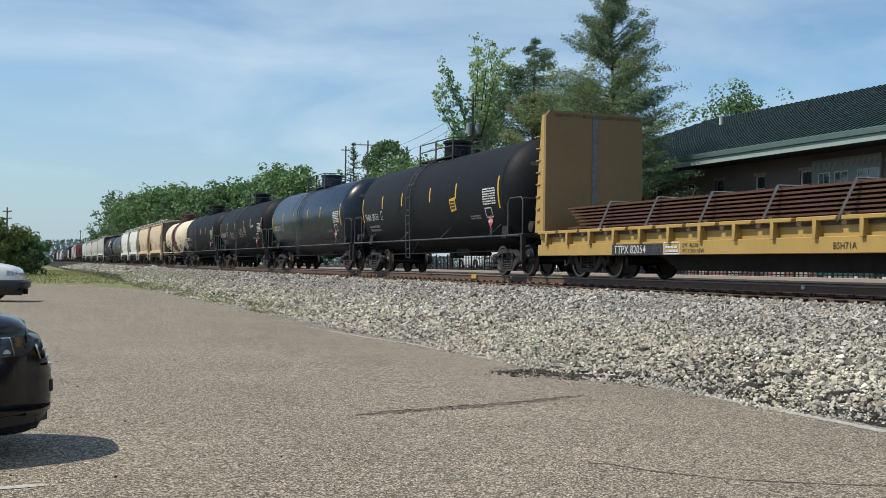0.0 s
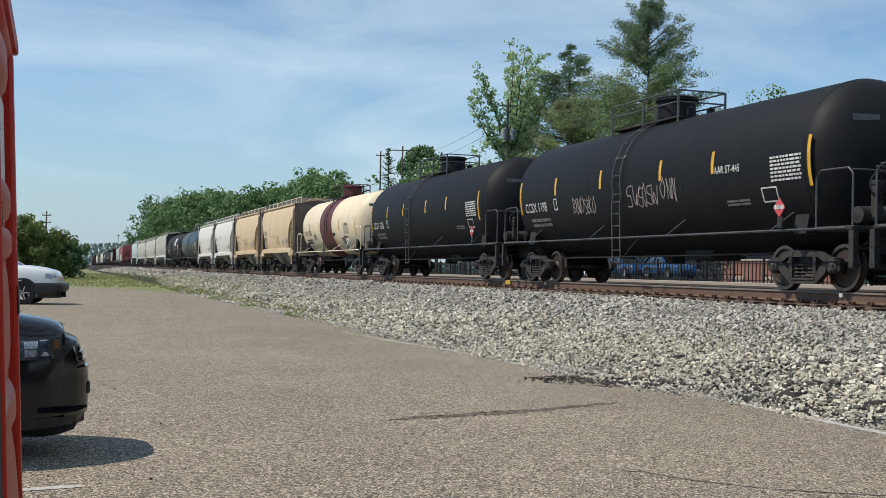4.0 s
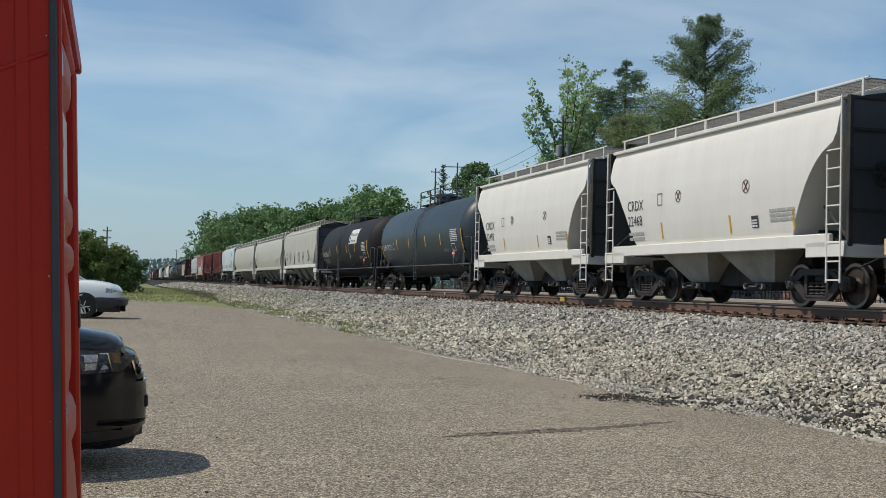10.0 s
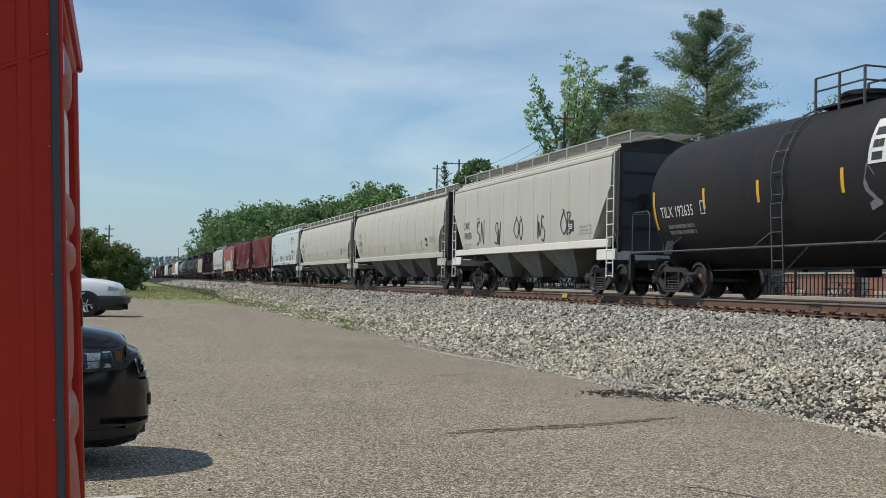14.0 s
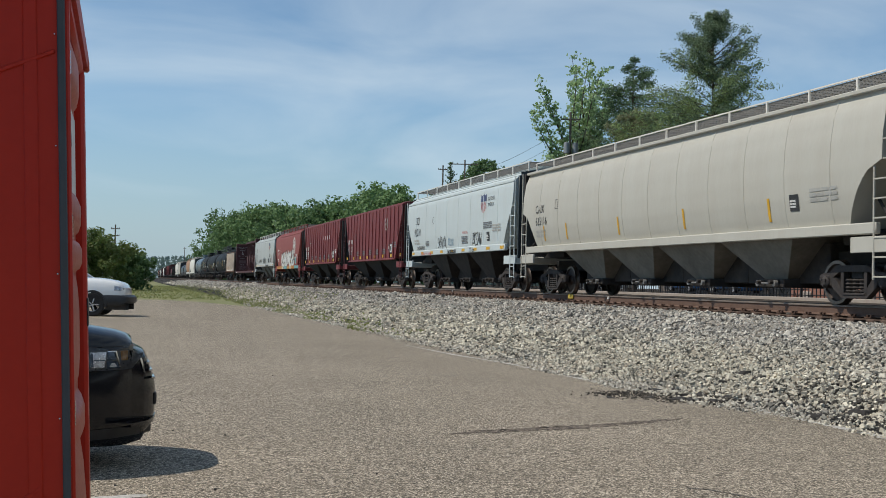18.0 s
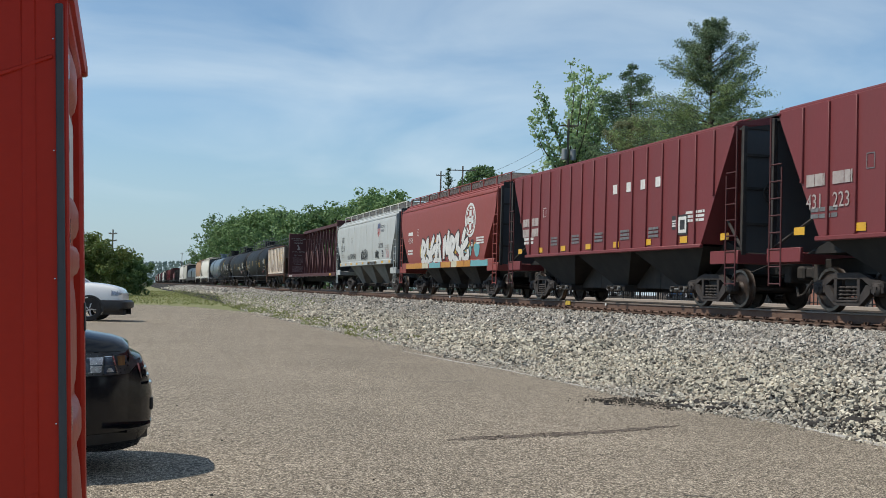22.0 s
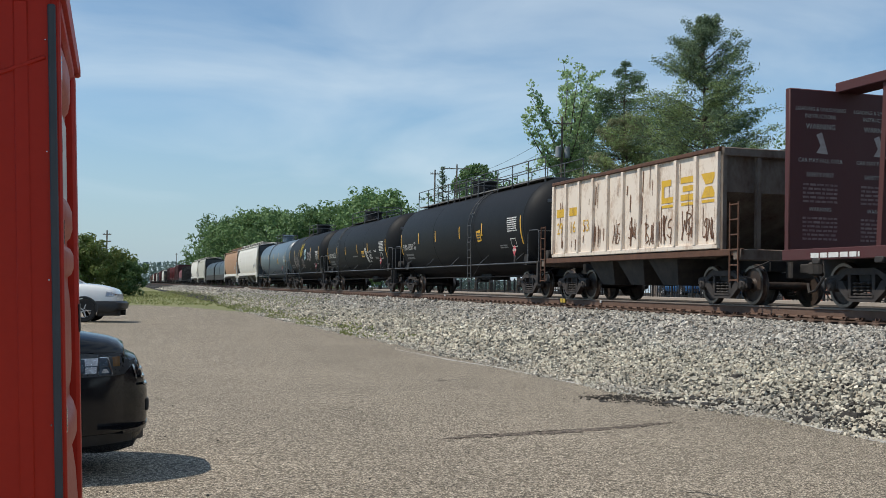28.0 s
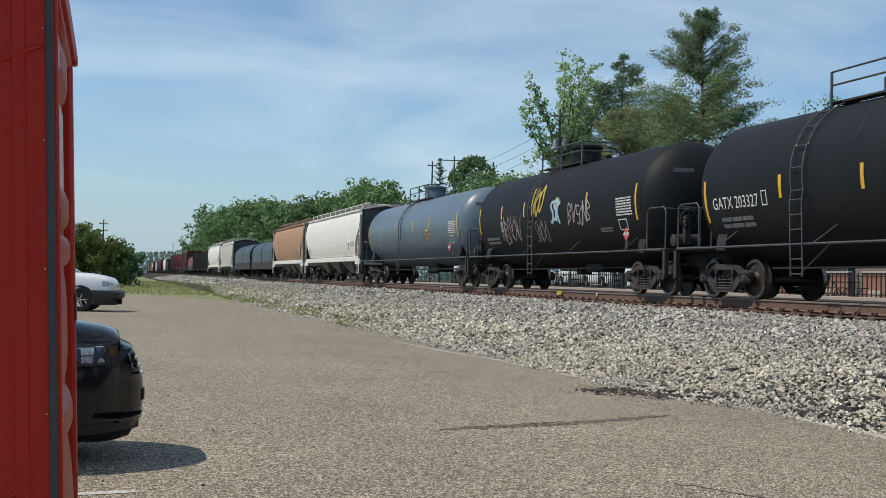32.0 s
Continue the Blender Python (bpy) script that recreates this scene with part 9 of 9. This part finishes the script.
ang = math.degrees(math.atan2(RZ - EZ - 0.25, 12.75))
seams = {}
for k in range(142):
    y = F0 + 0.3 + 0.6 * k
    run = min(1.0, (y - F0) / 12.75, (F1 - y) / 12.75)
    key = round(run, 2)
    if key < 0.04:
        continue
    if key not in seams:
        seams[key] = Shape().box(0.0, seam_len * key, -0.09, 0.09, 0.0, 0.12).mesh("roof_seam", 0)
    part("roof_seam", seams[key], SEAM_SHADE, dep, at=pose(E0, y, EZ + 0.252, 0, -ang, 0))
part("vent_pipe", Shape().rev([(0, 0.14), (1.0, 0.14), (1.02, 0.2), (1.15, 0.2), (1.16, 0)], "z", (54.5, 76.5, 13.2), 12), WHITEPAINT, dep)

# ---- iron fence beside the line, planters and tables behind it ----
IRON = material("black iron paint", (0.012, 0.012, 0.013), (0.03, 0.028, 0.026), 0.5, big=6)
fen = thing("iron_fence", "black iron picket fence beyond the track", "fence")
FX = 31.5
pk = Shape().box(-0.02, 0.02, -0.02, 0.02, 0.08, 1.18).mesh("picket", 0)
ps = Shape().box(-0.05, 0.05, -0.05, 0.05, 0.0, 1.3, 0.01).mesh("post", 0)
for k in range(262):
    y = 22 + 0.3 * k
    gz = 1.12 + 0.18 * (FX - TRACK_X - 3.4) / 296
    if k % 8 == 0:
        part("post", ps, IRON, fen, at=pose(FX, y, gz))
    else:
        part("picket", pk, IRON, fen, at=pose(FX, y, gz))
for z in (0.2, 1.0):
    part("fence_rail", Shape().box(FX - 0.02, FX + 0.02, 22, 100.5, 1.13 + z, 1.18 + z), IRON, fen)
kerb = Shape().box(FX - 1.2, FX - 0.8, 10, 130, 1.05, 1.26, 0.02)
solid("kerb", kerb, STONETRIM, "pale concrete kerb in front of the fence", "kerb", kind="structure")
# lighter copy of the depot brick, sunlight put into its colours
PLBRICK = BRICK.copy()
PLBRICK.name = "sunlit red brick"
PLBRICK.node_tree.nodes["Brick Texture"].inputs["Color1"].default_value = (0.26, 0.11, 0.075, 1)
PLBRICK.node_tree.nodes["Brick Texture"].inputs["Color2"].default_value = (0.31, 0.15, 0.105, 1)
for k, (ya, yb) in enumerate(((47.8, 53.9), (42.9, 46.6), (34.0, 38.2))):
    pl = thing("brick_planter", "low red brick wall with a pale cap", "wall", pose(36.4, (ya + yb) / 2, 1.2), group="brick walls behind the fence")
    h = (yb - ya) / 2
    part("wall", Shape().box(-0.2, 0.2, -h, h, 0, 1.2, 0.01), PLBRICK, pl, smooth=0)
    part("cap", Shape().box(-0.26, 0.26, -h - 0.05, h + 0.05, 1.2, 1.3, 0.015), STONETRIM, pl)
    for q in (-0.5, 0.5):
        part("stone_block", Shape().box(-0.34, -0.2, q * h - 0.5, q * h + 0.5, 0, 0.35, 0.05), STONETRIM, pl)
GREENBIN = material("green painted steel", (0.02, 0.12, 0.09), (0.03, 0.1, 0.08), 0.5, big=2)
for k, y in enumerate((40.8, 30.5)):
    bn_ = thing("green_container", "green steel container behind the fence", "container", pose(36.5, y, 1.2), group="green containers")
    part("body", Shape().prism([(-1.9, 0.1), (1.9, 0.1), (1.75, 1.15), (-1.75, 1.15)], "x", -0.6, 0.6), GREENBIN, bn_)
    part("lid", Shape().box(-0.65, 0.65, -1.85, 1.85, 1.15, 1.25, 0.02), GREENBIN, bn_)
    for q in (-1.3, 0, 1.3):
        part("stiffener", Shape().box(-0.68, -0.6, q - 0.05, q + 0.05, 0.15, 1.12), GREENBIN, bn_)
for k, y in enumerate((50.5, 44.8, 36.2, 57.0)):
    tb = thing("picnic_table", "dark wire-mesh picnic table behind the fence", "table", pose(33.6, y, 1.2), group="picnic tables")
    part("tabletop", Shape().box(-0.4, 0.4, -0.9, 0.9, 0.7, 0.75, 0.02), IRON, tb)
    for s in (-1, 1):
        part("bench", Shape().box(s * 0.7 - 0.14, s * 0.7 + 0.14, -0.9, 0.9, 0.42, 0.46, 0.015), IRON, tb)
        part("leg_frame", Shape().rod([(-0.7, s * 0.6, 0.43), (-0.3, s * 0.6, 0.0), (0.0, s * 0.6, 0.72), (0.3, s * 0.6, 0.0), (0.7, s * 0.6, 0.43)], 0.03, 5), IRON, tb)

# ---- poles and wires ----
POLEWOOD = material("weathered pole wood", (0.11, 0.09, 0.07), (0.18, 0.15, 0.12), 0.95, big=2, stretch=(4, 4, 0.4), bump=0.4)
CAN = material("grey transformer paint", (0.3, 0.32, 0.33), (0.24, 0.26, 0.27), 0.5, big=3)


def utility_pole(x, y, z, h, arm, label, cans=0, arms=1):
    p = thing("utility_pole", label, "utility pole", pose(x, y, z), group="utility poles")
    part("pole", Shape().rod([(0, 0, -0.3), (0, 0, h)], [0.16, 0.1], 10), POLEWOOD, p)
    for k in range(arms):
        za = h - 0.6 - 1.0 * k
        ca = part("crossarm", Shape().box(-arm / 2 * 0.55, arm / 2 * 0.55, -0.06, 0.06, za - 0.06, za + 0.06, 0.01), POLEWOOD, p, at=pose(0, 0, 0, 0, 0, -18))
        for q in (-0.5, -0.3, 0.3, 0.5):
            part("insulator", Shape().rev([(za + 0.06, 0.03), (za + 0.12, 0.05), (za + 0.2, 0.04), (za + 0.22, 0)], "z", (q * arm * 0.53, 0, 0), 8), CAN, ca)
    for k in range(cans):
        part("transformer", Shape().rev([(0, 0.0), (0, 0.26), (0.9, 0.26), (0.95, 0.2), (0.97, 0)], "z", (0.4 * (1 if k else -1) * 1.0, -0.2, h - 3.6), 14), CAN, p, "grey can transformer")
    return p


utility_pole(45, 144, 1.3, 17.3, 6.5, "wooden utility pole with a crossarm")
utility_pole(44.2, 152, 1.3, 17.3, 2.4, "second wooden pole behind the crossarm pole")
utility_pole(37, 88, 1.3, 15.3, 3.0, "wooden utility pole with two can transformers", cans=2)
utility_pole(line_x(450) + 5.2, 450, 1.1, 12.5, 2.2, "far utility pole along the line")
utility_pole(-0.9, 165, 0, 8.9, 2.2, "utility pole behind the bush", arms=2)
for k, (a, b) in enumerate((((37, 88, 15.6), (45, 144, 16.8)), ((36.2, 88, 13.2), (44.2, 144, 14.6)), ((37, 88, 14.6), (45, 144, 15.8)))):
    pts = []
    for i in range(13):
        q = i / 12
        pts.append((a[0] + (b[0] - a[0]) * q, a[1] + (b[1] - a[1]) * q, a[2] + (b[2] - a[2]) * q - 1.6 * 4 * q * (1 - q) * 0.5))
    solid("power_line", Shape().rod(pts, 0.018, 4), IRON, "thin dark power line between two poles", "power line", group="power lines")


# ---- fine ground detail ----
TAR = material("dark worn tar streak", (0.075, 0.066, 0.056), (0.13, 0.115, 0.095), 0.9, big=3, fine=30, bump=0.3)
PAINTLINE = material("worn white road paint", (0.55, 0.53, 0.48), (0.3, 0.27, 0.23), 0.85, big=3, fine=40, spread=(0.4, 0.62), fine_mix=0.5)


def ribbon(name, pts, widths, mat, label, category, z=0.004, seed=0, jag=0.25, step=0.06):
    rnd, vs = random.Random(seed), []
    dense = []
    for (a, wa), (b, wb) in zip(zip(pts, widths), zip(pts[1:], widths[1:])):
        m = max(2, int(math.dist(a, b) / step))
        dense += [((a[0] + (b[0] - a[0]) * i / m, a[1] + (b[1] - a[1]) * i / m), wa + (wb - wa) * i / m) for i in range(m)]
    dense.append((pts[-1], widths[-1]))
    for i, (p, w) in enumerate(dense):
        q0, q1 = dense[max(0, i - 1)][0], dense[min(len(dense) - 1, i + 1)][0]
        L = math.dist(q0, q1) or 1
        nx, ny = -(q1[1] - q0[1]) / L, (q1[0] - q0[0]) / L
        l, r = w * 0.5 * (1 + rnd.uniform(-jag, jag)), w * 0.5 * (1 + rnd.uniform(-jag, jag))
        vs += [(p[0] + nx * l, p[1] + ny * l, z), (p[0] - nx * r, p[1] - ny * r, z)]
    fs = [(2 * i, 2 * i + 1, 2 * i + 3, 2 * i + 2) for i in range(len(dense) - 1)]
    return solid(name, Shape().raw(vs, fs), mat, label, category, kind="structure")


STAIN = speckled("oil-darkened asphalt", [(0.05, 0.04, 0.031), (0.19, 0.15, 0.114), (0.42, 0.345, 0.27)], 72, 0.3, bump=0.6, dist=0.007, binder=0.45)
ribbon("tyre_mark", [(3.2, 10.55), (3.7, 10.68), (4.3, 10.8), (5.0, 11.0), (5.6, 11.2), (6.3, 11.5)], [0.05, 0.17, 0.22, 0.19, 0.15, 0.05], STAIN, "dark curved streak on the asphalt", "road mark", seed=1, jag=0.8)
ribbon("tyre_mark", [(3.4, 10.75), (4.0, 10.82), (4.6, 10.98)], [0.02, 0.06, 0.02], STAIN, "thin dark streak beside the larger one", "road mark", seed=2, jag=0.5)
ribbon("crack", [(3.9, 7.6), (4.28, 7.41), (4.45, 7.04), (4.83, 6.6), (5.3, 6.3), (5.72, 6.07), (6.6, 5.6)], [0.01, 0.02, 0.025, 0.016, 0.02, 0.024, 0.02], TAR, "thin crack in the asphalt", "crack", seed=3, jag=0.7)
ribbon("crack", [(6.1, 27.9), (6.58, 27.34), (7.07, 26.92), (7.4, 26.7)], [0.03, 0.07, 0.07, 0.02], TAR, "short crack near the gravel", "crack", seed=4, jag=0.6)
ribbon("crack", [(3.26, 14.66), (3.33, 14.6), (3.42, 14.62)], [0.01, 0.03, 0.01], TAR, "very short crack in the asphalt", "crack", seed=13, jag=0.6)
ribbon("crack", [(2.53, 12.55), (2.58, 12.5), (2.64, 12.5)], [0.01, 0.03, 0.01], TAR, "very short crack in the asphalt", "crack", seed=14, jag=0.6)
ribbon("crack", [(4.6, 17.5), (5.2, 17.2), (5.9, 17.6)], [0.02, 0.05, 0.02], TAR, "faint crack in the asphalt", "crack", seed=6, jag=0.8)
ribbon("parking_line", [(-3.2, 7.35), (0.22, 7.84)], [0.1, 0.1], PAINTLINE, "worn white parking line", "road mark", seed=7, jag=0.15)
ribbon("edge_line", [(7.72, 5.0), (7.7, 9.0), (7.78, 12.0), (7.75, 13.2)], [0.12, 0.15, 0.12, 0.05], PAINTLINE, "pale worn edge strip beside the gravel", "road mark", seed=8, jag=0.4)
ribbon("edge_line", [(7.36, 14.6), (7.3, 16.1), (7.22, 17.4), (7.18, 19.9), (6.87, 22.0), (6.62, 25.8)], [0.04, 0.11, 0.1, 0.1, 0.11, 0.04], PAINTLINE, "pale worn edge strip further along", "road mark", seed=9, jag=0.5)
# broken asphalt lumps where the lot meets the gravel
rnd = random.Random(31)
LUMP = material("broken dark asphalt", (0.02, 0.018, 0.016), (0.065, 0.057, 0.05), 0.95, big=9, bump=0.6, grain=40)
prnd = random.Random(77)
for px, py in ((2.33, 17.25), (0.75, 13.82), (0.54, 11.1), (1.01, 10.72), (1.97, 8.43), (0.69, 7.97), (0.01, 8.24), (1.46, 11.2)):
    r = prnd.uniform(0.009, 0.014)
    ring = [(r * prnd.uniform(0.8, 1.2) * math.cos(a), r * prnd.uniform(0.8, 1.2) * math.sin(a)) for a in (0, 1.1, 2.1, 3.2, 4.2, 5.3)]
    solid("pebble", Shape().raw([(x, y, -0.004) for x, y in ring] + [(x * 0.7, y * 0.7, r * 0.9) for x, y in ring], [(i, (i + 1) % 6, 6 + (i + 1) % 6, 6 + i) for i in range(6)] + [tuple(range(6, 12))]), LUMP, "dark loose pebble on the asphalt", "stone", pose(px, py, 0), group="loose pebbles on the lot", smooth=0)
slabs = [(6.6 + 0.11 * i + rnd.uniform(-0.15, 0.15), 14.0 - 0.07 * i + rnd.uniform(-0.35, 0.5), rnd.uniform(0.03, 0.11)) for i in range(15)]
slabs += [(7.6 + rnd.uniform(0, 1.6), 13.4 + rnd.uniform(-0.3, 1.4), rnd.uniform(0.05, 0.12)) for i in range(9)]
slabs += [(8.6, 9.8, 0.13), (9.9, 12.2, 0.14), (10.6, 12.6, 0.11), (9.3, 17.9, 0.1), (7.62, 14.75, 0.12), (8.0, 11.4, 0.1), (8.4, 11.0, 0.12), (8.9, 11.3, 0.1), (8.2, 12.4, 0.08)]
for k, (x, y, s) in enumerate(slabs):
    n = 9
    s *= 1.45
    ring = [(s * rnd.uniform(0.45, 1.2) * math.cos(2 * math.pi * i / n), s * 0.8 * rnd.uniform(0.45, 1.2) * math.sin(2 * math.pi * i / n)) for i in range(n)]
    hgt = s * rnd.uniform(0.14, 0.34)
    vs = [(a, b, -0.03) for a, b in ring] + [(a * 0.86, b * 0.86, hgt * rnd.uniform(0.5, 1.1)) for a, b in ring]
    solid("asphalt_lump", Shape().raw(vs, [(i, (i + 1) % n, n + (i + 1) % n, n + i) for i in range(n)] + [tuple(range(n, 2 * n))]), LUMP, "broken dark asphalt lump at the gravel's edge", "rubble", pose(x, y, max(0.0, bed_z(x - TRACK_X)), rnd.uniform(-8, 8), rnd.uniform(-8, 8), rnd.uniform(0, 360)), group="broken asphalt lumps", smooth=0)

# ---- ties, plates and spikes ----
tie_me = Shape().box(-1.3, 1.3, -0.115, 0.115, -0.17, 0.0, 0.02).mesh("tie", 0)
plate = Shape()
plate.box(-0.18, 0.18, -0.09, 0.09, 0.0, 0.02)
for x in (-0.12, 0.12):
    for y in (-0.055, 0.055):
        plate.box(x - 0.016, x + 0.016, y - 0.016, y + 0.016, 0.02, 0.06)
        plate.box(x - 0.03 * (x > 0) - 0.014, x + 0.03 * (x < 0) + 0.014, y - 0.02, y + 0.02, 0.05, 0.07)
plate_me = plate.mesh("tie_plate", 0)
anchor_me = Shape().box(-0.11, 0.11, -0.03, 0.03, 0.0, 0.05, 0.01).mesh("rail_anchor", 0)
TOP = RAIL_Z - 0.25
rnd = random.Random(8)
for k in range(190):
    y = 8 + 0.52 * k
    m = pose(line_x(y) + rnd.uniform(-0.06, 0.06), y, TOP + rnd.uniform(-0.012, 0.008), rnd.uniform(-1, 1), 0, rnd.uniform(-1.2, 1.2))
    part("tie", tie_me, TIE, track, at=m)
    part("tie_plate", plate_me, PLATERUST, track, at=pose(line_x(y) - GAUGE, y, TOP + 0.002))
    if k % 2:
        part("rail_anchor", anchor_me, PLATERUST, track, at=pose(line_x(y) - GAUGE, y + 0.15, TOP - 0.005))
far = Shape()
for k in range(700):
    y = 108 + 0.52 * k
    far.box(line_x(y) - 1.3, line_x(y) + 1.3, y - 0.115, y + 0.115, TOP - 0.17, TOP)
tagged(part("tie", far, TIE, track, smooth=0), kind="stuff")
# paint marks on the near rail
part("rail_mark", Shape().box(-0.04, 0.0, -0.2, 0.2, -0.15, -0.01, 0.004), material("yellow rail paint", (0.6, 0.42, 0.05), (0.45, 0.3, 0.05), 0.7, big=9), track, "yellow paint mark on the rail web", at=pose(TRACK_X - GAUGE - 0.005, 34.5, RAIL_Z))
for y in (17.75, 48.3, 31.5):
    part("rail_mark", Shape().box(-0.045, -0.005, -0.05, 0.05, -0.11, -0.03, 0.004), WHITEMARK, track, "small white mark on the rail web", at=pose(TRACK_X - GAUGE, y, RAIL_Z))

stones("ballast_near", -8.3, -1.4, 8, 21, 42000, 0.03, 1)
stones("ballast_middle", -8.5, -1.4, 21, 45, 36000, 0.042, 2)
stones("ballast_far", -8.7, -1.4, 45, 110, 40000, 0.052, 3)
stones("ballast_distant", -8.0, -1.4, 110, 260, 15000, 0.11, 8)
# stone tones lowered to stand in for the shadow under the train
BALLAST_SHADE = island("ballast darkened for the train's shade", [(0.04, 0.036, 0.03), (0.09, 0.08, 0.068), (0.15, 0.135, 0.115)], 0.95)
stones("ballast_between", -1.0, 1.8, 8, 110, 7000, 0.07, 4, 0.1, BALLAST_SHADE, "dark ballast between the rails, train shade in its colour")
RUBBLE = island("dark asphalt crumbs", [(0.03, 0.027, 0.023), (0.07, 0.062, 0.052), (0.12, 0.105, 0.085)], 0.95)
stones("asphalt_crumbs", -7, -2, 8, 20, 2600, 0.026, 5, 0.1, RUBBLE, "dark crumbs of broken asphalt", ((6.9, 14.2, 0.3, 0.25), (7.3, 13.6, 0.3, 0.3), (7.7, 13.1, 0.3, 0.25), (8.7, 11.2, 0.5, 0.4), (8.9, 12.6, 0.5, 0.3), (8.2, 10.4, 0.2, 0.4), (7.5, 24.5, 0.3, 2.5)))
GRIT = island("tan grit and dust", [(0.2, 0.17, 0.125), (0.38, 0.33, 0.25), (0.55, 0.49, 0.38)], 0.95)
stones("fine_grit", -7, -2, 8, 20, 4500, 0.013, 6, 0.1, GRIT, "fine tan grit washed over the lot's edge", ((7.5, 12.0, 0.2, 1.6), (7.3, 16.0, 0.2, 2.2), (7.2, 21.0, 0.2, 3.0), (7.1, 28.0, 0.3, 4.0)))


motions()
